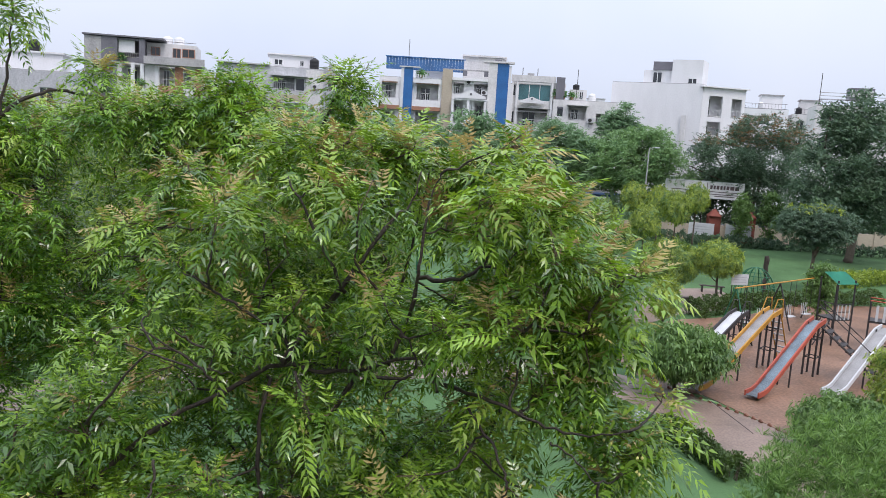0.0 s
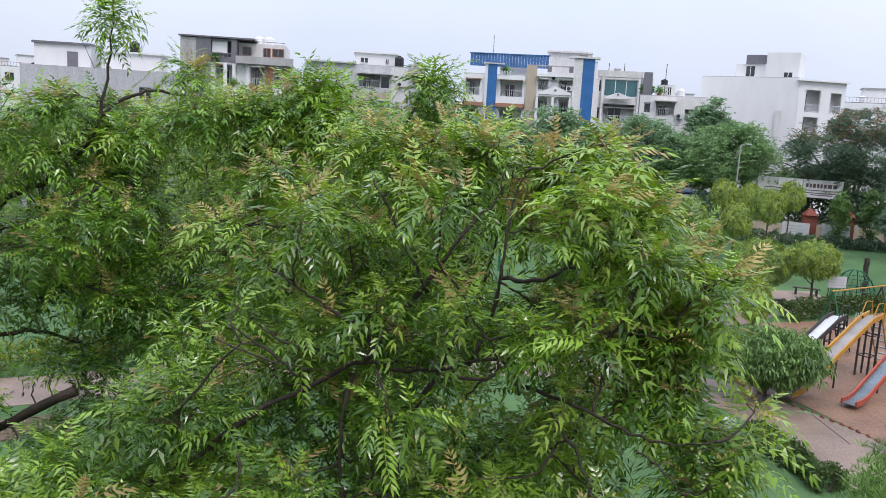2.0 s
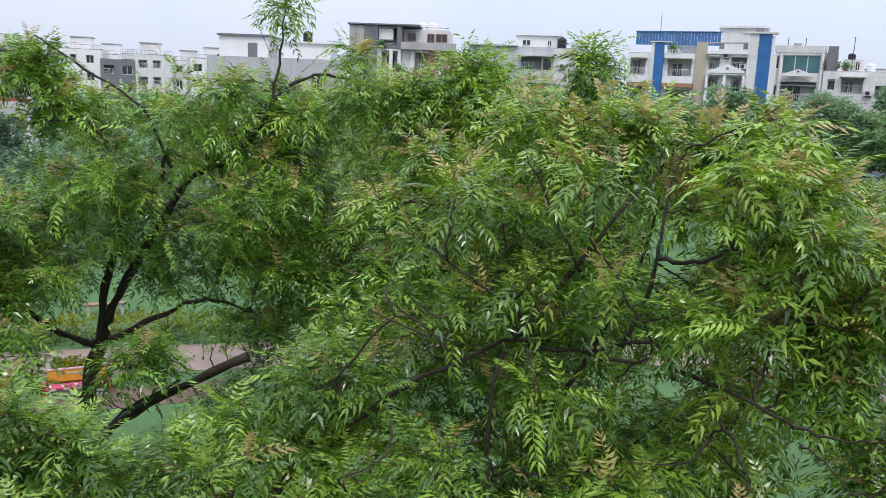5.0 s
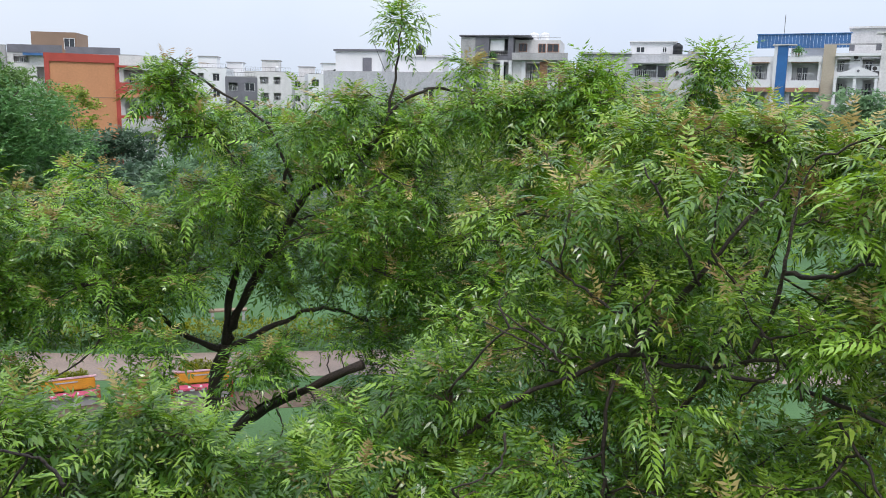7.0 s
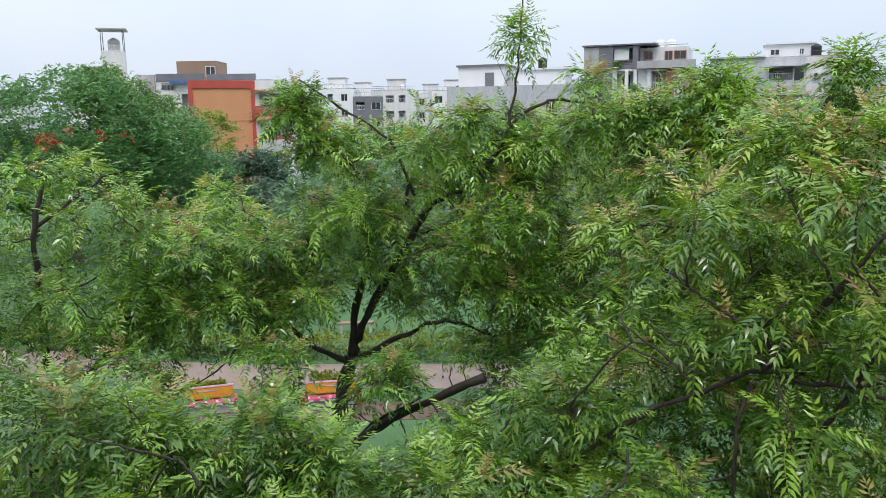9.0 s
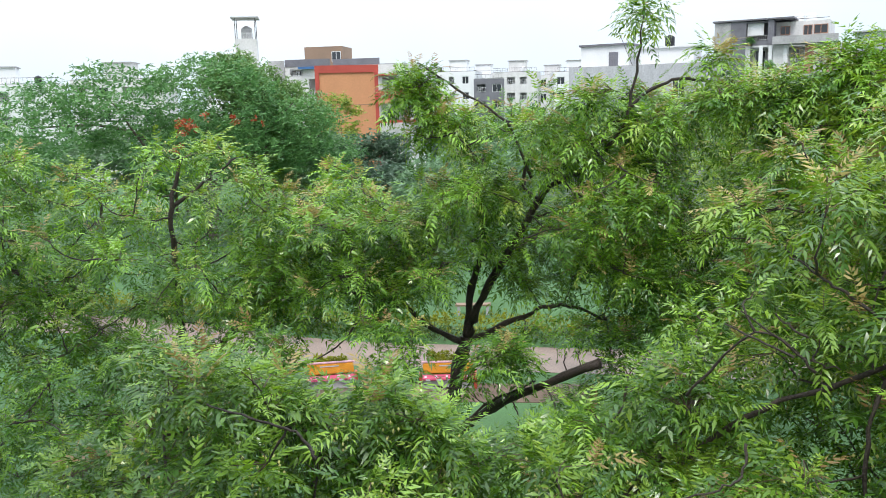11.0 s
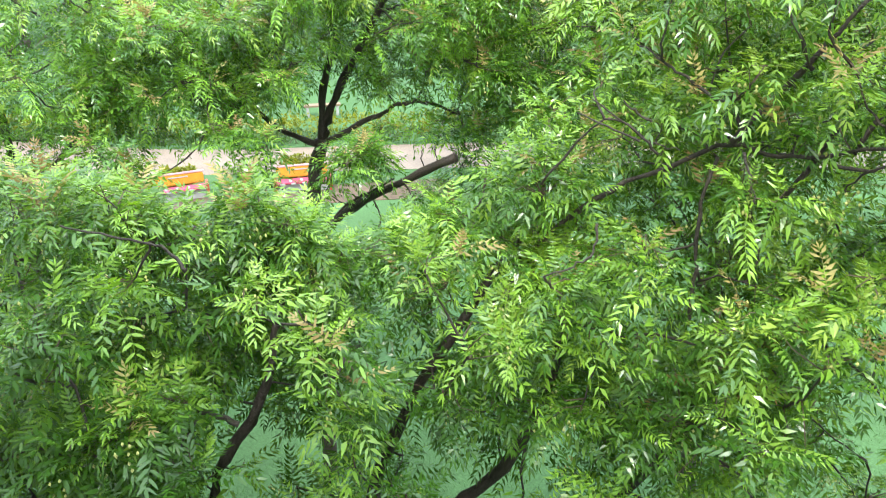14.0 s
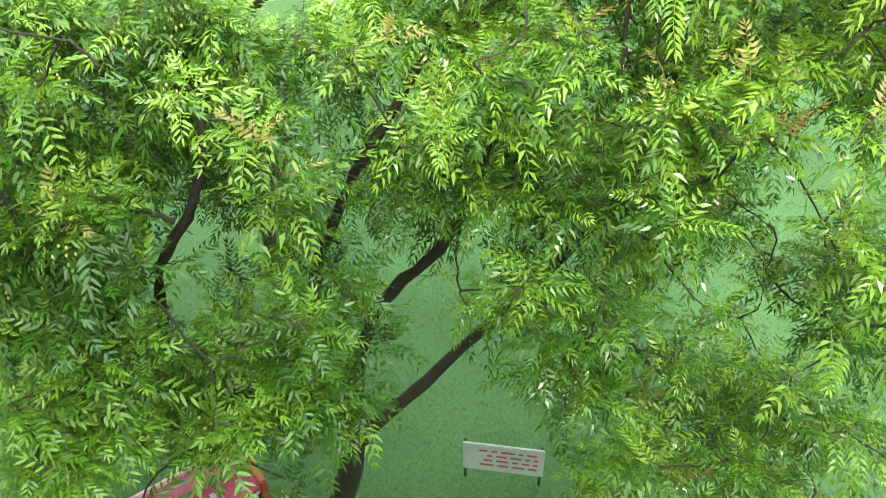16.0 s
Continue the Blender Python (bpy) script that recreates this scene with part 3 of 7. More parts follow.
def broadleaf(name, label, base, trunk, lobes, count, leaf, mat, seed, slim=0.22, droop=0.2, per=7, gap=0.3, shell=0.55, bark=None, extra=None, group="", category="tree", stems=6, grain=0.45, hang=False):
    """A tree seen from farther off: trunk, limbs into the crown, and a crown of many small leaf fans. trunk: points; lobes lie about base; hang: hanging strands of leaves."""
    rng = np.random.default_rng(seed)
    root = thing(name, label, category, pose(*base), group=group)
    pts, r0 = trunk
    line = bent(pts, 4, 0.02, rng)
    part("trunk", rod(line, list(np.linspace(r0, r0 * 0.55, len(line))), 8), bark or BARK_GREY, root, smooth=True)
    bm = bmesh.new()
    top = np.array(pts[-1])
    for i in range(stems):
        c, r = lobes[i % len(lobes)]
        end = np.array(c) + rng.normal(0, 0.35, 3) * np.array(r)
        start = line[int(len(line) * rng.uniform(0.55, 0.95))]
        mid = (start + end) / 2 + rng.normal(0, 0.08, 3) * np.linalg.norm(end - start)
        b = bent([start, mid, end], 4, 0.02, rng)
        tube(bm, b, np.linspace(r0 * 0.45, r0 * 0.1, len(b)), 5)
    tagged(part("branchwork", bm, bark or BARK_GREY, root, smooth=True), kind="stuff")
    places, outs = in_lobes(lobes, count, rng, shell=shell, gap=gap, grain=grain, bunch=1 if hang else 7, spread=np.array((1.3, 1.3, 0.7)) * leaf)
    variants = [tassel(rng, 1.0, per, slim) if hang else sprig(rng, 1.0, per, slim, droop, math.hypot(base[0], base[1]) > 38) for _ in range(6)]
    dirs = outs + rng.normal(0, 0.4, (count, 3)) + np.array([0, 0, 0.1])
    axes = frames_of(dirs, rng.uniform(0, 6.28, count))
    axes = np.where(rng.random((count, 1, 1)) < 0.75, frames_of(np.c_[dirs[:, :2], np.zeros(count)] + 1e-3, np.zeros(count)), axes)
    slots = np.zeros(count, int)
    mats = [mat]
    if extra:
        mats.append(extra[0])
        slots = np.where((places[:, 2] > extra[1]) & (rng.random(count) < extra[2]), 1, 0)
    ob = scatter("crown", variants, places, axes, leaf * rng.uniform(0.7, 1.3, count), rng.integers(0, 6, count), slots, mats, root)
    return root


def hedge(name, label, line, width, height, count, mat, seed, leaf=0.10, category="hedge", group=""):
    """A clipped hedge: a woody core line and a skin of small leaves round it."""
    rng = np.random.default_rng(seed)
    pts = np.array(bent([(*p, 0) for p in line], 6, 0.0, rng))
    root = thing(name, label, category, pose(*pts[0]), group=group)
    rel = pts - pts[0]
    bm = bmesh.new()
    for k in range(max(6, len(rel) * 2)):
        i = rng.integers(len(rel) - 1)
        p = rel[i] + (rel[i + 1] - rel[i]) * rng.random()
        tube(bm, [p, p + (rng.normal(0, 0.1), rng.normal(0, 0.1), height * 0.7)], [0.02, 0.008], 4)
    tagged(part("stem_mass", bm, BARK_GREY, root), kind="stuff")
    seg = rng.integers(0, len(rel) - 1, count)
    f = rng.random((count, 1))
    c = rel[seg] * (1 - f) + rel[seg + 1] * f
    d = rel[seg + 1] - rel[seg]
    nrm = np.stack([-d[:, 1], d[:, 0], 0 * d[:, 0]], -1)
    nrm /= np.linalg.norm(nrm, axis=1, keepdims=True)
    a = rng.uniform(-0.25, math.pi + 0.25, count)
    q = rng.uniform(0.75, 1.05, count)
    wob = np.array([1 + 0.35 * noise.noise(Vector((p + pts[0]) * 1.2)) for p in c])
    off = nrm * (np.sign(np.cos(a)) * np.abs(np.cos(a)) ** 0.6 * width / 2 * q * wob)[:, None]
    z = np.maximum(0.03, (0.25 + 0.75 * np.abs(np.sin(a)) ** 0.6) * height * q * wob * np.where(rng.random(count) < 0.35, rng.random(count), 1))
    p = c + off
    p[:, 2] = z
    dirs = off / width + rng.normal(0, 0.5, (count, 3)) + (0, 0, 0.3)
    variants = [sprig(rng, 1.0, 6, 0.25, 0.1) for _ in range(5)]
    scatter("leaves", variants, p, frames_of(dirs, rng.uniform(0, 6.28, count)), leaf * rng.uniform(0.7, 1.3, count), rng.integers(0, 5, count), np.zeros(count, int), [mat], root)
    return root


# ---- ground ----
def sheet(name, label, outline, z, mat, category):
    bm = bmesh.new()
    f = bm.faces.new([bm.verts.new((x, y, z)) for x, y in outline])
    if f.normal.z < 0:
        f.normal_flip()
    ext = bmesh.ops.extrude_face_region(bm, geom=[f])
    bmesh.ops.translate(bm, vec=(0, 0, -0.03), verts=[v for v in ext["geom"] if isinstance(v, bmesh.types.BMVert)])
    bmesh.ops.recalc_face_normals(bm, faces=bm.faces[:])
    bmesh.ops.triangulate(bm, faces=[q for q in bm.faces if len(q.verts) > 4])
    ob = part(name, bm, mat, None)
    return tagged(ob, label, category, kind="structure")


def ribbon(line, width):
    """The outline of a strip along a smooth line."""
    pts = bent([(*p, 0) for p in line], 7, 0.0, np.random.default_rng(0))
    left, right = [], []
    for i, p in enumerate(pts):
        d = pts[min(i + 1, len(pts) - 1)] - pts[max(i - 1, 0)]
        n = np.array([-d[1], d[0]]) / np.linalg.norm(d[:2]) * width / 2
        left.append(tuple(p[:2] + n))
        right.append(tuple(p[:2] - n))
    return left + right[::-1]


bm = bmesh.new()
bmesh.ops.create_grid(bm, x_segments=60, y_segments=60, size=2500)
tagged(part("ground", bm, GRASS, None), "green mown park grass reaching to the horizon", "ground", kind="structure")
WALK_LINE = [(-52, 6), (-36, 14.5), (-24.6, 18.6), (-17.6, 22.8), (-8, 28.6), (2, 31.6), (7.2, 30.2), (9.6, 26.6), (11.5, 21), (13, 10)]
sheet("path", "wet pinkish-beige park path", ribbon(WALK_LINE, 2.9), 0.012, PATHSTONE, "path")
sheet("playground_floor", "wet red-brown earth of the playground", [(8.4, 30.8), (10.3, 29.6), (11.6, 26.8), (13.5, 22), (22, 20), (32, 28), (34, 40), (28, 50), (22, 49), (17, 44.5), (12.5, 42.5), (9.2, 38), (7.8, 34)], 0.018, EARTH, "ground")
sheet("path_widening", "worn paving between hedge and brick edging", [(8.2, 31.2), (9.1, 30.3), (10.0, 29.2), (10.9, 27.9), (11.6, 26.7), (12.1, 25.1), (12.6, 23.0), (12.2, 19), (10.6, 19), (9.3, 23), (8.6, 26), (7.0, 29.5)], 0.024, PATHSTONE, "path")
sheet("bench_strip", "trodden brown earth in front of the painted benches", ribbon([(-26, 12.6), (-21.2, 15.2), (-17.9, 18.0), (-13.5, 21.4)], 1.7), 0.016, SOIL, "ground")
sheet("paved_court", "pale worn paving round the clipped trees", [(9.2, 40.6), (11.2, 41.6), (13.5, 44.2), (16.5, 46), (18.8, 49.5), (18.4, 53), (15, 52), (12, 48)], 0.014, PATHSTONE, "pavement")
sheet("road", "wet asphalt street beyond the park", [(-140, 64), (-60, 70), (-30, 85), (20, 92), (90, 92), (160, 70), (160, 77), (90, 99), (20, 98.5), (-32, 91), (-64, 77), (-140, 71)], 0.016, ASPHALT, "road")
sheet("outer_pavement", "earthen verge before the park wall", [(14, 80.5), (60, 80.5), (90, 76), (90, 92), (60, 92), (14, 91)], 0.010, PATHSTONE, "pavement")


# ---- the near neem trees ----
# limbs: points, thickness at the foot and at the tip; gaps: a place on the line of sight and its half width
TRUNK_LIMBS = [
    ([(-3.75, 4.2, 0), (-3.65, 4.3, 1.0), (-3.4, 4.45, 2.1)], 0.17, 0.14),
    ([(-3.4, 4.45, 2.1), (-2.95, 4.7, 2.7), (-2.35, 4.97, 3.57), (-1.6, 5.3, 4.7), (-0.7, 5.8, 6.3)], 0.085, 0.035),
    ([(-3.4, 4.45, 2.1), (-3.3, 4.4, 3.3), (-3.0, 4.5, 4.3), (-2.5, 4.72, 5.0), (-2.2, 4.82, 5.7), (-2.1, 5.0, 6.4)], 0.085, 0.03),
    ([(-3.45, 4.4, 2.4), (-3.55, 4.2, 3.8), (-3.41, 4.19, 4.9), (-2.91, 4.31, 6.1), (-2.5, 5.0, 7.0)], 0.08, 0.03),
    ([(-3.5, 4.35, 2.2), (-4.4, 3.4, 3.5), (-4.35, 3.23, 5.0), (-3.98, 3.5, 5.87), (-3.9, 3.8, 6.6)], 0.075, 0.028),
]
BOUGHS = [
    ([(-2.6, 4.95, 6.7), (-2.01, 5.23, 7.32), (-1.55, 5.38, 7.59), (-1.16, 5.48, 7.79), (-0.75, 5.55, 7.73), (-0.24, 5.49, 7.9), (-0.03, 5.4, 7.75)], 0.022, 0.01),
    ([(-0.03, 5.4, 7.75), (0.32, 4.99, 7.79), (0.62, 4.86, 7.7), (0.88, 4.72, 7.69), (1.13, 4.67, 7.75)], 0.014, 0.005),
    ([(-1.16, 5.48, 7.79), (-0.82, 5.74, 8.27), (-0.6, 5.77, 8.62), (-0.43, 5.88, 8.87), (-0.32, 5.99, 8.93), (-0.25, 6.05, 9.2)], 0.024, 0.005),
    ([(-0.4, 5.6, 7.8), (-0.24, 5.69, 8.26), (-0.21, 5.7, 8.59), (-0.17, 5.8, 8.98), (-0.1, 5.8, 9.2)], 0.018, 0.005),
    ([(-0.75, 5.7, 8.3), (-0.86, 5.63, 8.54), (-1.08, 5.7, 8.92), (-1.21, 5.77, 9.12)], 0.014, 0.007),
    ([(-0.21, 5.65, 8.45), (0.08, 5.5, 8.49), (0.22, 5.5, 8.58), (0.36, 5.49, 8.58)], 0.016, 0.009),
]
LOW_BOUGHS = [
    ([(-2.3, 4.9, 7.5), (-1.88, 4.96, 8.0), (-1.55, 5.07, 7.85), (-1.4, 5.11, 7.82)], 0.011, 0.005),
    ([(-1.1, 6.0, 6.8), (-0.5, 6.4, 7.9), (-0.32, 6.49, 8.55), (-0.2, 6.5, 9.2)], 0.03, 0.006),
    ([(-1.0, 5.9, 7.0), (-1.25, 5.9, 8.0), (-1.5, 6.1, 8.8)], 0.026, 0.006),
    ([(-2.0, 5.3, 4.2), (-1.2, 5.8, 3.7), (-0.39, 5.99, 2.95), (1.0, 5.92, 2.7)], 0.04, 0.018),
    ([(-1.19, 5.0, 6.6), (-1.2, 5.06, 7.0), (-1.23, 5.16, 7.46), (-1.19, 5.3, 7.75)], 0.018, 0.016),
]
SHOOTS = [
    ([(-1.82, 5.33, 8.45), (-1.62, 5.3, 8.35), (-1.44, 5.26, 8.27), (-1.21, 5.22, 8.15)], 0.007, 0.014),
    ([(-1.91, 4.8, 8.18), (-1.63, 4.89, 7.98), (-1.49, 4.94, 7.83)], 0.006, 0.012),
    ([(-1.79, 5.05, 8.13), (-1.69, 5.06, 8.05), (-1.59, 5.07, 8.0)], 0.006, 0.011),
    ([(-0.49, 5.23, 7.83), (-0.28, 5.18, 7.84), (-0.18, 5.15, 7.94), (-0.24, 5.13, 8.13)], 0.016, 0.008),
    ([(-0.03, 5.03, 7.81), (-0.07, 5.12, 7.91), (-0.13, 5.21, 8.03)], 0.022, 0.012),
    ([(0.17, 5.1, 7.71), (0.3, 4.97, 7.56), (0.39, 4.84, 7.45), (0.44, 4.72, 7.35)], 0.014, 0.009),
    ([(0.69, 4.7, 7.64), (0.81, 4.6, 7.59), (0.94, 4.48, 7.49)], 0.009, 0.005),
    ([(-0.97, 4.98, 7.91), (-0.89, 4.89, 7.76), (-0.83, 4.81, 7.65)], 0.012, 0.007),
    ([(-1.34, 5.5, 8.14), (-1.31, 5.61, 8.37), (-1.16, 5.74, 8.57)], 0.008, 0.006),
    ([(-2.05, 4.9, 8.05), (-1.82, 4.86, 8.0), (-1.58, 4.81, 7.94)], 0.006, 0.011),
]
SHOOTS += [
    ([(-4.24, 2.44, 7.71), (-4.03, 2.61, 7.62), (-3.83, 2.76, 7.55), (-3.72, 2.78, 7.49), (-3.61, 2.77, 7.42)], 0.007, 0.015),
    ([(-0.78, 5.73, 6.39), (-0.51, 5.81, 6.32), (-0.22, 5.83, 6.17), (0.12, 5.77, 5.93), (0.56, 5.54, 5.48)], 0.018, 0.01),
    ([(-0.67, 5.48, 6.14), (-0.48, 5.49, 5.93), (-0.28, 5.51, 5.75), (0.04, 5.51, 5.57)], 0.012, 0.007),
    ([(-3.08, 3.12, 7.13), (-3.03, 3.17, 6.92), (-2.96, 3.17, 6.66)], 0.007, 0.011),
    ([(-3.72, 2.75, 6.37), (-3.65, 2.86, 6.29), (-3.57, 2.94, 6.2)], 0.018, 0.026),
    ([(-3.18, 2.33, 6.13), (-3.09, 2.34, 5.9), (-2.92, 2.37, 5.65)], 0.008, 0.013),
    ([(-2.24, 4.6, 5.37), (-2.22, 4.5, 5.17), (-2.13, 4.39, 4.95)], 0.018, 0.009),
    ([(-1.6, 4.19, 7.6), (-1.58, 4.09, 7.45), (-1.66, 3.99, 7.38), (-1.79, 3.87, 7.34)], 0.011, 0.006),
]
PATH_LIMBS = [
    ([(-7.55, 8.05, 0), (-7.5, 8.1, 3.5), (-7.4, 8.14, 5.3), (-7.25, 8.27, 6.2)], 0.125, 0.085),
    ([(-7.25, 8.27, 6.2), (-6.95, 8.45, 7.0), (-6.49, 8.88, 8.02), (-6.2, 8.85, 8.35), (-5.7, 8.82, 8.57)], 0.065, 0.032),
    ([(-7.25, 8.27, 6.15), (-7.2, 8.35, 6.9), (-7.1, 8.5, 7.6), (-7.15, 8.4, 8.4)], 0.065, 0.025),
    ([(-7.25, 8.27, 6.1), (-7.7, 7.9, 6.4), (-8.1, 7.5, 7.0), (-8.46, 7.1, 7.25)], 0.05, 0.02),
    ([(-7.2, 8.3, 6.15), (-6.6, 8.55, 6.5), (-6.0, 8.8, 6.75), (-5.4, 9.0, 6.6)], 0.045, 0.015),
    ([(-7.45, 8.1, 4.2), (-6.9, 7.6, 5.0), (-6.0, 7.6, 5.75), (-4.72, 7.72, 6.48)], 0.07, 0.055),
]
PATH_BOUGHS = [
    ([(-6.4, 8.87, 8.1), (-6.6, 8.8, 8.35), (-6.5, 8.75, 8.75), (-6.3, 8.6, 9.2)], 0.035, 0.015),
    ([(-5.7, 8.82, 8.57), (-5.2, 8.62, 8.9), (-5.0, 8.66, 9.17), (-4.94, 8.69, 9.44), (-4.85, 8.74, 10.09), (-4.8, 8.78, 10.9)], 0.03, 0.009),
    ([(-4.95, 8.68, 9.36), (-4.64, 8.86, 9.64), (-4.28, 9.04, 9.68), (-3.78, 9.26, 9.56)], 0.024, 0.011),
    ([(-6.33, 8.62, 8.45), (-6.47, 8.27, 9.21), (-6.96, 7.86, 9.65), (-7.32, 7.53, 10.0)], 0.024, 0.009),
]
STUBS = [
    ([(-8.1, 6.48, 7.28), (-7.98, 6.78, 7.25), (-7.82, 7.1, 7.22), (-7.7, 7.33, 7.08)], 0.018, 0.028),
    ([(-7.9, 6.36, 7.16), (-7.82, 6.63, 7.08), (-7.72, 6.93, 7.0), (-7.54, 7.26, 6.81)], 0.015, 0.028),
    ([(-6.41, 8.81, 7.94), (-6.16, 8.92, 8.0), (-5.86, 9.03, 7.99), (-5.53, 9.15, 7.95)], 0.016, 0.007),
    ([(-5.97, 6.78, 5.7), (-5.87, 7.03, 5.91), (-5.66, 7.31, 6.04), (-5.49, 7.53, 6.15)], 0.02, 0.01),
    ([(-5.37, 7.5, 6.18), (-5.17, 7.46, 5.94), (-5.04, 7.35, 5.66)], 0.012, 0.006),
    ([(-5.6, 7.22, 5.94), (-5.47, 7.16, 5.77), (-5.43, 7.04, 5.62)], 0.011, 0.006),
    ([(-5.05, 7.88, 6.26), (-5.13, 7.9, 6.43), (-5.13, 7.93, 6.52)], 0.01, 0.004),
    ([(-5.19, 7.77, 6.2), (-5.26, 7.8, 6.4), (-5.26, 7.84, 6.49)], 0.01, 0.004),
    ([(-7.36, 7.72, 7.2), (-7.3, 7.88, 7.33), (-7.43, 7.87, 7.51)], 0.012, 0.006),
]
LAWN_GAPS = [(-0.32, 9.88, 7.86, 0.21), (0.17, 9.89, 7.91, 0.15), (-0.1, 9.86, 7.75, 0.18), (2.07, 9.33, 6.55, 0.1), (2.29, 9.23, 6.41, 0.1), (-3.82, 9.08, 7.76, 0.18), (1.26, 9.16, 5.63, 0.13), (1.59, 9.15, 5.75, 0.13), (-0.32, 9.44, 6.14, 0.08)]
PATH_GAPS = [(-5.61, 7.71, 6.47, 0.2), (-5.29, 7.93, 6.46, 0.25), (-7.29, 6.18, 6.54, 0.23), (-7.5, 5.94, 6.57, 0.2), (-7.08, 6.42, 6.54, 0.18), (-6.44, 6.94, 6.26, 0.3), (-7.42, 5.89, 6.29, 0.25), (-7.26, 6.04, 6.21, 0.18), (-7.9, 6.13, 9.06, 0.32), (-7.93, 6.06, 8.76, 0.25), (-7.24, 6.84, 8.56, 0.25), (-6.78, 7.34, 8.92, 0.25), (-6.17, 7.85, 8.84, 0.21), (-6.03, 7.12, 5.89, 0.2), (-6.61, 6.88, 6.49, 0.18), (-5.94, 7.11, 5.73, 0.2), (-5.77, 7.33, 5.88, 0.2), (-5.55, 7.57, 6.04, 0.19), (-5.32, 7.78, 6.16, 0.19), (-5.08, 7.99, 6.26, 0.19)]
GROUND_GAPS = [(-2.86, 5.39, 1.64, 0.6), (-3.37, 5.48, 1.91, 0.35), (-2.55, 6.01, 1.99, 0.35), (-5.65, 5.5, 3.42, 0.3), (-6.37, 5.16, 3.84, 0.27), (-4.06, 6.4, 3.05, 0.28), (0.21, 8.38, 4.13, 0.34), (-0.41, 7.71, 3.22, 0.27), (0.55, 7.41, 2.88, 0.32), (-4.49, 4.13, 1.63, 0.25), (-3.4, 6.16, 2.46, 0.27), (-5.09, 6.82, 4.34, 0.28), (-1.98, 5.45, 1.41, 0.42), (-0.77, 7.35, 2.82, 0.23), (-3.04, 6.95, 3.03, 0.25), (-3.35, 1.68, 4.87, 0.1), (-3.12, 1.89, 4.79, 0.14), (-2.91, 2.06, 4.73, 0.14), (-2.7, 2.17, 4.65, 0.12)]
RIM_SPRAYS = [((0.1, 6.2, 8.5), (0.45, 0.4, 0.4), 40), ((0.65, 5.96, 8.85), (0.35, 0.35, 0.28), 24), ((0.95, 5.87, 8.6), (0.28, 0.3, 0.25), 18), ((0.7, 5.7, 8.15), (0.4, 0.35, 0.35), 16), ((1.1, 5.5, 8.25), (0.22, 0.3, 0.25), 14), ((1.05, 5.2, 7.75), (0.2, 0.3, 0.25), 14), ((0.2, 6.3, 9.2), (0.4, 0.35, 0.22), 34), ((-0.65, 6.5, 9.32), (0.5, 0.4, 0.22), 40), ((-1.3, 6.4, 9.3), (0.4, 0.35, 0.2), 26), ((0.75, 6.1, 9.1), (0.3, 0.3, 0.2), 24), ((-6.2, 3.25, 7.35), (0.4, 0.35, 0.2), 26), ((-5.4, 3.9, 7.0), (0.35, 0.35, 0.2), 26), ((-4.7, 4.6, 6.7), (0.4, 0.35, 0.2), 30)]
LOW_SPRAYS = [(p, (0.38, 0.32, 0.14), 18) for p in ((-5.04, 2.88, 7.59), (-4.79, 3.2, 7.46), (-4.48, 3.51, 7.3), (-4.23, 3.8, 7.29), (-3.99, 4.0, 7.19), (-2.63, 5.11, 7.43), (-2.26, 5.3, 7.49), (-3.69, 4.15, 6.97), (-3.26, 4.45, 6.89), (-2.77, 4.85, 7.05), (-2.34, 5.01, 6.91))]
RIGHT_SPRAYS = [(p, (0.25, 0.25, 0.13), 10) for p in ((0.74, 5.54, 8.99), (0.45, 5.6, 9.36), (1.01, 5.44, 8.6), (1.21, 5.4, 8.59), (1.1, 5.36, 8.28), (0.87, 5.39, 8.23), (0.96, 5.31, 7.97), (1.39, 5.15, 7.79), (1.35, 5.06, 7.53), (1.14, 5.05, 7.36), (0.81, 5.27, 7.78))]
BENCH_SPRAYS = [(p, (0.26, 0.26, 0.18), 12) for p in ((-5.59, 6.97, 6.57), (-5.54, 7.07, 6.72), (-6.5, 6.08, 6.47), (-6.43, 6.29, 6.76), (-7.28, 5.2, 6.6), (-7.49, 5.06, 6.89), (-6.76, 6.02, 6.94))]
INNER_SPRAYS = [(p, (0.3, 0.3, 0.22), 14) for p in ((-7.97, 7.62, 7.5), (-7.74, 7.94, 7.86), (-8.4, 7.23, 7.83), (-8.59, 6.91, 7.48), (-7.94, 7.44, 6.83), (-6.75, 8.65, 7.21), (-6.4, 8.98, 7.51), (-6.46, 8.78, 6.89), (-6.11, 9.11, 7.19), (-5.73, 9.4, 7.42), (-5.28, 9.57, 7.04), (-8.78, 6.58, 7.22))]
TOP_SPRAYS = [((-4.8, 8.78, 10.55), (0.2, 0.2, 0.26), 26), ((-4.8, 8.75, 10.15), (0.1, 0.1, 0.2), 6), ((-4.1, 9.12, 9.95), (0.2, 0.2, 0.2), 16), ((-7.3, 7.5, 9.7), (0.4, 0.35, 0.3), 60), ((-7.15, 7.6, 9.15), (0.35, 0.35, 0.3), 40), ((-5.9, 7.9, 9.15), (0.45, 0.4, 0.2), 34), ((-5.3, 8.25, 9.5), (0.35, 0.3, 0.12), 30), ((-4.2, 9.35, 9.4), (0.35, 0.2, 0.1), 18), ((-5.0, 9.1, 9.45), (0.3, 0.2, 0.12), 18), ((-4.7, 8.6, 9.3), (0.35, 0.35, 0.2), 26), ((-6.9, 7.7, 9.3), (0.4, 0.4, 0.3), 30), ((-9.0, 6.3, 7.0), (0.5, 0.4, 0.35), 26), ((-7.2, 8.9, 7.3), (0.45, 0.4, 0.35), 34)]
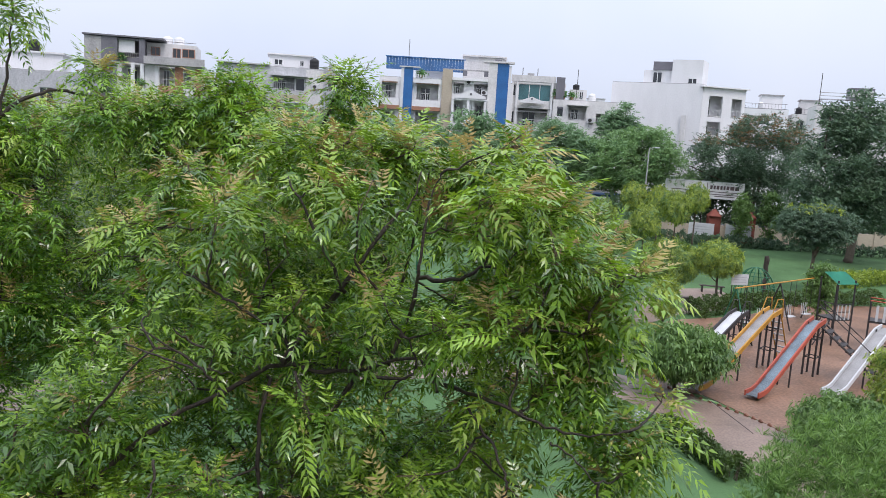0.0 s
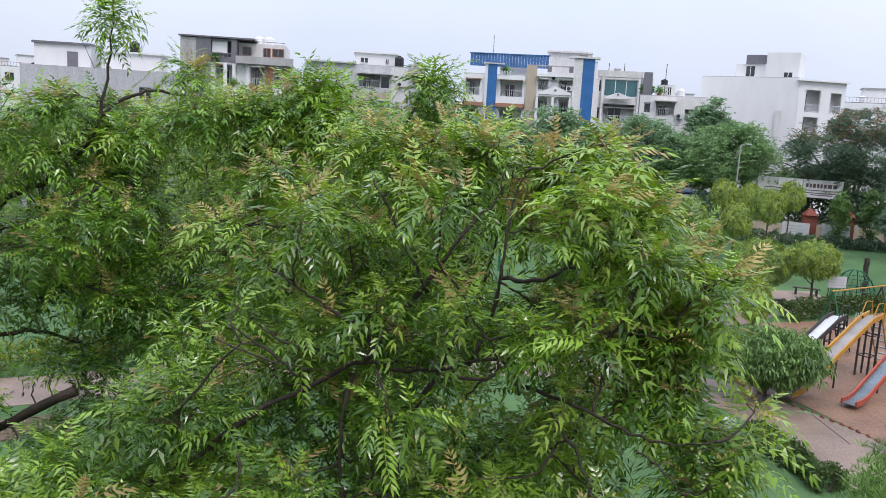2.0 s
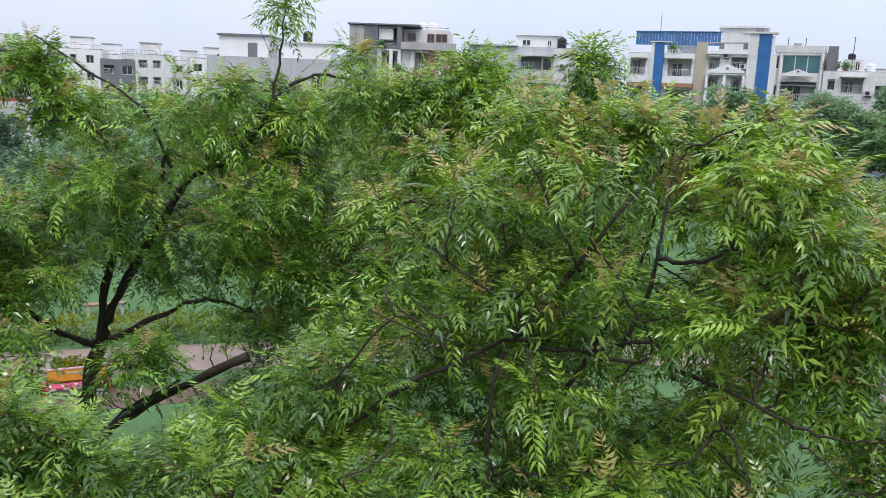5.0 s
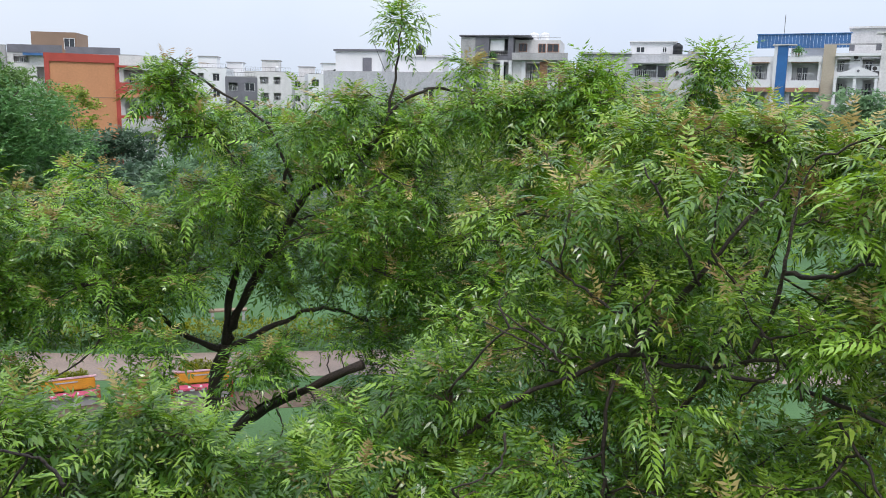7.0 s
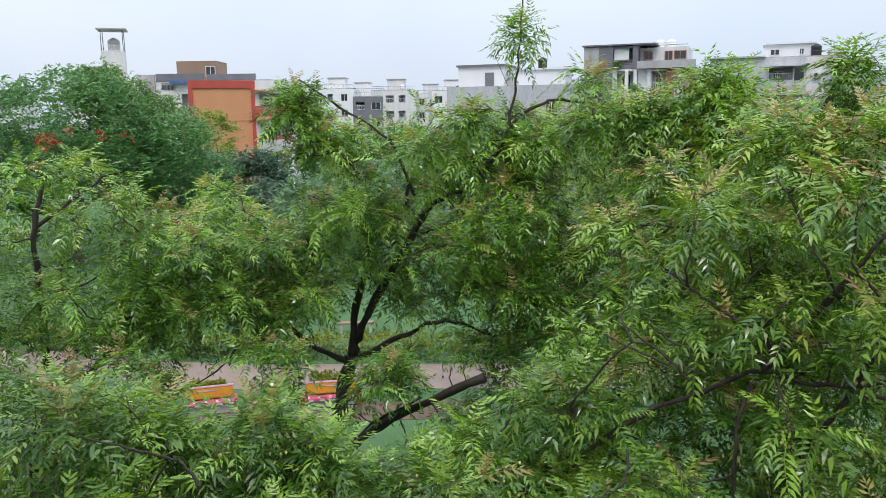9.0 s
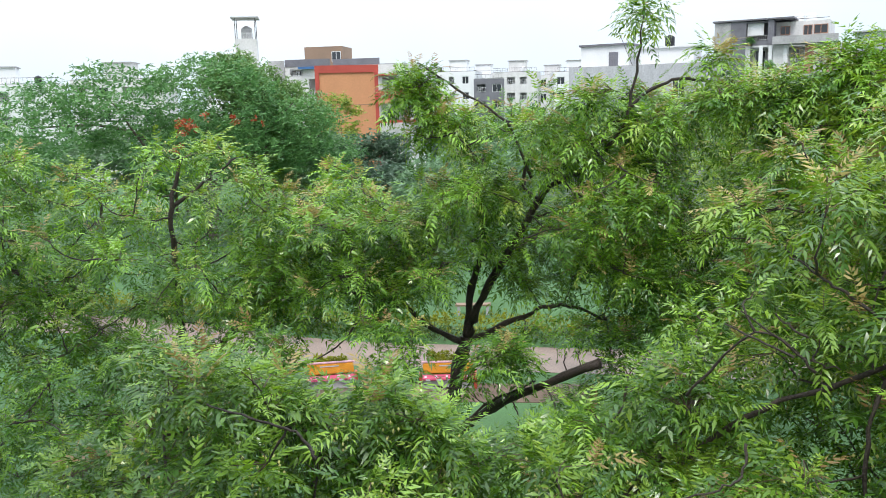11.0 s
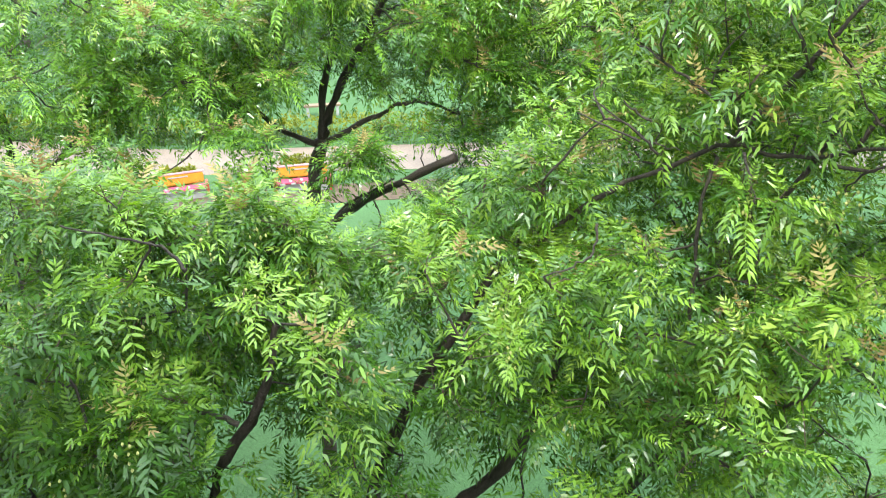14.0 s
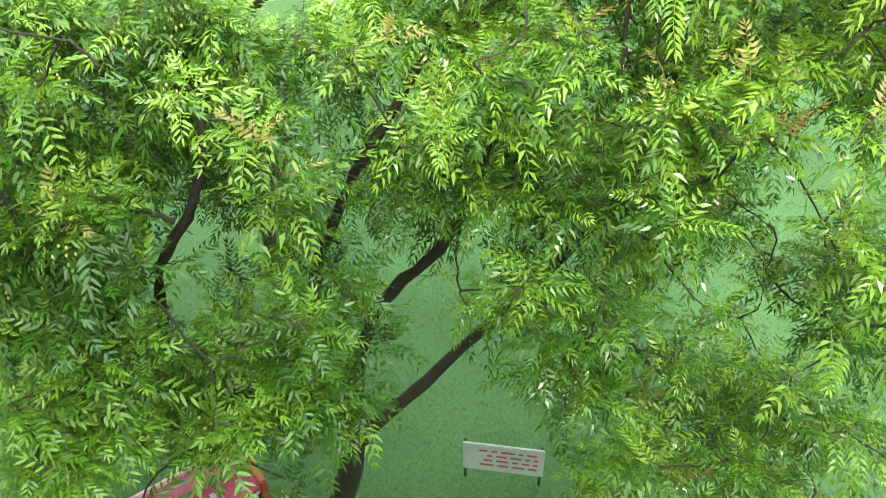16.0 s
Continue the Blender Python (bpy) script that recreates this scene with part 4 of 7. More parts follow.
WEST_SPRAYS = [(p, (0.26, 0.24, 0.16), 12) for p in ((-4.03, 2.23, 6.38), (-3.92, 2.6, 6.52), (-3.83, 2.02, 6.01), (-3.48, 2.08, 5.7), (-3.72, 1.65, 5.71), (-3.38, 1.72, 5.43), (-2.93, 2.6, 5.56), (-2.73, 2.33, 5.26), (-2.85, 2.03, 5.18), (-2.7, 2.96, 5.66), (-2.5, 2.66, 5.31), (-3.48, 1.45, 5.41), (-3.58, 2.53, 6.08), (-2.85, 3.53, 5.2), (-2.51, 3.52, 4.98), (-2.4, 3.79, 5.14), (-2.78, 3.21, 4.91))]
EAST_SPRAYS = [(p, (0.22, 0.2, 0.14), 7) for p in ((-0.47, 5.13, 9.05), (-0.23, 5.11, 8.74), (-0.34, 5.03, 8.38), (-0.04, 5.01, 8.26), (0.12, 5.13, 8.91), (0.33, 5.14, 9.14), (0.46, 5.07, 8.62), (0.61, 5.08, 8.85), (0.31, 5.01, 8.3), (0.01, 5.08, 8.55))]
UNDER_SPRAYS = [(p, (0.2, 0.2, 0.13), 12) for p in ((-6.16, 6.95, 6.58), (-5.96, 7.05, 6.41), (-6.0, 6.92, 6.19), (-5.64, 7.36, 6.52), (-4.98, 7.16, 5.8), (-4.69, 7.36, 5.9), (-5.01, 6.71, 5.51), (-5.08, 6.78, 5.64), (-4.76, 7.1, 5.81), (-5.42, 6.49, 5.6), (-4.42, 7.39, 5.95), (-5.71, 6.2, 5.56))]
MAIN_LOBES = [((-0.75, 6.4, 7.7), (2.2, 1.5, 1.75)), ((-1.9, 5.7, 6.4), (1.35, 1.3, 1.5)), ((-4.6, 4.2, 5.75), (2.0, 1.4, 1.3)), ((-3.4, 4.0, 6.7), (1.5, 1.0, 0.8)), ((-4.9, 2.9, 6.5), (1.3, 1.1, 0.85)), ((-2.5, 4.7, 6.5), (1.0, 0.9, 0.9)), ((-5.3, 3.6, 6.8), (1.2, 1.0, 0.55)), ((-4.2, 4.6, 6.55), (0.9, 0.8, 0.45)), ((-2.9, 4.8, 6.6), (0.8, 0.7, 0.5)), ((-3.7, 2.6, 4.6), (1.2, 0.9, 0.8)), ((0.2, 3.7, 4.2), (1.3, 0.8, 0.7)), ((-5.7, 2.5, 5.6), (1.5, 1.3, 1.2)), ((0.2, 5.3, 6.1), (1.35, 1.3, 1.7)), ((-1.6, 4.5, 5.2), (1.8, 0.9, 0.9))]
RIM_LOBES = [((-3.4, 3.7, 4.9), (1.4, 1.0, 1.0)), ((0.3, 5.8, 4.2), (1.6, 1.3, 1.2)), ((-0.7, 6.4, 8.7), (1.4, 0.9, 0.7)), ((-0.5, 6.2, 9.0), (1.2, 0.6, 0.35)), ((0.75, 5.9, 8.65), (0.4, 0.5, 0.35)), ((0.95, 5.6, 8.15), (0.35, 0.5, 0.45)), ((-1.5, 6.4, 9.1), (0.7, 0.6, 0.35)), ((0.75, 5.7, 7.3), (0.75, 0.7, 1.1)), ((0.5, 6.2, 8.6), (0.7, 0.8, 0.5))]

neem("neem_tree", "large wet neem tree in fruit, close to the balcony",
     TRUNK_LIMBS + BOUGHS + [(run, 0.8 * r0, 0.8 * r1) for run, r0, r1 in LOW_BOUGHS + SHOOTS],
     MAIN_LOBES + RIM_LOBES,
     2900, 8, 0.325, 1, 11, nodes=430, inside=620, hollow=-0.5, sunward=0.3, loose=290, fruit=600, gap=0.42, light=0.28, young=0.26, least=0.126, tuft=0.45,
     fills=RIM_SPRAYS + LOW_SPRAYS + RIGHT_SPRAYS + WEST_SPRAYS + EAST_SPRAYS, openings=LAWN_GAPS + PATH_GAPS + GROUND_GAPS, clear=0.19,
     bare=[(1, 0.0, 0.55), (2, 0.3, 0.75), (3, 0.3, 0.8), (4, 0.45, 0.9), (5, 0.2, 0.9), (6, 0.2, 0.9), (7, 0.4, 0.8), (8, 0.1, 0.9), (9, 0.2, 1.0), (10, 0.0, 1.0), (14, 0.4, 0.9), (15, 0.0, 0.9)])

neem("neem_tree", "dark-limbed neem tree beside the path with a lopped bough",
     PATH_LIMBS + PATH_BOUGHS + STUBS,
     [((-5.9, 8.9, 8.35), (2.1, 1.5, 1.05)), ((-8.3, 7.3, 7.6), (1.6, 1.4, 1.0)), ((-4.2, 9.3, 8.5), (1.4, 1.2, 0.95)),
      
      ((-5.6, 8.8, 6.5), (0.9, 0.7, 0.5)), ((-8.6, 7.2, 6.95), (1.2, 0.9, 0.5)), ((-6.4, 8.0, 8.7), (0.95, 0.9, 0.6)), ((-6.2, 8.6, 9.0), (1.4, 1.0, 0.55)), ((-5.2, 8.9, 9.15), (0.9, 0.9, 0.5)), ((-5.3, 8.7, 5.6), (0.8, 0.6, 0.45)), ((-4.3, 9.2, 7.4), (1.5, 1.2, 0.8)), ((-6.4, 8.6, 5.7), (0.5, 0.4, 0.4))],
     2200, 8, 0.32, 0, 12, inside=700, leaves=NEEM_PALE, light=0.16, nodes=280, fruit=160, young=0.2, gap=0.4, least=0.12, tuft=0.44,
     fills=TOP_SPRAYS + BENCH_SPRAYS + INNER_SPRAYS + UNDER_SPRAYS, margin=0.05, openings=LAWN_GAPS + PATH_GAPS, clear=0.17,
     bare=[(0, 0.55, 1.0), (1, 0.1, 1.0), (2, 0.0, 0.5), (3, 0.0, 0.5), (4, 0.0, 0.8), (5, 0.35, 1.0), (6, 0.0, 0.8), (7, 0.45, 0.8), (8, 0.0, 0.8), (9, 0.2, 0.7)])

neem("neem_tree", "leafy green neem tree farther along the lawn",
     [([(-10.9, 5.6, 0), (-10.8, 5.7, 3.0), (-10.6, 5.75, 5.6)], 0.15, 0.10),
      ([(-10.6, 5.75, 5.6), (-10.58, 5.7, 7.2), (-10.56, 5.71, 8.14), (-10.46, 5.88, 8.81)], 0.06, 0.02),
      ([(-10.56, 5.71, 8.1), (-10.3, 6.1, 8.45), (-10.06, 6.53, 8.78)], 0.03, 0.012),
      ([(-10.6, 5.75, 5.6), (-9.8, 6.2, 6.4), (-9.3, 6.4, 7.2)], 0.05, 0.02),
      ([(-10.7, 5.7, 5.2), (-11.6, 4.8, 6.4), (-12.3, 4.0, 7.4)], 0.05, 0.02)],
     [((-10.3, 6.0, 7.9), (1.9, 1.6, 1.2)), ((-12.4, 3.7, 7.9), (2.0, 1.8, 1.4)), ((-9.6, 5.3, 6.2), (1.5, 1.2, 0.9)),
      ((-11.2, 4.2, 5.8), (2.0, 1.5, 1.2)), ((-9.2, 3.6, 5.2), (1.6, 1.2, 0.9))],
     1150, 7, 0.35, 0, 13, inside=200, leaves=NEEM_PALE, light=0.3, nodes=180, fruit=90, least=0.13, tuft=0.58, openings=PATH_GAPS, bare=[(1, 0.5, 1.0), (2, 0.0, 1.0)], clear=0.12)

neem("neem_tree", "neem tree with bronze shoot tips behind the largest one",
     [([(-2.2, 10.6, 0), (-2.2, 10.5, 4.0), (-2.1, 10.3, 7.0)], 0.15, 0.08),
      ([(-2.1, 10.3, 7.0), (-2.3, 10.2, 8.6), (-2.4, 10.1, 9.8)], 0.05, 0.015),
      ([(-2.1, 10.3, 7.0), (-1.7, 9.6, 8.6), (-1.55, 9.37, 9.48), (-1.24, 9.42, 10.1)], 0.04, 0.010)],
     [((-2.4, 9.9, 8.7), (1.7, 1.2, 1.1)), ((-2.65, 9.2, 9.45), (0.6, 0.5, 0.5)),
      ((-0.3, 10.0, 8.2), (1.5, 1.2, 1.0)), ((-3.3, 10.2, 7.9), (1.3, 1.2, 1.3)), ((-1.8, 10.0, 7.2), (2.0, 1.2, 1.0))],
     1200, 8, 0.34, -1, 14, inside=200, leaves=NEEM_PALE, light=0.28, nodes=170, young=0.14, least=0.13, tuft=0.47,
     fills=[((-1.25, 9.45, 10.0), (0.26, 0.26, 0.28), 30), ((-1.3, 9.4, 9.6), (0.2, 0.2, 0.2), 14), ((-2.65, 9.2, 9.6), (0.4, 0.35, 0.35), 40), ((-3.75, 9.0, 9.55), (0.4, 0.35, 0.22), 34), ((-3.2, 9.1, 9.55), (0.35, 0.3, 0.22), 34), ((-2.5, 9.2, 9.85), (0.35, 0.3, 0.2), 30), ((-0.6, 9.8, 9.2), (0.6, 0.4, 0.3), 36)],
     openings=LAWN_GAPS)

neem("neem_tree", "pale green neem tree standing across the lawn",
     [([(-9.5, 20.5, 0), (-9.4, 20.4, 3.5), (-9.3, 20.4, 6.0)], 0.2, 0.12),
      ([(-9.3, 20.4, 6.0), (-8.4, 20.4, 7.6), (-7.6, 20.3, 9.0)], 0.08, 0.02),
      ([(-9.3, 20.4, 6.0), (-10.4, 20.2, 7.4), (-11.4, 20.0, 8.6)], 0.08, 0.02)],
     [((-8.6, 20.2, 8.2), (3.0, 2.2, 1.9)), ((-6.0, 21.0, 7.6), (2.4, 2.0, 1.9)), ((-11.3, 19.8, 7.2), (2.2, 1.8, 1.9)), ((-8.6, 20.0, 5.8), (3.6, 2.0, 1.5)), ((-3.6, 21.5, 6.4), (2.2, 1.8, 1.6))],
     900, 8, 0.5, -1, 15, inside=100, leaves=NEEM_LIGHT, nodes=50, young=0.02, light=0.4, tuft=0.8, least=0.2)

# ---- trees, shrubs and hedges round the playground ----
UMBRELLA = dict(leaf=0.3, mat=TRIM_LEAF, slim=0.1, per=9, gap=0.1, shell=0.86, stems=8, grain=1.6, hang=True, group="clipped trees")


def umbrella_tree(x, y, top, r, low, seed, count, label="clipped umbrella-shaped tree with yellow-green top leaves"):
    """A clipped dome on a bare stem; low: the height of its skirt."""
    h = (top - low) / 2
    broadleaf("umbrella_tree", label, (x, y, 0), ([(0, 0, 0), (0.05, 0.02, top * 0.3), (0, 0, top * 0.55)], 0.09),
              [((0, 0, low + h * 0.95), (r, r, h)), ((0.1 * r, 0, low + h * 1.25), (r * 0.75, r * 0.75, h * 0.7)), ((0, 0, low + h * 0.7), (r * 0.9, r * 0.9, h * 0.6))], count, seed=seed, extra=(DROOP_LEAF, 0.0, 0.3), **UMBRELLA)


for k, (x, y, top, r, low) in enumerate([(16.2, 46.7, 4.0, 1.3, 2.1), (13.5, 47.6, 3.9, 1.8, 1.3), (9.0, 49.6, 3.3, 1.4, 1.6), (8.5, 66, 3.6, 1.6, 1.4)]):
    umbrella_tree(x, y, top, r, low, 100 + k, 2300 if y < 52 else 900)
WEEPING = dict(UMBRELLA, leaf=0.42, group="weeping trees")
for k, (x, y, top, r, low) in enumerate([(22.8, 73.3, 5.75, 1.25, 3.03), (20.1, 69.9, 5.29, 1.39, 2.09), (19.4, 73.2, 5.43, 1.23, 2.53), (15.9, 63.7, 4.41, 1.4, 1.62), (17.9, 76.7, 5.52, 1.39, 2.5), (12.8, 59.1, 3.29, 1.38, 1.05), (13.3, 69.4, 4.23, 1.8, 1.73), (10.6, 64.7, 3.42, 1.4, 1.18)] + [(11.6, 40.8, 2.4, 0.65, 0.5)]):
    h = (top - low) / 2
    broadleaf("weeping_tree", "small mop-headed tree with hanging leaves", (x, y, 0), ([(0, 0, 0), (0, 0, low + h)], 0.08),
              [((0, 0, low + h * 1.2), (r * 0.78, r * 0.78, h * 0.8)), ((0, 0, low + h * 1.45), (r * 0.6, r * 0.6, h * 0.55))], 850, seed=130 + k, extra=(DROOP_LEAF, 0.0, 0.2), **WEEPING)
for x, y, h in ((28.4, 76.8, 5.2), (31.1, 76.8, 5.7), (21.3, 44.4, 3.6)):
    broadleaf("columnar_tree", "slim clipped evergreen by the park wall" if y > 60 else "slim dark evergreen shrub beside the swings", (x, y, 0), ([(0, 0, 0), (0, 0, 1.0)], 0.08), [((0, 0, h * 0.55), (0.15 * h, 0.15 * h, h * 0.42)), ((0, 0, h * 0.72), (0.12 * h, 0.12 * h, h * 0.28))],
              1000, 0.17, DROOP_LEAF, int(x * 10), droop=0.7, gap=0.05, group="columnar trees")
broadleaf("round_bush", "clipped dome of drooping dark green leaves", (9.2, 29.9, 0), ([(0, 0, 0), (0, 0, 0.9)], 0.08), [((0, 0, 1.75), (1.75, 1.4, 0.85)), ((0.1, 0.1, 1.35), (1.65, 1.35, 0.6))],
          4200, 0.19, DROOP_LEAF, 31, slim=0.17, droop=0.75, gap=0.05, shell=0.75, grain=1.5, category="bush")
broadleaf("round_bush", "clipped dome of drooping dark green leaves", (13.4, 24.6, 0), ([(0, 0, 0), (0, 0, 0.9)], 0.08), [((0, 0, 1.0), (1.6, 1.3, 0.7)), ((0, 0, 0.7), (1.4, 1.2, 0.45))],
          3200, 0.19, DROOP_LEAF, 32, slim=0.17, droop=0.75, gap=0.05, shell=0.75, grain=1.5, category="bush")
broadleaf("round_bush", "clipped dome of yellow-green leaves", (15.6, 25.2, 0), ([(0, 0, 0), (0, 0, 0.9)], 0.08), [((0, 0, 2.4), (1.3, 1.3, 1.15))],
          1500, 0.17, TRIM_LEAF, 33, slim=0.16, droop=0.6, gap=0.05, shell=0.75, grain=1.5, category="bush")
broadleaf("feathery_tree", "pale green tree with feathery whorls of narrow leaves", (9.5, 16.4, 0), ([(0, 0, 0), (0, 0, 1.3), (0, 0, 2.4)], 0.10),
          [((0, 0, 2.4), (2.3, 2.0, 1.35)), ((-0.9, -0.3, 1.95), (1.6, 1.4, 1.1)), ((0.9, 0.6, 2.6), (1.7, 1.5, 1.1)), ((0, 0, 1.7), (1.9, 1.6, 1.0))], 3100, 0.19, FEATHER_LEAF, 34, slim=0.055, droop=-0.35, per=13, gap=0.26, shell=0.82, grain=2.4)
hedge("hedge", "low clipped dark green hedge beside the path", [(7.5, 25.4), (8.1, 24.0), (8.8, 21.8)], 0.8, 0.62, 1800, HEDGE_LEAF, 41, group="hedges")
hedge("hedge", "clipped hedge behind the swings", [(14.0, 43.6), (17.5, 46.4), (22, 48.8), (28, 50.5)], 1.0, 0.9, 2000, HEDGE_LEAF, 42, leaf=0.14, group="hedges")
hedge("hedge", "yellow-green clipped hedge round the lawn", [(26, 55), (33, 59), (42, 61)], 1.2, 1.1, 1500, TRIM_LEAF, 43, leaf=0.2, group="hedges")
hedge("hedge", "dark low hedge along the lawn's end", [(17, 77.5), (26, 76.5), (36, 75.5), (46, 73)], 1.4, 1.0, 1800, DARK_LEAF, 44, leaf=0.24, group="hedges")
hedge("hedge", "golden-topped hedge along the far side of the path", [(-44, 13.6), (-34, 17.8), (-25.6, 21.4), (-18.4, 25.8), (-9, 31.4), (-1, 34.2)], 1.3, 0.85, 2900, HEDGE_GOLD, 45, leaf=0.13, group="hedges")
hedge("hedge", "dark foot of the hedge along the path", [(-44, 12.7), (-34, 16.9), (-25.2, 20.5), (-18.0, 24.9), (-8.6, 30.5), (-0.8, 33.3)], 0.8, 0.5, 1700, HEDGE_LEAF, 46, leaf=0.13, group="hedges")
for x, y in ((-18.4, 19.7), (-21.5, 17.0), (-25.8, 15.2)):
    hedge("golden_shrub", "small golden shrub behind a bench", [(x - 0.5, y - 0.25), (x, y), (x + 0.5, y + 0.25)], 0.8, 0.75, 420, HEDGE_GOLD, int(abs(x) * 7), leaf=0.11, category="shrub", group="golden shrubs")

# two added leaf banks stand in for the deep shade below the street trees
hedge("shrubbery", "leaf bank standing in for shade under the street trees", [(-6, 83.5), (8, 82.8), (17, 82.6), (22, 84.2)], 3.0, 3.6, 1500, FAR_LEAF, 47, leaf=0.5, category="shrubs", group="hedges")
hedge("shrubbery", "dark leaf bank standing in for shade behind the signboard", [(22, 86.5), (34, 85), (48, 82), (60, 78)], 3.0, 4.4, 1900, DARK_LEAF, 48, leaf=0.5, category="shrubs", group="hedges")

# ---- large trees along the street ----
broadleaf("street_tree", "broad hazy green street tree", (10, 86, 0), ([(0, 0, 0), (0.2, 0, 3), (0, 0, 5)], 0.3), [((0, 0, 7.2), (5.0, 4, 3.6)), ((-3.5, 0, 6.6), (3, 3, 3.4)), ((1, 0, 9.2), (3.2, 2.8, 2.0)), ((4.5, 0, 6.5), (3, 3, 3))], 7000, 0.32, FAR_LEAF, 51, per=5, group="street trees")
broadleaf("street_tree", "tall green street tree", (18.5, 84, 0), ([(0, 0, 0), (0.2, 0, 3), (0, 0, 5)], 0.3), [((0, 0, 7.4), (4.2, 4, 3.2)), ((2.2, 0, 8.2), (3, 3, 2.9)), ((-3, 0, 7), (3, 2.6, 3.0)), ((4.8, 0, 6.2), (3, 2.6, 2.8))], 7000, 0.32, PARK_LEAF, 52, per=5, group="street trees")
broadleaf("street_tree", "dark young pyramid tree before the white house", (19.3, 93, 0), ([(0, 0, 0), (0, 0, 6)], 0.25), [((0, 0, 10.2), (2.3, 2, 2.6)), ((0.2, 0, 12.0), (1.2, 1.2, 2.0))], 1600, 0.34, FAR_LEAF, 53, group="street trees")
broadleaf("gulmohar_tree", "dark spreading tree with rusty seed pods", (31.5, 83.5, 0), ([(0, 0, 0), (0.3, 0, 2.5), (0, 0, 4.5)], 0.4), [((0, 0, 8.6), (6.6, 5, 3.2)), ((-3, 0, 7.8), (4, 4, 3)), ((1.5, 0, 11.0), (4.4, 3.6, 2.1)), ((0, 0, 5.8), (5, 4, 2.0))],
          9000, 0.32, DARK_LEAF, 54, per=5, extra=(RUST_LEAF, 9.6, 0.3), slim=0.16, group="street trees")
broadleaf("broad_tree", "tall dense dark green park tree", (35.6, 70, 0), ([(0, 0, 0), (0.2, 0, 2.5), (0, 0, 5)], 0.4), [((0, 0, 8.6), (4.6, 4.5, 4.8)), ((-2.4, 0, 7.2), (3.8, 3.5, 3.6)), ((1.5, 0, 6), (4.6, 4, 3.2)), ((-1.0, 0, 12.4), (2.6, 2.4, 2.6))],
          9000, 0.34, BROAD_LEAF, 55, per=5, slim=0.24, gap=0.2, group="street trees")
broadleaf("dome_tree", "dark clipped dome tree on the lawn", (24.9, 53.6, 0), ([(0, 0, 0), (0, 0, 1.6), (0, 0, 3.0)], 0.17), [((0, 0, 4.55), (2.3, 2.2, 1.2)), ((0, 0, 5.0), (1.9, 1.8, 1.05))], 2900, 0.22, DARK_LEAF, 56, droop=0.5, gap=0.08, shell=0.8, extra=(TRIM_LEAF, 5.6, 0.3))
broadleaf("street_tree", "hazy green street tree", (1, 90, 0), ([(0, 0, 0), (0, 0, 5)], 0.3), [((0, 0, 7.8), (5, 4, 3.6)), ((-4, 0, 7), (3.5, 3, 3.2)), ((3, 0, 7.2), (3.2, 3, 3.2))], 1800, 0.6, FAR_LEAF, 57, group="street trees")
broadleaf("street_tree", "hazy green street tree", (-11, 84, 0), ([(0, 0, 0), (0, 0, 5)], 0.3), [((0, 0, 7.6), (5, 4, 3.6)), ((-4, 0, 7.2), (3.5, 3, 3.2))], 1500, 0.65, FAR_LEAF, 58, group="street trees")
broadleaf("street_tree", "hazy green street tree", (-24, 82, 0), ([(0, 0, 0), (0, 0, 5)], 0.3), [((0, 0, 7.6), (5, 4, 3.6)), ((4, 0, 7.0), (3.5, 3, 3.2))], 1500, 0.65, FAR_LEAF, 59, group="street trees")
broadleaf("gulmohar_tree", "spreading flame tree with orange blossom clusters", (-51, 30.4, 0), ([(0, 0, 0), (0.4, 0, 2.5), (0, 0, 5)], 0.4),
          [((0, 0.5, 9.9), (5.0, 5, 3.2)), ((-2, -5, 9.7), (4.5, 5.5, 2.8)), ((-3, -10, 8.9), (4.5, 5, 2.6)), ((3.8, 4.5, 7.6), (2.6, 3.2, 2.8)), ((3.4, 6.4, 7.9), (2.6, 3.0, 2.4)), ((0, -1, 6.6), (5.5, 5, 2.4)), ((4, 7, 5.6), (2.6, 3, 2.4))],
          8000, 0.34, GULMOHAR_LEAF, 60, per=5, slim=0.2, gap=0.15)
blooms = np.random.default_rng(61)
flame = [o for o in scene.objects if o.name.startswith("gulmohar_tree")][-1]
at, out = in_lobes([((4.3, -3.9, 8.3), (0.5, 0.8, 0.6)), ((4.8, -2.6, 8.9), (0.4, 0.5, 0.3)), ((5.4, -1.0, 8.7), (0.3, 0.4, 0.3)), ((5.9, 0.6, 8.6), (0.3, 0.5, 0.3)), ((4.4, -4.6, 7.0), (0.3, 0.6, 0.25))], 70, blooms, gap=0.1)
scatter("blossom", [sprig(blooms, 1.0, 6, 0.3, 0.0) for _ in range(4)], at, frames_of(out, np.zeros(70)), 0.2 * np.ones(70), blooms.integers(0, 4, 70), np.zeros(70, int), [ORANGE_BLOOM], flame)
broadleaf("mango_tree", "dark dense broad-leaved tree behind the flame tree", (-53.2, 35.5, 0), ([(0, 0, 0), (0.2, 0, 2.5), (0, 0, 5)], 0.3), [((0, 0, 9.8), (3.6, 3.6, 3.4)), ((-0.4, -0.6, 11.4), (2.6, 2.6, 2.2)), ((1.8, 2.4, 8.6), (3.0, 3.2, 2.8)), ((0.5, 0, 6.0), (4.2, 4, 2.6))],
          9500, 0.30, DROOP_LEAF, 62, per=5, slim=0.2, droop=0.4, gap=0.12, group="garden trees")
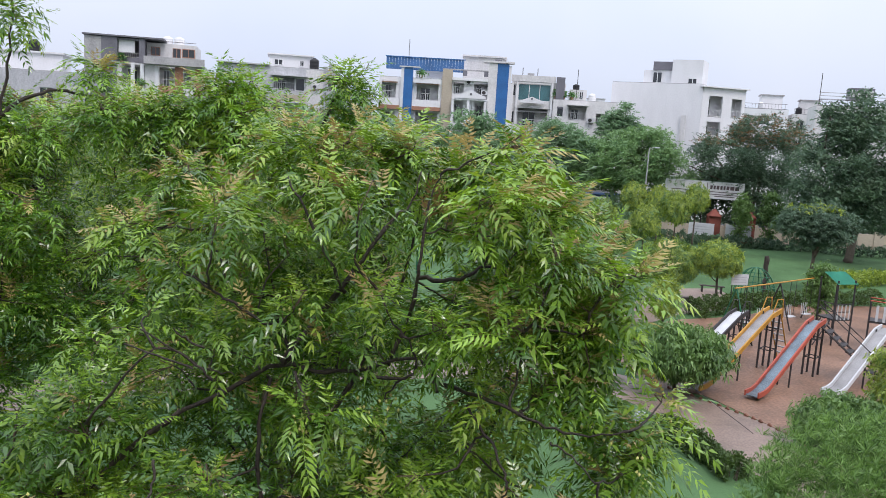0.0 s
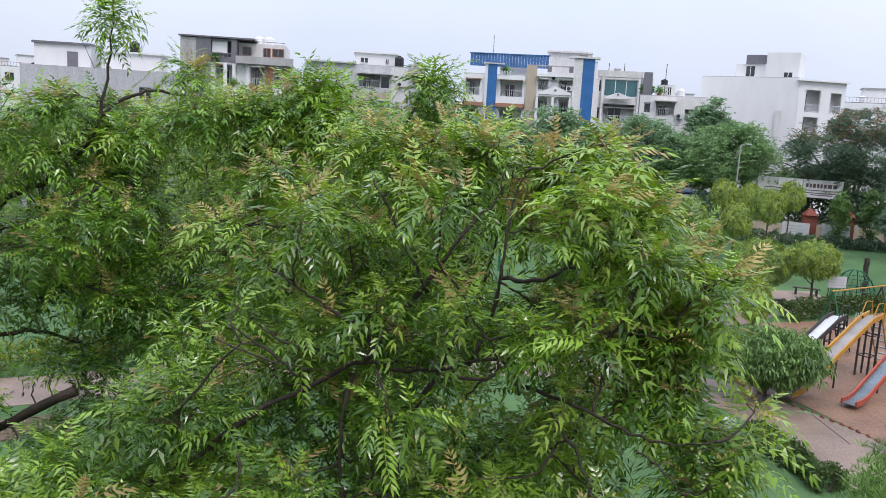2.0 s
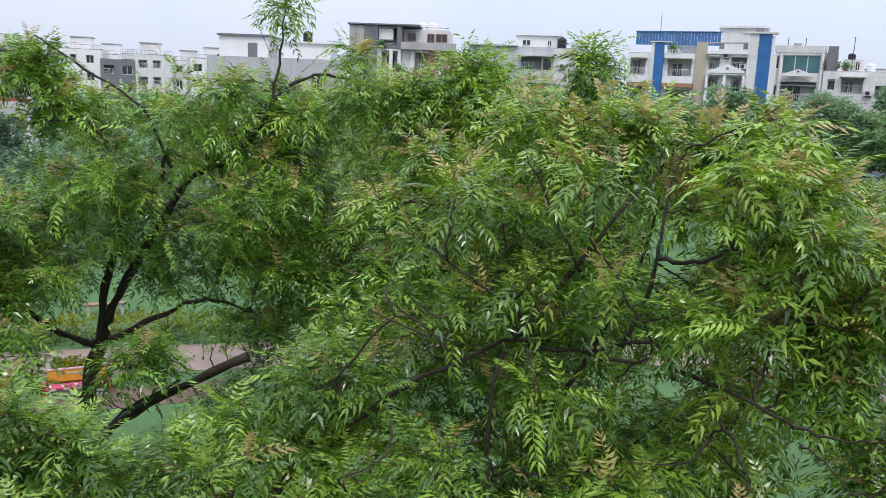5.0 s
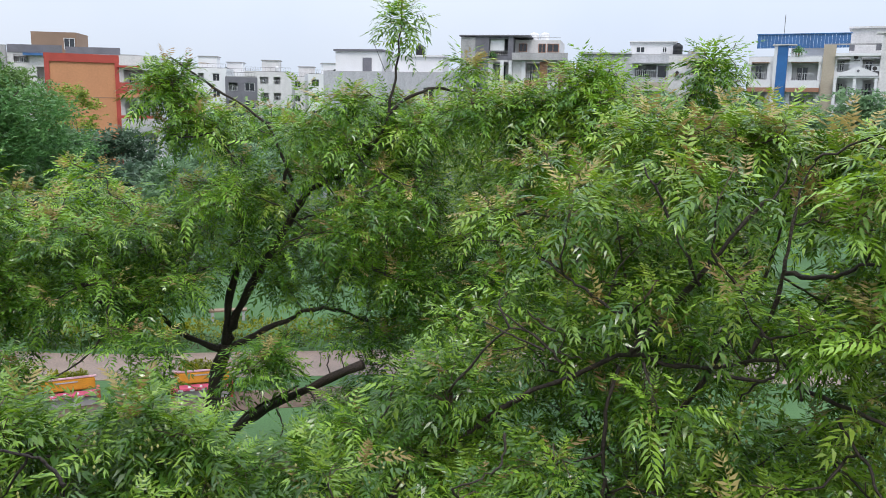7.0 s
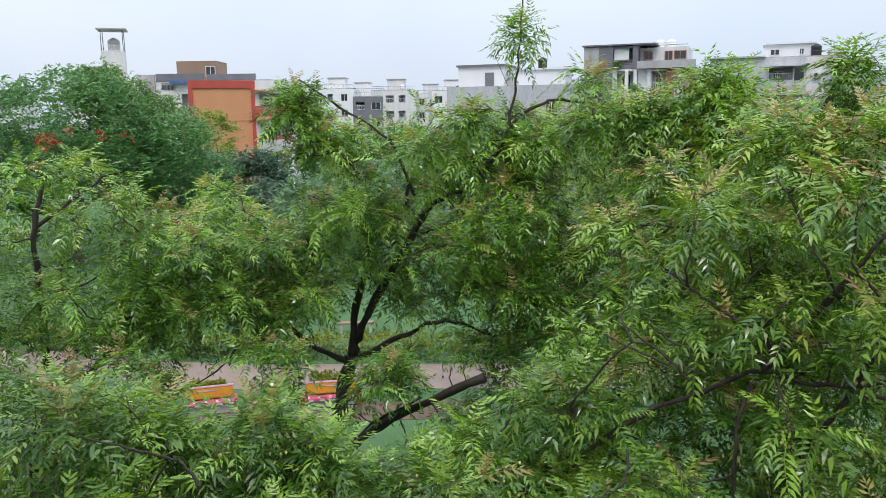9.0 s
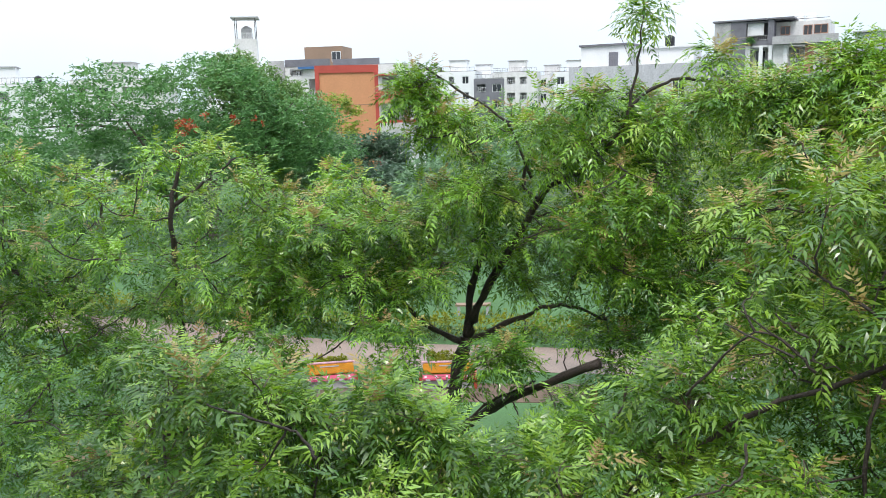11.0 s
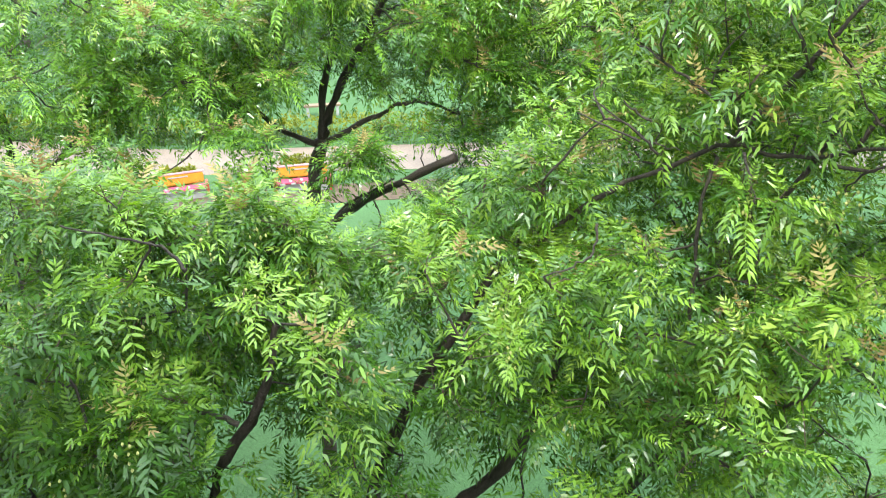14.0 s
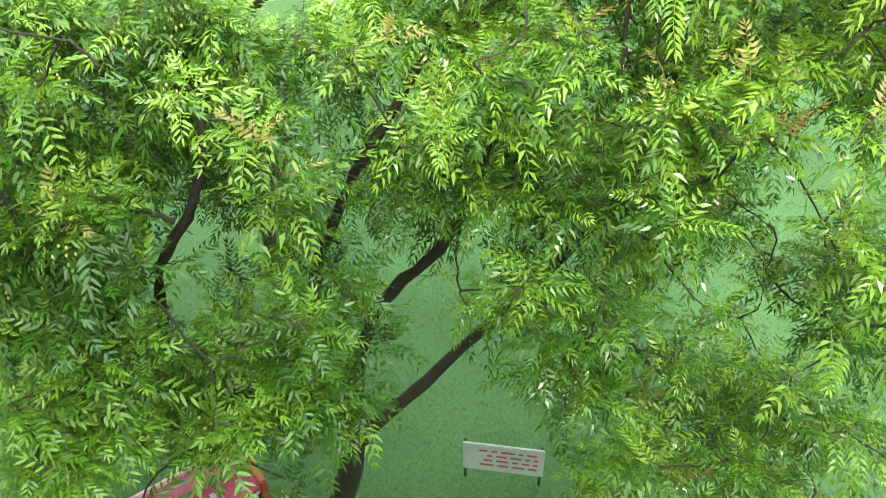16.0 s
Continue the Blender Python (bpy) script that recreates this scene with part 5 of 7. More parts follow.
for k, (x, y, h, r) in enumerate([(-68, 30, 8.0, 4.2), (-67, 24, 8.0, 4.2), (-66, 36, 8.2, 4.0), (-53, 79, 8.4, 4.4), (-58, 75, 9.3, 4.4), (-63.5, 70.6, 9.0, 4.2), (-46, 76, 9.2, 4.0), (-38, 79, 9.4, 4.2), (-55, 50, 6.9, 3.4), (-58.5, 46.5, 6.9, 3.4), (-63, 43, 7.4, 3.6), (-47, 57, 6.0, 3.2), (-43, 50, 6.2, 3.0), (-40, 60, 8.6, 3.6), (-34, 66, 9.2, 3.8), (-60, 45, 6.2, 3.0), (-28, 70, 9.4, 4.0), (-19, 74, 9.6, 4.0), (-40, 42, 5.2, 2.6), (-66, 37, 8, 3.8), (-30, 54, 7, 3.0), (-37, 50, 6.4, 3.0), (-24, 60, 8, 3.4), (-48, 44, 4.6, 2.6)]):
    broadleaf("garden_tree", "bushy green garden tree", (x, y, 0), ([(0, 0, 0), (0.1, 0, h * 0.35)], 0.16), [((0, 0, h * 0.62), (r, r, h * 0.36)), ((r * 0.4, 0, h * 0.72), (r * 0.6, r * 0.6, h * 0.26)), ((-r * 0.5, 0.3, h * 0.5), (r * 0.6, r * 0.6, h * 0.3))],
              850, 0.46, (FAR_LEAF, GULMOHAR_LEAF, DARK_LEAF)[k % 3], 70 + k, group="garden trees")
broadleaf("garden_tree", "thin-leaved tree with yellowing tips by the orange house", (-60.2, 50.1, 0), ([(0, 0, 0), (0, 0, 5)], 0.14), [((0, 0, 7.6), (2.3, 2.1, 2.9))], 900, 0.26, TRIM_LEAF, 90, gap=0.55)


# ---- houses along the street ----
def wall_with_holes(bm, x0, x1, z0, z1, holes, y0, y1):
    """A wall with real openings, each hole x0, z0, x1, z1."""
    xs = sorted({x0, x1, *[min(max(h[i], x0), x1) for h in holes for i in (0, 2)]})
    zs = sorted({z0, z1, *[min(max(h[i], z0), z1) for h in holes for i in (1, 3)]})
    for a, b in zip(xs, xs[1:]):
        run = None
        for c, d in zip(zs, zs[1:]):
            solid = not any(h[0] <= (a + b) / 2 <= h[2] and h[1] <= (c + d) / 2 <= h[3] for h in holes)
            if solid:
                run = [run[0] if run else c, d]
            elif run:
                box(bm, a, y0, run[0], b, y1, run[1])
                run = None
        if run:
            box(bm, a, y0, run[0], b, y1, run[1])
    bmesh.ops.remove_doubles(bm, verts=bm.verts[:], dist=0.001)
    return bm


def window(parent, x0, z0, x1, z1, y=0.12, pane=None, bars=2, frame_mat=None):
    """A window: frame with bars, and its pane."""
    bm = bmesh.new()
    t = 0.07
    box(bm, x0, y, z0, x1, y + 0.08, z0 + t)
    box(bm, x0, y, z1 - t, x1, y + 0.08, z1)
    for k in range(bars + 1):
        x = x0 + (x1 - x0 - t) * k / bars
        box(bm, x, y, z0 + t, x + t, y + 0.08, z1 - t)
    w = part("window", bm, frame_mat or FRAME_WHITE, parent)
    part("pane", slab(x0 + t, y + 0.03, z0 + t, x1 - t, y + 0.05, z1 - t), pane or GLASS, w)
    return w


def railing(parent, x0, x1, z, y, h=0.9, mat=None, step=0.22):
    bm = bmesh.new()
    box(bm, x0, y, z + h - 0.05, x1, y + 0.05, z + h)
    box(bm, x0, y, z + 0.08, x1, y + 0.05, z + 0.12)
    for k in range(int((x1 - x0) / step) + 1):
        x = x0 + k * step
        box(bm, x, y + 0.01, z, x + 0.03, y + 0.04, z + h - 0.05)
    return part("railing", bm, mat or FRAME_WHITE, parent)


def water_tank(parent, x, y, z, r=0.55, h=1.2, mat=None):
    """A ribbed plastic roof tank with a neck and lid."""
    prof = [(0.02, 0), (r, 0.02), (r, h * 0.2), (r * 0.95, h * 0.23), (r, h * 0.27), (r, h * 0.5), (r * 0.95, h * 0.53), (r, h * 0.57), (r, h * 0.78), (r * 0.6, h * 0.92), (r * 0.35, h * 0.94), (r * 0.35, h), (0.02, h)]
    bm = bmesh.new()
    rings = [[bm.verts.new((x + q * math.cos(a * math.pi / 6), y + q * math.sin(a * math.pi / 6), z + hh)) for a in range(12)] for q, hh in prof]
    for r0, r1 in zip(rings, rings[1:]):
        for k in range(12):
            bm.faces.new((r0[k], r0[(k + 1) % 12], r1[(k + 1) % 12], r1[k]))
    return part("water_tank", bm, mat or BLACK_TANK, parent, smooth=True)


def house(name, label, left, right, depth, top, wall, openings=(), storey=3.2, slabs=None, loggia=1.3, group="houses on the street", body=None):
    """A house whose front runs from left to right (plan), with openings x0, z0, x1, z1, kind ('w' window, 'l' loggia) repeated storey by storey below."""
    left, right = Vector((*left, 0)), Vector((*right, 0))
    run = right - left
    w = run.length
    root = thing(name, label, "house", Matrix.Translation(left) @ Matrix.Rotation(math.atan2(run.y, run.x), 4, "Z"), group=group)
    holes = []
    for x0, z0, x1, z1, kind, down in openings:
        for k in range(down + 1):
            if z0 - k * storey > 0.6:
                holes.append((x0, z0 - k * storey, x1, z1 - k * storey, kind))
    part("wall", wall_with_holes(bmesh.new(), 0, w, 0, top, holes, 0, 0.25), wall, root)
    bm = slab(0, loggia + 0.2, 0, w, depth, top)
    box(bm, 0, 0.25, 0, 0.25, loggia + 0.2, top)
    box(bm, w - 0.25, 0.25, 0, w, loggia + 0.2, top)
    part("body", bm, body or wall, root)
    z = top - 0.2
    while z > 0.5:
        part("floor_slab", slab(0.25, 0.25, z - 0.15, w - 0.25, loggia + 0.2, z), slabs or CONCRETE, root)
        z -= storey
    for h in holes:
        if h[4] == "w":
            window(root, *h[:4], bars=max(1, round((h[2] - h[0]) / 0.8)))
        elif h[4] == "t":
            window(root, *h[:4], pane=TEAL_GLASS, bars=max(1, round((h[2] - h[0]) / 1.3)))
        else:
            railing(root, h[0], h[2], h[1], 0.05)
            x0, x1 = h[0] + 0.15 * (h[2] - h[0]), h[0] + 0.6 * (h[2] - h[0])
            window(root, x0, h[1] + 0.1, x1, h[3] - 0.3, y=loggia + 0.08, bars=2)
    bm = bmesh.new()
    for a in ((0, 0, w, 0.15), (0, depth - 0.15, w, depth), (0, 0.15, 0.15, depth - 0.15), (w - 0.15, 0.15, w, depth - 0.15)):
        box(bm, a[0], a[1], top, a[2], a[3], top + 0.06)
    part("coping", bm, slabs or CONCRETE, root)
    return root, w


def ac_unit(parent, x, z, y=-0.35):
    """An outdoor air-conditioner box with its fan grille on a bracket."""
    u = part("ac_unit", bevelled(x, y, z, x + 0.8, y + 0.32, z + 0.55, 0.02), WHITE_PAINT, parent)
    part("fan_grille", rod([(x + 0.3, y - 0.02, z + 0.28), (x + 0.3, y - 0.004, z + 0.28)], 0.22, 14), IRON, u)
    part("bracket", slab(x + 0.1, y, z - 0.06, x + 0.7, 0.0, z - 0.004), IRON, u)
    return u


def pediment(parent, x0, x1, z0, z1, y=-1.0):
    """A low gable over a balcony, with a round boss."""
    bm = bmesh.new()
    v = [bm.verts.new(p) for yy in (y, -0.3) for p in ((x0, yy, z0), (x1, yy, z0), (x1 - 0.1, yy, z0 + 0.25), ((x0 + x1) / 2, yy, z1), (x0 + 0.1, yy, z0 + 0.25))]
    bm.faces.new(v[:5])
    bm.faces.new(v[:4:-1])
    for i in range(5):
        bm.faces.new((v[i], v[5 + i], v[5 + (i + 1) % 5], v[(i + 1) % 5]))
    bmesh.ops.recalc_face_normals(bm, faces=bm.faces[:])
    p = part("pediment", bm, WHITE, parent)
    part("boss", rod([((x0 + x1) / 2, y - 0.05, z0 + 0.5), ((x0 + x1) / 2, y - 0.004, z0 + 0.5)], 0.14, 10), SLATE, p)
    return p


def planter(parent, x, y, z, seed):
    rng = np.random.default_rng(seed)
    pot = part("flower_pot", rod([(x, y, z), (x, y, z + 0.35)], [0.14, 0.2], 9), TERRACOTTA, parent)
    n = 40
    at = rng.normal(0, 0.22, (n, 3)) + (x, y, z + 0.62)
    scatter("pot_plant", [sprig(rng, 1.0, 6, 0.2, 0.2) for _ in range(3)], at, frames_of(rng.normal(0, 1, (n, 3)), np.zeros(n)), 0.28 * np.ones(n), rng.integers(0, 3, n), np.zeros(n, int), [GULMOHAR_LEAF], pot)


# unseen building the balcony belongs to, behind the camera; height set to shade leaves
tagged(part("wall_south", slab(-30, -12, 0, 26, -1.6, 15.6), OFFWHITE, None), "plain cream wall of the unseen building behind the balcony", "wall", kind="structure")

# the slate and concrete house
h, w = house("slate_house", "four-storey house in slate cladding and raw concrete", (-40.9, 90.0), (-28.4, 92.9), 11, 14.75, OFFWHITE,
             [(3.9, 12.0, 6.3, 14.6, "l", 2), (7.9, 12.3, 9.5, 14.6, "l", 2), (10.5, 12.3, 11.7, 14.5, "l", 2)])
part("concrete_panel", slab(0, -0.06, 0, 1.75, -0.004, 17.4), CONCRETE, h)
part("slate_panel", slab(1.76, -0.10, 0, 3.4, -0.004, 17.5), SLATE, h)
part("slate_panel", slab(5.7, -0.10, 14.8, 6.3, -0.004, 17.5), SLATE, h)
part("top_wall", wall_with_holes(bmesh.new(), 0, 6.3, 14.82, 17.4, [(3.42, 15.3, 5.68, 17.2)], 0.02, 0.27), SLATE, h)
part("roof_room", slab(0, 1.6, 14.82, 6.2, 9, 17.4), SLATE, h)
part("side_wall", slab(6.0, 0.274, 14.82, 6.2, 1.596, 17.4), SLATE, h)
part("roof_slab", slab(-0.2, -0.3, 17.5, 8.3, 9, 17.66), SLATE, h)
part("blind", slab(3.5, 0.3, 15.9, 5.2, 0.36, 17.2), WHITE, h)
railing(h, 3.45, 5.65, 15.3, 0.05, 0.55, CONCRETE)
part("roof_room", slab(6.24, 2.2, 14.82, 11.66, 9, 17.3), OFFWHITE, h)
for x0, x1, z0 in ((6.7, 7.7, 15.9), (9.05, 9.95, 15.75), (10.1, 11.5, 15.85)):
    window(h, x0, z0, x1, 16.85, y=2.1, frame_mat=TERRACOTTA)
part("roof_rail", rod([(8.3, 2.3, 17.55), (11.6, 2.3, 17.55)], 0.03, 5), IRON, h)
part("parapet", slab(6.3, -0.9, 14.9, 12.8, -0.7, 15.6), CONCRETE, h)
part("balcony_slab", slab(6.3, -0.9, 14.76, 12.8, 0.0, 14.9), CONCRETE, h)
for x in (4.85, 5.85, 7.4):
    part("pillar", slab(x, -0.22, 8, x + 0.4, -0.004, 14.7), WHITE, h)
for x0, x1 in ((9.55, 10.45), (11.75, 12.4)):
    part("terracotta_wall", slab(x0, -0.10, 3, x1, -0.004, 14.6), TERRACOTTA, h)
part("balcony_wall", slab(7.8, -0.6, 11.5, 10.2, -0.4, 12.45), TERRACOTTA, h)
part("balcony_slab", slab(7.8, -0.6, 11.3, 12.8, -0.004, 11.5), CONCRETE, h)
for x in (8.3, 9.6):
    water_tank(h, x, 4, 17.3, 0.6, 1.0, WHITE)
planter(h, 3.9, -0.3, 14.76, 1)
planter(h, 6.0, -0.3, 12.0, 2)

# the grey house
h, w = house("grey_house", "long weathered grey plaster house", (-27.0, 93.2), (-13.4, 96.1), 12, 15.5, GREYWALL,
             [(6.2, 12.9, 8.6, 14.4, "l", 2), (8.7, 12.9, 9.8, 14.4, "w", 2), (12.4, 13.4, 13.4, 14.6, "w", 1)])
part("roof_edge", slab(-0.2, -0.35, 15.56, 5.8, 0.4, 15.72), GREYWALL, h)
part("sun_shade", slab(5.9, -0.8, 14.5, 10.1, -0.004, 14.62), GREYWALL, h)
part("light_patch", slab(9.9, -0.05, 3, 12.1, -0.004, 15.4), OFFWHITE, h)
part("pilaster", slab(11.9, -0.2, 0, 12.4, -0.055, 15.9), GREYWALL, h)
part("roof_room", slab(5.6, 3, 15.56, 10.6, 8, 17.1), WHITE, h)
part("roof_room_slab", slab(5.4, 2.7, 17.1, 10.9, 8.2, 17.25), WHITE, h)
part("balcony_wall", slab(5.8, -0.7, 11.6, 10.0, -0.5, 12.4), BEIGE, h)
part("balcony_slab", slab(5.8, -0.7, 11.45, 10.0, -0.004, 11.6), GREYWALL, h)
for x, ww in ((6.2, 1.0), (9.2, 0.5)):
    window(h, x, 15.9, x + ww, 16.6, y=2.88)
water_tank(h, 10.9, 2.2, 15.56, 0.55, 1.4)
part("roof_post", slab(12.6, 1, 15.56, 13.3, 2, 16.3), GREYWALL, h)
ac_unit(h, 10.6, 13.2)

# the white house with blue panels
h, w = house("blue_panel_house", "white four-storey house with tall blue panels", (-8.9, 97.2), (6.9, 96.6), 13, 15.3, WHITE,
             [(0.3, 12.8, 2.0, 14.8, "l", 2), (4.5, 12.7, 7.1, 14.6, "l", 2), (8.9, 13.7, 10.1, 15.2, "l", 0), (11.3, 13.6, 12.9, 15.2, "l", 0), (8.9, 10.3, 10.1, 12.9, "l", 1), (11.5, 10.3, 12.9, 12.9, "l", 1)], storey=3.3)
part("blue_panel", slab(2.95, -0.45, 3, 4.0, -0.004, 16.5), BLUE_PANEL, h)
part("panel_edge", slab(2.6, -0.40, 3, 2.95, -0.004, 16.4), WHITE, h)
part("panel_cap", slab(2.4, -0.6, 16.5, 4.8, 0.4, 16.62), OFFWHITE, h)
part("blue_panel", slab(13.95, -0.45, 3, 15.3, -0.004, 17.5), BLUE_PANEL, h)
part("panel_edge", slab(12.95, -0.50, 3, 13.95, -0.004, 17.5), OFFWHITE, h)
part("panel_edge", slab(15.3, -0.40, 3, 15.6, -0.004, 17.3), WHITE, h)
part("cap_slab", slab(12.3, -0.7, 17.55, 15.9, 1.2, 17.75), OFFWHITE, h)
part("roof_box", slab(13.6, 0.2, 17.75, 14.4, 0.8, 18.0), SLATE, h)
part("beige_pilaster", slab(7.5, -0.3, 3, 8.7, -0.004, 16.5), BEIGE, h)
for k in range(26):
    part("blue_sheet", slab(0.6 + k * 0.36, 1.0 + 0.02 * (k % 2), 16.3, 0.6 + k * 0.36 + 0.34, 1.08, 17.75), BLUE_SHEET, h)
part("screen_frame", slab(0.5, 0.9, 17.75, 10.1, 1.2, 17.85), BLUE_PANEL, h)
part("roof_room", slab(4.1, 2.0, 15.36, 7.5, 6, 16.7), WHITE, h)
part("roof_beam", slab(7.5, -0.2, 16.5, 12.9, 0.3, 16.62), CONCRETE, h)
for x in (9.9, 12.4):
    part("roof_bracket", slab(x, -0.25, 15.9, x + 0.5, 0.25, 16.5), SLATE, h)
part("stair_room", slab(9.8, 4, 15.36, 14.8, 9, 18.5), OFFWHITE, h)
part("stair_room_slab", slab(9.6, 3.7, 18.5, 15.1, 9.2, 18.7), OFFWHITE, h)
part("white_parapet", slab(4.1, -0.6, 14.75, 7.4, -0.45, 15.3), WHITE, h)
for k in range(5):
    part("baluster", slab(4.3 + k * 0.3, -0.68, 15.3, 4.42 + k * 0.3, -0.5, 15.75), WHITE, h)
planter(h, 5.0, -0.3, 15.3, 3)
for x0, x1 in ((0.1, 2.5), (4.1, 7.4)):
    part("balcony_wall", slab(x0, -0.75, 12.0, x1, -0.6, 12.75), WHITE, h)
    part("brown_band", slab(x0, -0.78, 11.55, x1, -0.1, 11.996), TERRACOTTA, h)
    part("ceiling_band", slab(x0 + 0.3, -0.5, 14.62, x1 - 0.3, -0.004, 14.74), BROWN_WALL, h)
part("balcony_slab", slab(8.8, -0.9, 13.05, 13.0, 0.0, 13.22), WHITE, h)
pediment(h, 9.1, 12.9, 13.25, 14.25)
pediment(h, 9.1, 12.9, 9.95, 10.9)
for x in (8.75, 10.6, 12.6):
    part("pillar", slab(x, -0.85, 3, x + 0.3, -0.5, 13.04), WHITE, h)
part("frame_beam", slab(8.7, -0.85, 15.3, 12.9, -0.004, 15.6), WHITE, h)
ac_unit(h, 10.35, 14.9)
ac_unit(h, 10.4, 11.4)
ac_unit(h, 12.2, 13.75, -0.5)
part("mast", rod([(3.2, 2, 16), (3.2, 2, 20.0)], 0.03, 5), IRON, h)

# the house with the teal glass bay
h, w = house("teal_bay_house", "cream house with a wide teal glass bay", (7.0, 98.5), (13.4, 98.0), 12, 15.7, OFFWHITE,
             [(0.1, 14.0, 0.5, 15.4, "w", 1), (0.8, 13.5, 4.7, 15.5, "t", 0), (0.9, 10.4, 4.5, 12.6, "l", 1)])
part("parapet", slab(-0.1, -0.05, 15.76, 5.2, 0.15, 16.5), OFFWHITE, h)
for x in (0.0, 0.55, 4.75):
    part("pillar", slab(x, -0.3, 3, x + 0.22, -0.004, 15.7), WHITE, h)
part("dark_fin", slab(5.3, -0.5, 12.8, 6.3, -0.004, 16.45), SLATE, h)
part("roof_clutter", slab(1.8, 0.6, 16.0, 2.6, 1.2, 16.8), CONCRETE, h)
pediment(h, 1.0, 4.0, 13.2, 13.95)
for x in (1.2, 3.0):
    part("roof_post", rod([(x, 0.5, 15.7), (x, 0.5, 17.4)], 0.04, 5), IRON, h)
# the small terraced house beside it
h, w = house("terrace_house", "small cream house with roof tanks and a mast", (12.0, 97.6), (19.6, 96.8), 11, 13.8, OFFWHITE,
             [(0.5, 11.8, 1.3, 13.0, "w", 2), (1.9, 11.5, 4.0, 13.1, "l", 2), (5.2, 11.0, 6.6, 12.4, "l", 2)])
part("roof_room", slab(2.0, 2, 13.86, 4.0, 6, 15.2), OFFWHITE, h)
window(h, 3.1, 14.0, 3.6, 15.0, y=1.88)
water_tank(h, 2.7, 2.6, 15.2, 0.4, 0.7)
water_tank(h, 4.7, 2.2, 13.86, 0.45, 1.0, WHITE)
part("mast", rod([(2.75, 1.8, 13.8), (2.8, 1.8, 17.6)], 0.04, 5), IRON, h)
part("sun_shade", slab(1.7, -0.7, 13.2, 4.2, -0.004, 13.32), OFFWHITE, h)
for x in (0.2, 1.2, 2.2):
    planter(h, x, 0.6, 13.86, int(x * 5) + 7)
ac_unit(h, 4.2, 11.3)

# the large white house
h, w = house("white_house", "large plain white house with a blank side wall", (20.6, 106.5), (30.9, 101.4), 9, 16.9, WHITE)
part("chimney_strip", slab(9.2, -0.25, 0, 9.8, -0.004, 13.0), OFFWHITE, h)
part("stair_tower", slab(7.2, 1.5, 16.96, 11.0, 5.5, 20.0), WHITE, h)
part("roof_room", slab(3.4, 2.5, 16.96, 7.2, 5.5, 18.7), WHITE, h)
part("dark_parapet", slab(4.6, 2.3, 18.7, 7.2, 2.45, 19.8), SLATE, h)
window(h, 4.6, 17.1, 5.8, 18.5, y=2.38)
window(h, 9.3, 17.0, 10.4, 17.7, y=1.38)
h, w = house("bay_house", "white house wing with deep window bays", (30.95, 101.4), (37.0, 103.4), 8, 16.6, WHITE,
             [(1.0, 13.0, 3.0, 15.6, "l", 3), (4.4, 13.0, 5.9, 15.4, "l", 3)])
part("roof_slab", slab(-0.3, -0.4, 16.6, 6.6, 3, 16.75), WHITE, h)

# houses farther along the street
def plain_house(label, left, right, depth, top, wall, seed, room=True):
    rng = np.random.default_rng(seed)
    wd = (Vector(right) - Vector(left)).length
    ops, x = [], 0.6
    while x + 2.0 < wd:
        ww = rng.uniform(1.0, 1.8)
        ops.append((x, top - 2.5, x + ww, top - 1.0, "lw"[int(rng.random() < 0.6)], 3))
        x += ww + rng.uniform(0.6, 1.8)
    h, w = house("town_house", label, left, right, depth, top, wall, ops, group="town houses")
    if room:
        x0 = rng.uniform(0.1, 0.5) * w
        part("roof_room", slab(x0, 2, top + 0.06, x0 + min(3.6, w * 0.45), 6, top + 2.3), wall, h)
        part("roof_room_slab", slab(x0 - 0.2, 1.8, top + 2.3, x0 + min(3.6, w * 0.45) + 0.2, 6.2, top + 2.45), CONCRETE, h)
        water_tank(h, rng.uniform(0.1, 0.9) * w, 1.2, top + 0.06, 0.5, 1.1, (BLACK_TANK, WHITE)[seed % 2])
    railing(h, 0.2, w - 0.2, top, 0.4, 0.9, IRON, 0.5)
    return h, w


plain_house("white terraced house with a railed roof", (47.0, 133.0), (54, 131.0), 10, 15.8, WHITE, 1)
plain_house("grey-white terraced house with roof tank", (54.5, 130.5), (60.5, 128.5), 10, 15.2, OFFWHITE, 2)
h, w = plain_house("house with a long railed roof terrace", (49.0, 110.0), (58.5, 107.0), 10, 15.6, OFFWHITE, 3, False)
part("roof_cabin", slab(4.0, 1, 16.6, 7.0, 4, 18.2), SLATE, h)
for k in range(4):
    part("sign_strip", slab(4.1 + k * 0.75, 0.92, 17.0, 4.6 + k * 0.75, 0.996, 17.9), OFFWHITE, h)
bm = bmesh.new()
for k in range(5):
    box(bm, 0.2, 0.5, 15.7 + k * 0.42, 9.6, 0.56, 15.78 + k * 0.42)
part("slatted_screen", bm, CONCRETE, h)
part("mast", rod([(0.6, 3, 15), (0.6, 3, 20.2)], 0.05, 5), IRON, h)
plain_house("pale house at the street's end", (59.0, 106.8), (70, 103), 10, 17.2, GREYWALL, 4, False)
for k in range(9):
    x = -62 + k * 15.5
    plain_house("distant pale house with balconies and roof room", (x, 178 + (k * 37) % 23), (x + 10 + k % 3, 178 + (k * 37) % 23), 10, 14.5 + (k * 29) % 4, (WHITE, OFFWHITE, GREYWALL)[k % 3], 20 + k)
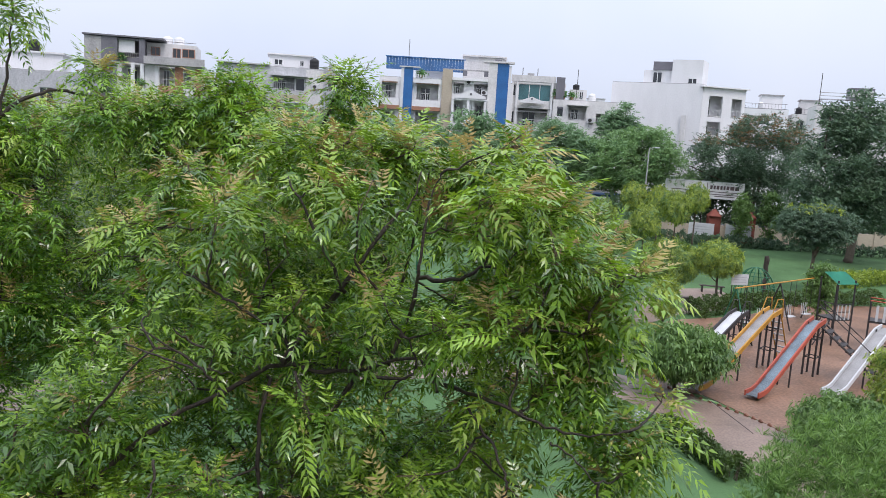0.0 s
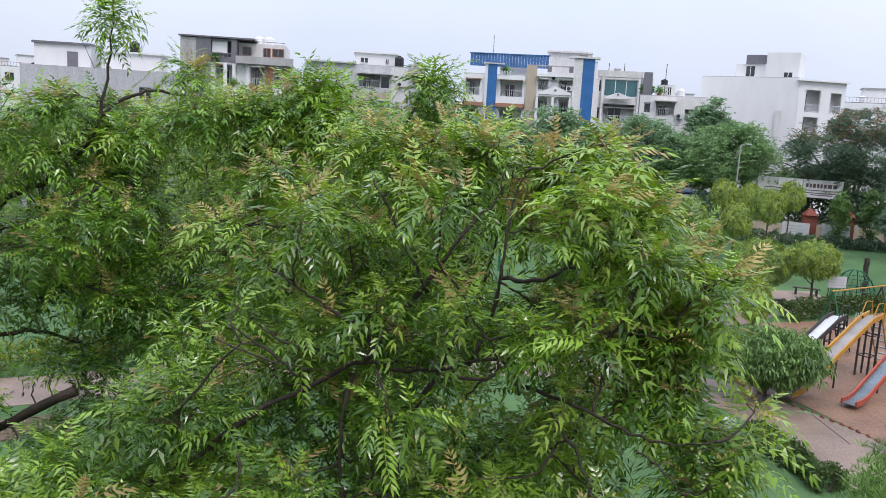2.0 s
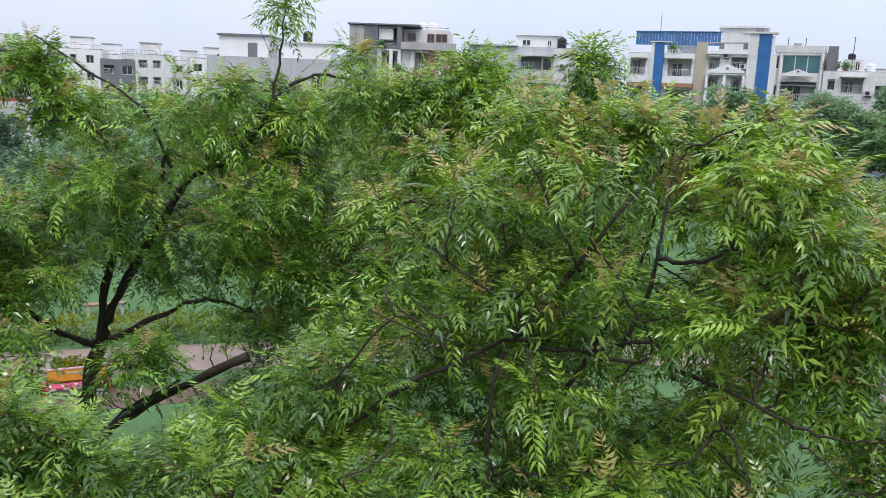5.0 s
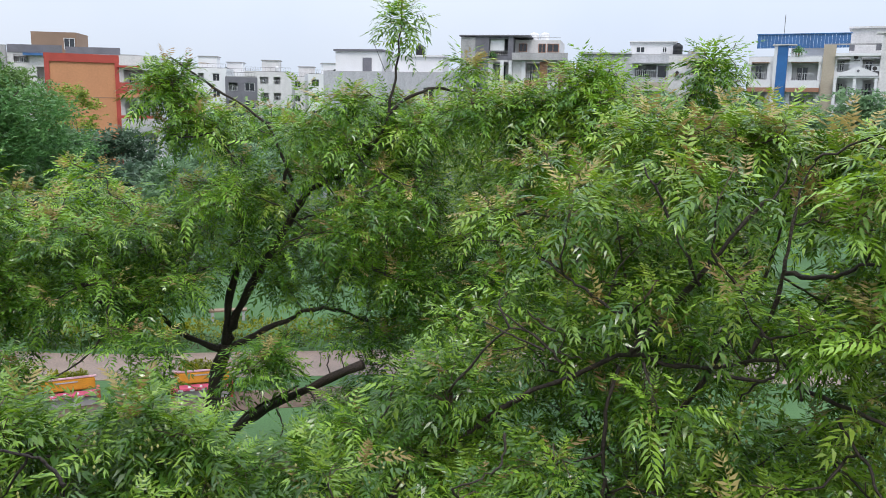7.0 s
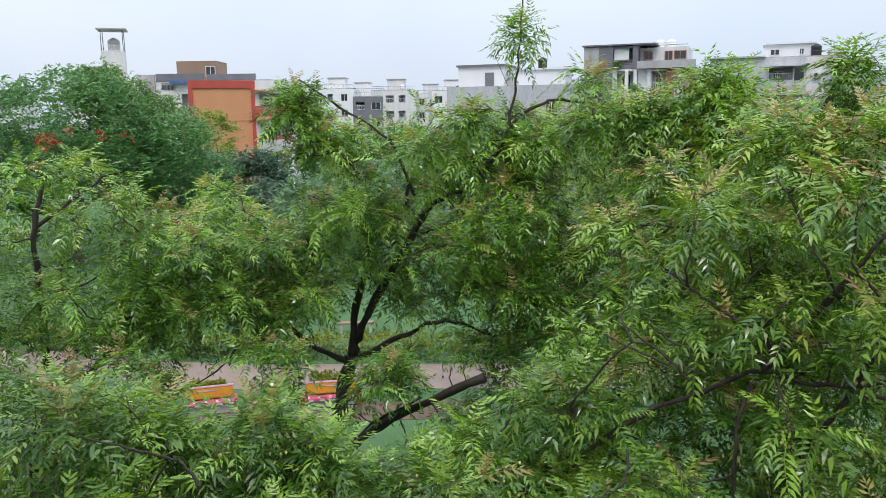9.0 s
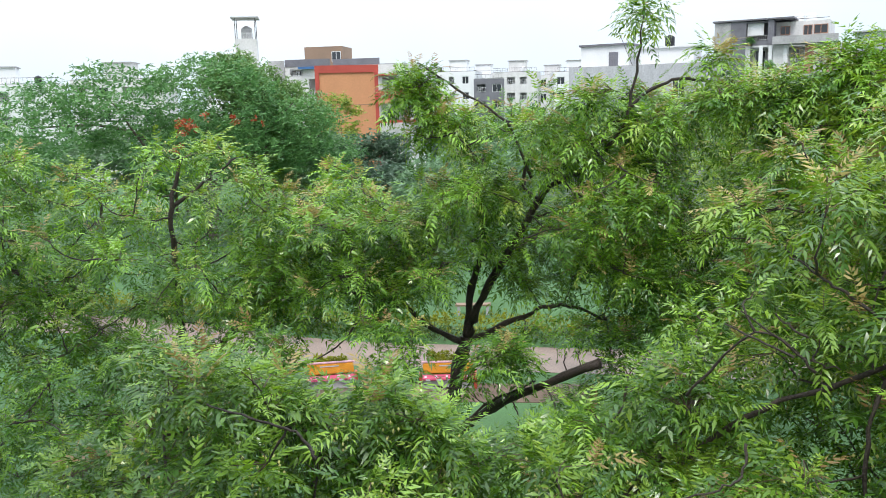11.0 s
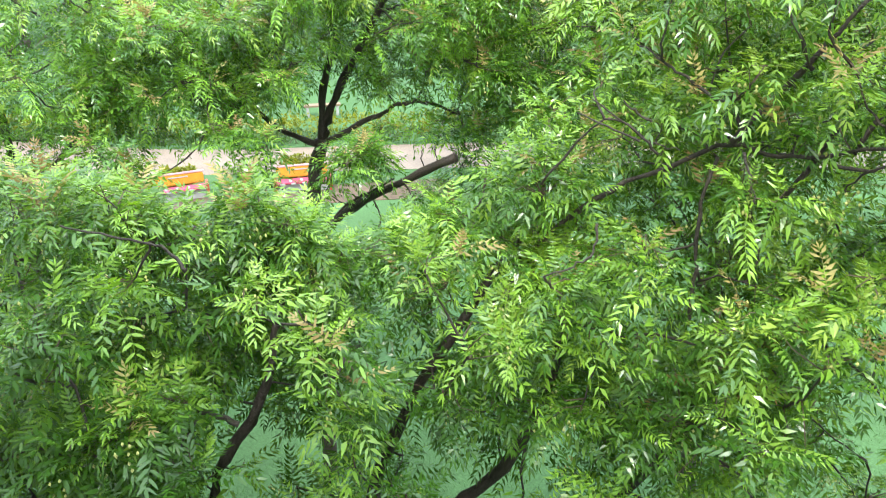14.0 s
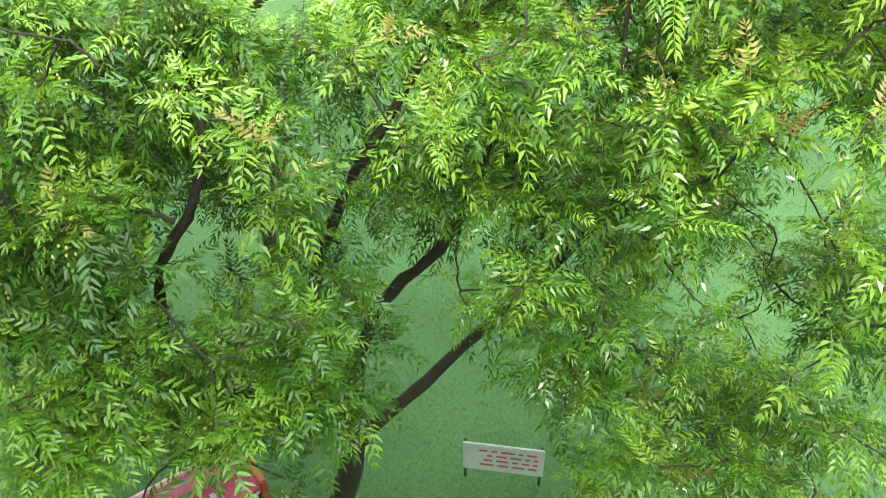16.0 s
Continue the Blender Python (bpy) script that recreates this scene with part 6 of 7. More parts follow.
# the houses to the left of the slate house
h, w = house("garage_house", "low grey house with a white upper room", (-59.0, 87.6), (-41.8, 92.0), 10, 13.3, GREYWALL, [(13.0, 9.5, 14.5, 11.5, "w", 1)])
part("upper_room", slab(0.6, 3, 13.36, 6.9, 8, 16.0), WHITE, h)
part("upper_room_slab", slab(0.4, 2.7, 16.0, 7.1, 8.2, 16.25), SLATE, h)
part("door", slab(4.3, 2.9, 13.4, 5.5, 2.996, 15.2), SLATE, h)
part("upper_room", slab(8.2, 3.5, 13.36, 14.8, 8, 15.4), WHITE, h)
part("upper_room_slab", slab(8.0, 3.2, 15.4, 15.0, 8.2, 15.6), WHITE, h)
water_tank(h, 11.6, 4.5, 15.6, 0.6, 1.4)
part("mast", rod([(7.4, 3, 13.3), (5.6, 3, 17.5)], 0.04, 5), IRON, h)
for k, (a, b, y, top, m) in enumerate([(-118, -110, 124, 15.6, WHITE), (-108, -100, 132, 15.2, OFFWHITE), (-98, -92, 140, 15.0, WHITE), (-130, -120, 116, 15.4, OFFWHITE), (-90, -82, 148, 15.4, WHITE), (-80, -70, 146, 14.6, WHITE), (-68, -58, 150, 15.0, OFFWHITE), (-140, -131, 138, 15.2, OFFWHITE), (-127, -119, 146, 15.6, WHITE), (-113, -105, 155, 15.0, OFFWHITE), (-101, -93, 160, 15.8, WHITE), (-88, -80, 168, 15.2, OFFWHITE), (-76, -67, 172, 15.6, WHITE), (-58, -49, 174, 15.4, WHITE)]):
    plain_house("distant pale town house with railed roof", (a, y), (b, y + 5), 10, top, m, 40 + k)
h, w = plain_house("slate-blue rendered town house", (-101, 118), (-96.5, 121.5), 8, 13.6, SLATE, 50, False)

# the orange house
h, w = house("orange_house", "orange plastered house with red trim", (-70.4, 56.0), (-66.1, 61.0), 9, 13.4, ORANGE_WALL)
part("red_band", slab(-0.15, -0.15, 12.9, w + 0.15, -0.004, 13.7), RED_TRIM, h)
part("red_corner", slab(-0.15, -0.15, 0, 0.3, -0.004, 12.9), RED_TRIM, h)
part("red_corner", slab(w - 0.3, -0.15, 0, w + 0.1, -0.004, 12.9), RED_TRIM, h)
part("seam", slab(0.3, -0.02, 9.4, w - 0.3, -0.004, 9.46), BROWN_WALL, h)
h, w = house("balcony_house", "cream house with a red balcony beside the orange one", (-66.0, 61.1), (-63.4, 63.9), 8, 12.6, OFFWHITE, [(0.4, 10.6, 3.4, 12.3, "l", 3)])
part("red_balcony", slab(-0.1, -0.9, 9.9, 3.9, -0.7, 11.0), RED_TRIM, h)
part("balcony_slab", slab(-0.1, -0.9, 9.5, 3.9, 0, 9.9), ORANGE_WALL, h)
part("awning", slab(-0.2, -0.6, 12.5, 2.0, 0.2, 12.7), RED_TRIM, h)
part("pink_rail", slab(-0.4, -1.0, 7.4, 3.9, -0.8, 7.7), RED_TRIM, h)
# the roofs round it
h, w = house("brown_house", "house with a brown rendered roof room", (-92, 66.5), (-77, 76.5), 12, 14.6, OFFWHITE, [(1.8, 13.4, 3.7, 14.5, "l", 0), (1.4, 11.0, 2.6, 12.6, "w", 2), (4.4, 10.6, 7.0, 13.0, "l", 2)])
part("brown_room", slab(3.0, 3, 14.66, 8.4, 8, 17.4), BROWN_WALL, h)
window(h, 6.9, 15.3, 8.2, 16.7, y=2.88)
part("dark_cladding", slab(1.2, -0.1, 14.66, 7.5, 0.1, 15.6), SLATE, h)
part("slate_wall", slab(7.6, 1, 14.66, 14.0, 1.3, 15.55), SLATE, h)
part("stained_wall", slab(-1.2, -0.3, 0, 1.1, -0.004, 15.5), CONCRETE, h)
part("blue_sheet_roof", slab(3.2, -0.8, 14.3, 5.6, -0.1, 14.6), BLUE_SHEET, h)
h, w = house("tower_house", "white house with a water tank tower", (-95.5, 57.5), (-90, 64.5), 9, 14.6, WHITE, [(5.0, 12.0, 7.0, 14.0, "l", 2)])
part("tower", slab(4.0, 2, 14.66, 6.8, 5, 18.4), OFFWHITE, h)
railing(h, 4.0, 6.8, 18.4, 2, 0.8)
water_tank(h, 5.5, 3.5, 18.4, 0.75, 1.8, CONCRETE)
for x, y in ((4.1, 2.1), (6.7, 2.1), (4.1, 4.9), (6.7, 4.9)):
    part("canopy_post", rod([(x, y, 18.4), (x, y, 21.1)], 0.05, 5), IRON, h)
part("canopy", slab(3.6, 1.6, 21.1, 7.2, 5.4, 21.25), CONCRETE, h)
plain_house("low white house behind the flame tree", (-112, 47), (-104, 56), 9, 13.6, OFFWHITE, 61)
plain_house("low white house behind the flame tree", (-118, 36), (-113, 46), 9, 13.2, WHITE, 62)
# low wall and shed by the street
tagged(part("garden_wall", wall_with_holes(bmesh.new(), -75, -30, 0, 1.6, [], 66.0, 66.2), GREYWALL, None), "low grey garden wall along the street", "wall", kind="structure")
s = thing("shed", "small shed with a blue sheet roof and pale walls", "shed", pose(-50.5, 66, 0, 0, 0, 35))
part("wall", wall_with_holes(bmesh.new(), 0, 6, 0, 3.4, [(3.2, 0, 4.6, 2.6)], 0, 0.2), OFFWHITE, s)
part("side_wall", slab(0, 0.2, 0, 0.2, 4, 3.4), OFFWHITE, s)
part("side_wall", slab(5.8, 0.2, 0, 6.0, 4, 3.4), TERRACOTTA, s)
part("back_wall", slab(0.2, 3.8, 0, 5.8, 4, 3.4), OFFWHITE, s)
part("roof", slab(-0.4, -0.8, 3.4, 6.4, 4.4, 3.6), BLUE_SHEET, s)


# ---- park boundary ----
bm = wall_with_holes(bmesh.new(), 10, 62, 0, 1.5, [(12.2, 0, 15.8, 1.5)], 81.0, 81.25)
for k in range(18):
    box(bm, 10 + k * 3.05, 80.9, 0, 10.35 + k * 3.05, 81.0, 1.75)
tagged(part("park_wall", bm, BEIGE, None), "low beige park boundary wall with piers", "wall", kind="structure")

sign = thing("park_sign", "long white park signboard with dark lettering on posts", "signboard", pose(22.3, 82.2, 0, 0, 0, -17.2))
part("board", slab(0, 0, 4.25, 7.5, 0.12, 5.85), OFFWHITE, sign)
for x in (0.4, 3.7, 7.0):
    part("post", rod([(x, 0.2, 0), (x, 0.2, 4.9)], 0.06, 6), IRON, sign)
part("frame", wall_with_holes(bmesh.new(), -0.06, 7.56, 4.19, 5.91, [(0.02, 4.27, 7.48, 5.83)], -0.03, 0.13), WHITE_PAINT, sign)
rng = random.Random(4)
x = 4.3
while x < 7.1:
    ww = rng.uniform(0.18, 0.4)
    part("letter_bar", slab(x, -0.02, 5.15, x + ww, -0.004, 5.52), INK, sign)
    x += ww + 0.09
for z, x0, x1 in ((4.85, 4.3, 7.2), (4.6, 4.3, 7.0), (4.42, 4.8, 6.7), (4.9, 0.6, 3.3), (4.6, 0.9, 3.2)):
    part("text_bar", slab(x0, -0.02, z, x1, -0.004, z + 0.07), INK, sign)
part("divider", slab(4.0, -0.02, 4.3, 4.06, -0.004, 5.8), INK, sign)

kiosk = thing("gate_pier", "red painted gate pier with a pointed cap", "gate pier", pose(26.6, 79.4, 0))
part("shaft", bevelled(-0.6, -0.4, 0, 0.6, 0.4, 2.6), PIER_RED, kiosk)
bm = bmesh.new()
bmesh.ops.create_cone(bm, cap_ends=True, segments=4, radius1=0.85, radius2=0.1, depth=0.7, matrix=pose(0, 0, 2.95, 0, 0, 45))
part("cap", bm, PIER_RED, kiosk)
copy_thing(kiosk, pose(30.2, 79.8, 0))
ban = thing("banner_board", "low white banner board with faint text lines", "banner", pose(24.0, 78.8, 0, 0, 0, -17))
part("panel", slab(0, 0, 0.7, 2.4, 0.08, 1.9), WHITE_PAINT, ban)
for x in (0.2, 2.2):
    part("leg", rod([(x, 0.1, 0), (x, 0.1, 1.8)], 0.04, 5), IRON, ban)
for z in (1.5, 1.25, 1.0):
    part("text_bar", slab(0.3, -0.012, z, 2.1, -0.004, z + 0.08), GREYWALL, ban)
copy_thing(ban, pose(27.6, 78.6, 0, 0, 0, -17))
stall = thing("street_stall", "dark blue street stall with a flat awning", "stall", pose(15.5, 88.0, 0, 0, 0, -8))
part("counter", bevelled(0, 0, 0, 6.5, 2.2, 2.6, 0.05), BLUE_PANEL, stall)
part("awning", slab(-0.3, -0.9, 3.3, 6.8, 2.4, 3.5), BLUE_SHEET, stall)
for x in (0.1, 6.4):
    part("post", rod([(x, -0.7, 0), (x, -0.7, 3.3)], 0.05, 6), IRON, stall)
for x0 in (0.6, 3.6):
    part("shutter", slab(x0, -0.06, 1.0, x0 + 2.3, -0.004, 2.3), GREYWALL, stall)


def car(label, m, paint):
    c = thing("car", label, "car", m)
    bm = bmesh.new()
    prof = [(0, 0.35), (0, 0.75), (0.15, 0.85), (1.05, 0.98), (1.75, 1.45), (3.1, 1.48), (3.8, 1.0), (4.1, 0.9), (4.15, 0.4)]
    for side in (-0.82, 0.82):
        for px, pz in prof:
            bm.verts.new((px, side * (0.86 if pz > 1.2 else 1), pz))
    bm.verts.ensure_lookup_table()
    n = len(prof)
    for i in range(n):
        bm.faces.new((bm.verts[i], bm.verts[(i + 1) % n], bm.verts[n + (i + 1) % n], bm.verts[n + i]))
    bm.faces.new([bm.verts[i] for i in range(n)])
    bm.faces.new([bm.verts[n + i] for i in range(n)][::-1])
    bmesh.ops.recalc_face_normals(bm, faces=bm.faces[:])
    part("body", bm, paint, c)
    part("side_glass", slab(1.5, -0.83, 1.0, 3.3, -0.76, 1.36), GLASS, c)
    for x in (0.75, 3.35):
        for y in (-0.8, 0.8):
            wh = part("wheel", rod([(x, y - 0.1, 0.32), (x, y + 0.1, 0.32)], 0.32, 14), BLACK_TANK, c)
            part("rim", rod([(x, y - 0.11, 0.32), (x, y + 0.11, 0.32)], 0.18, 10), STEEL, wh)
    return c


car("small red parked car beyond the clipped trees", pose(10.8, 73.5, 0, 0, 0, 8), RED_PAINT)

pole = thing("lamp_post", "slim grey park lamp post", "lamp post", pose(19.1, 77.7, 0))
part("shaft", rod([(0, 0, 0), (0, 0, 4), (0.02, 0, 8.9)], [0.09, 0.07, 0.045], 8), CONCRETE, pole)
part("base", bevelled(-0.2, -0.2, 0, 0.2, 0.2, 0.35), CONCRETE, pole)
part("bracket", rod([(0, 0, 8.7), (0.3, 0, 8.95), (0.7, 0, 8.98)], 0.03, 6), CONCRETE, pole)
part("lantern", bevelled(0.55, -0.12, 8.9, 1.0, 0.12, 9.02, 0.03), WHITE_PAINT, pole)
for x, y in ((31.0, 50.0), (14.4, 77.0)):
    p2 = thing("lamp_post", "short park lamp post with a globe", "lamp post", pose(x, y, 0))
    part("shaft", rod([(0, 0, 0), (0, 0, 3.2)], [0.06, 0.045], 8), CONCRETE, p2)
    bm = bmesh.new()
    bmesh.ops.create_uvsphere(bm, u_segments=14, v_segments=8, radius=0.2, matrix=Matrix.Translation((0, 0, 3.4)))
    part("globe", bm, WHITE_PAINT, p2, smooth=True)


# ---- playground ----
def slide(label, foot, top, height, width, rim, bed, runout=0.9, frame_mat=IRON, ladder=True):
    """A slide whose chute drops from top to foot (plan); local x runs from the top down the chute."""
    foot, top = Vector((*foot, 0)), Vector((*top, 0))
    run = foot - top
    n = run.length
    s = thing("slide", label, "slide", Matrix.Translation(top) @ Matrix.Rotation(math.atan2(run.y, run.x), 4, "Z"), group="playground slides")
    prof = []
    for k in range(17):
        t = k / 16
        x = t * (n - runout)
        z = height + (0.28 - height) * t
        prof.append((x, z))
    prof[0] = (-0.5, height)
    prof += [(n - runout * 0.55, 0.20), (n, 0.19)]
    hw = width / 2

    def strip(y0, y1, up0, up1):
        bm = bmesh.new()
        rows = [[bm.verts.new((x, y, z + u)) for y, u in ((y0, up0), (y1, up0), (y1, up1), (y0, up1))] for x, z in prof]
        for a, b in zip(rows, rows[1:]):
            for i in range(4):
                bm.faces.new((a[i], a[(i + 1) % 4], b[(i + 1) % 4], b[i]))
        bm.faces.new(rows[0])
        bm.faces.new(rows[-1][::-1])
        bmesh.ops.recalc_face_normals(bm, faces=bm.faces[:])
        return bm

    part("chute", strip(-hw, hw, -0.03, 0.0), bed, s)
    for y0, y1 in ((-hw - 0.06, -hw), (hw, hw + 0.06)):
        part("side_rail", strip(y0, y1, -0.05, 0.16), rim, s)
    for k in range(1, 5):
        x, z = prof[k * 3]
        part("joint", slab(x, -hw - 0.07, z - 0.09, x + 0.05, hw + 0.07, z - 0.035), rim, s)
    for x in (-0.45, 0.1):
        for y in (-hw, hw):
            part("leg", rod([(x, y, 0), (x, y, height)], 0.045, 6), frame_mat, s)
    xm, zm = prof[9]
    for y in (-hw, hw):
        part("leg", rod([(xm, y, 0), (xm, y, zm - 0.04)], 0.035, 6), frame_mat, s)
    for z in (height * 0.35, height * 0.7):
        for a, b in (((-0.45, -hw, z), (-0.45, hw, z)), ((0.1, -hw, z), (0.1, hw, z)), ((-0.45, -hw, z), (0.1, -hw, z)), ((-0.45, hw, z), (0.1, hw, z))):
            part("brace", rod([a, b], 0.025, 5), frame_mat, s)
    if ladder:
        lx = -0.5 - height * 0.55
        for y in (-hw, hw):
            part("ladder_rail", rod([(lx, y, 0), (-0.5, y, height)], 0.03, 6), rim, s)
            part("hand_rail", rod([(-0.75, y, height - 0.3), (-0.6, y, height + 0.55), (-0.1, y, height + 0.6), (0.25, y, height + 0.05)], 0.022, 6), rim, s)
        for k in range(8):
            t = (k + 0.7) / 8.5
            part("rung", bevelled(lx + (-0.5 - lx) * t - 0.09, -hw, height * t - 0.02, lx + (-0.5 - lx) * t + 0.09, hw, height * t + 0.02, 0.008), STEEL if rim is YELLOW_PAINT else frame_mat, s)
    return s


slide("long red-railed slide with a rubbed metal bed", (12.0, 29.4), (15.9, 33.3), 2.35, 0.46, RED_PAINT, RUBBED, ladder=False)
slide("long yellow-railed slide with a bright metal bed", (9.9, 29.9), (14.2, 33.9), 2.55, 0.5, YELLOW_PAINT, STEEL)
slide("small slide with a bright metal bed and dark rails", (10.6, 33.4), (14.0, 37.0), 1.75, 0.55, IRON, WHITE_PAINT)
slide("straight slide with pale rails and a worn metal bed", (15.3, 30.2), (18.8, 33.2), 2.2, 0.52, WHITE_PAINT, STEEL, ladder=False)

steps = thing("step_frame", "dark iron steps climbing to the red slide", "steps", pose(16.3, 33.7, 0, 0, 0, -35))
for y in (-0.4, 0.4):
    part("stringer", rod([(0, y, 2.3), (2.9, y, 0.0)], 0.045, 6), IRON, steps)
    part("hand_rail", rod([(0, y, 3.1), (2.9, y, 0.85), (2.9, y, 0)], 0.025, 6), IRON, steps)
for k in range(10):
    t = (k + 0.5) / 10
    part("tread", slab(2.9 * t - 0.13, -0.4, 2.3 * (1 - t) - 0.02, 2.9 * t + 0.13, 0.4, 2.3 * (1 - t) + 0.02), IRON, steps)

swing = thing("swing_frame", "long swing frame with a yellow top beam", "swing", pose(14.8, 39.8, 0, 0, 0, math.degrees(math.atan2(4.7, 6.5))))
part("beam", rod([(0, 0, 2.45), (8.0, 0, 2.55)], 0.035, 8), YELLOW_PAINT, swing)
for x in (0.1, 4.0, 7.9):
    for y in (-0.85, 0.85):
        part("leg", rod([(x, y, 0), (x, 0, 2.45)], 0.04, 6), GREEN_PAINT if x < 4 else IRON, swing)
for x in (1.0, 2.4, 5.0, 6.6):
    seat = part("swing_seat", bevelled(x, -0.16, 0.5, x + 0.6, 0.16, 0.55, 0.01), WHITE_PAINT, swing)
    for dx in (0.02, 0.2, 0.38, 0.56):
        part("seat_bar", rod([(x + dx, 0.15, 0.55), (x + dx, 0.17, 1.15)], 0.02, 5), WHITE_PAINT, seat)
    for dx in (0.03, 0.57):
        part("chain", rod([(x + dx, 0, 0.55), (x + dx, 0, 2.45)], 0.012, 4), IRON, seat)

tower = thing("play_tower", "play tower with a sloping green sheet roof and white bars", "play tower", pose(19.5, 38.9, 0, 0, 0, 20))
for x in (0, 1.1):
    for y in (0, 1.1):
        part("post", rod([(x, y, 0), (x, y, 3.3)], 0.045, 6), IRON, tower)
bm = bmesh.new()
v = [bm.verts.new(p) for p in ((-0.12, -0.1, 3.12), (1.22, -0.1, 3.12), (1.22, 0.85, 3.6), (-0.12, 0.85, 3.6))]
bm.faces.new(v)
bmesh.ops.solidify(bm, geom=bm.faces[:], thickness=0.05)
part("roof", bm, GREEN_ROOF, tower)
part("platform", slab(0, 0, 1.25, 1.1, 1.1, 1.33), IRON, tower)
for z in (1.7, 2.1):
    part("rail", rod([(0, 0, z), (1.1, 0, z)], 0.025, 6), IRON, tower)
    part("rail", rod([(0, 0, z), (0, 1.1, z)], 0.025, 6), IRON, tower)
for k in range(4):
    part("baluster", rod([(0.15 + k * 0.25, -0.02, 1.3), (0.15 + k * 0.25, -0.02, 2.05)], 0.03, 5), WHITE_PAINT, tower)
part("ladder_side", rod([(-1.0, 0.2, 0), (0, 0.2, 1.3)], 0.03, 5), IRON, tower)
part("ladder_side", rod([(-1.0, 0.8, 0), (0, 0.8, 1.3)], 0.03, 5), IRON, tower)
for k in range(4):
    part("rung", rod([(-0.8 + 0.2 * k, 0.2, 0.26 * (k + 1)), (-0.8 + 0.2 * k, 0.8, 0.26 * (k + 1))], 0.022, 5), IRON, tower)
bridge = thing("play_bridge", "railed play bridge with white bars and a red panel", "play bridge", pose(20.9, 38.4, 0, 0, 0, -28))
part("deck", slab(0, 0, 1.4, 4.5, 1.0, 1.5), IRON, bridge)
part("top_rail", rod([(0, 0, 2.5), (4.5, 0, 2.4)], 0.035, 6), RED_PAINT, bridge)
part("top_rail", rod([(0, 1, 2.5), (4.5, 1, 2.4)], 0.035, 6), RED_PAINT, bridge)
for x in (0.05, 2.2, 4.4):
    for y in (0.02, 0.98):
        part("post", rod([(x, y, 0), (x, y, 2.45)], 0.04, 6), IRON, bridge)
for k in range(5):
    part("white_bar", bevelled(0.3 + k * 0.32, -0.05, 1.5, 0.42 + k * 0.32, -0.01, 2.3, 0.01), WHITE_PAINT, bridge)
part("red_panel", bevelled(2.5, -0.06, 1.45, 3.9, -0.02, 2.25, 0.015), RED_PAINT, bridge)

dome = thing("climbing_dome", "green tubular climbing frame", "climbing frame", pose(20.0, 50.5, 0))
for k in range(6):
    a = k * math.pi / 6
    part("hoop", rod([(1.3 * math.cos(a) * math.cos(b), 1.3 * math.sin(a) * math.cos(b), 2.0 * math.sin(b)) for b in np.linspace(0, math.pi, 13)], 0.03, 5), GREEN_PAINT, dome)
for z, r in ((0.8, 1.19), (1.5, 0.86)):
    part("ring", rod([(r * math.cos(b), r * math.sin(b), z) for b in np.linspace(0, 2 * math.pi, 17)], 0.025, 5), GREEN_PAINT, dome)
stump = thing("tree_stump", "dark ivy-clad tree stump by the swings", "stump", pose(21.0, 51.6, 0))
part("stem", rod(bent([(0, 0, 0), (0.05, 0, 1.2), (0, 0.05, 2.6)], 4, 0.04, np.random.default_rng(3)), [0.19, 0.17, 0.17, 0.16, 0.17, 0.15, 0.16, 0.17, 0.14], 9), BARK, stump)
note = thing("notice_board", "small white notice board with faint text on posts", "notice board", pose(16.9, 46.2, 0, 0, 0, 8))
part("panel", bevelled(0, 0, 1.5, 1.05, 0.05, 2.15, 0.01), WHITE_PAINT, note)
for x in (0.1, 0.95):
    part("leg", rod([(x, 0.07, 0), (x, 0.07, 2.0)], 0.03, 6), IRON, note)
for z in (1.95, 1.8, 1.65):
    part("text_bar", slab(0.12, -0.012, z, 0.9, -0.004, z + 0.05), GREYWALL, note)
for x, y, a in ((14.2, 46.8, 20), (17.6, 51.5, -12)):
    b = thing("park_bench", "dark backless bench on the paving", "bench", pose(x, y, 0, 0, 0, a), group="dark benches")
    for k in range(3):
        part("slat", bevelled(-0.8, -0.2 + k * 0.14, 0.42, 0.8, -0.08 + k * 0.14, 0.46, 0.008), BARK, b)
    for xx in (-0.6, 0.6):
        part("leg", slab(xx - 0.05, -0.2, 0, xx + 0.05, 0.22, 0.42), IRON, b)

edging = thing("brick_edging", "row of tilted edging bricks between path and playground", "edging", pose(9.1, 30.2, 0))
me = bpy.data.meshes.new("brick")
bm = bevelled(-0.08, -0.04, -0.05, 0.08, 0.04, 0.08, 0.01)
bm.to_mesh(me)
bm.free()
me.materials.append(BRICK)
line = bent([(9.1, 30.2, 0), (10.0, 29.1, 0), (10.9, 27.8, 0), (11.6, 26.6, 0), (12.1, 25.0, 0), (12.6, 23.0, 0)], 8, 0, np.random.default_rng(1))
rb = random.Random(7)
for a, b in list(zip(line, line[1:]))[::2]:
    ob = new("brick", me)
    ob.parent = edging
    d = b - a
    ob.matrix_basis = pose(a[0] - 9.1 + rb.uniform(-.03, .03), a[1] - 30.2, 0.02, 0, rb.uniform(20, 34), math.degrees(math.atan2(d[1], d[0])) + rb.uniform(-8, 8))
# plain block standing in for an unidentified small white object
pale_block = thing("marker_stone", "small white block beside the hedge", "stone", pose(7.0, 26.3, 0, 0, 0, 30))
part("block", bevelled(-0.3, -0.16, 0, 0.3, 0.16, 0.32, 0.03), WHITE_PAINT, pale_block)
wire = thing("overhead_wire", "thin dark cable sagging over the path", "cable", pose(8.3, 29.6, 1.2))
part("cable", rod([(0, 0, 0), (1.2, -2.0, -0.5), (2.4, -3.9, -1.15)], 0.012, 5), IRON, wire)

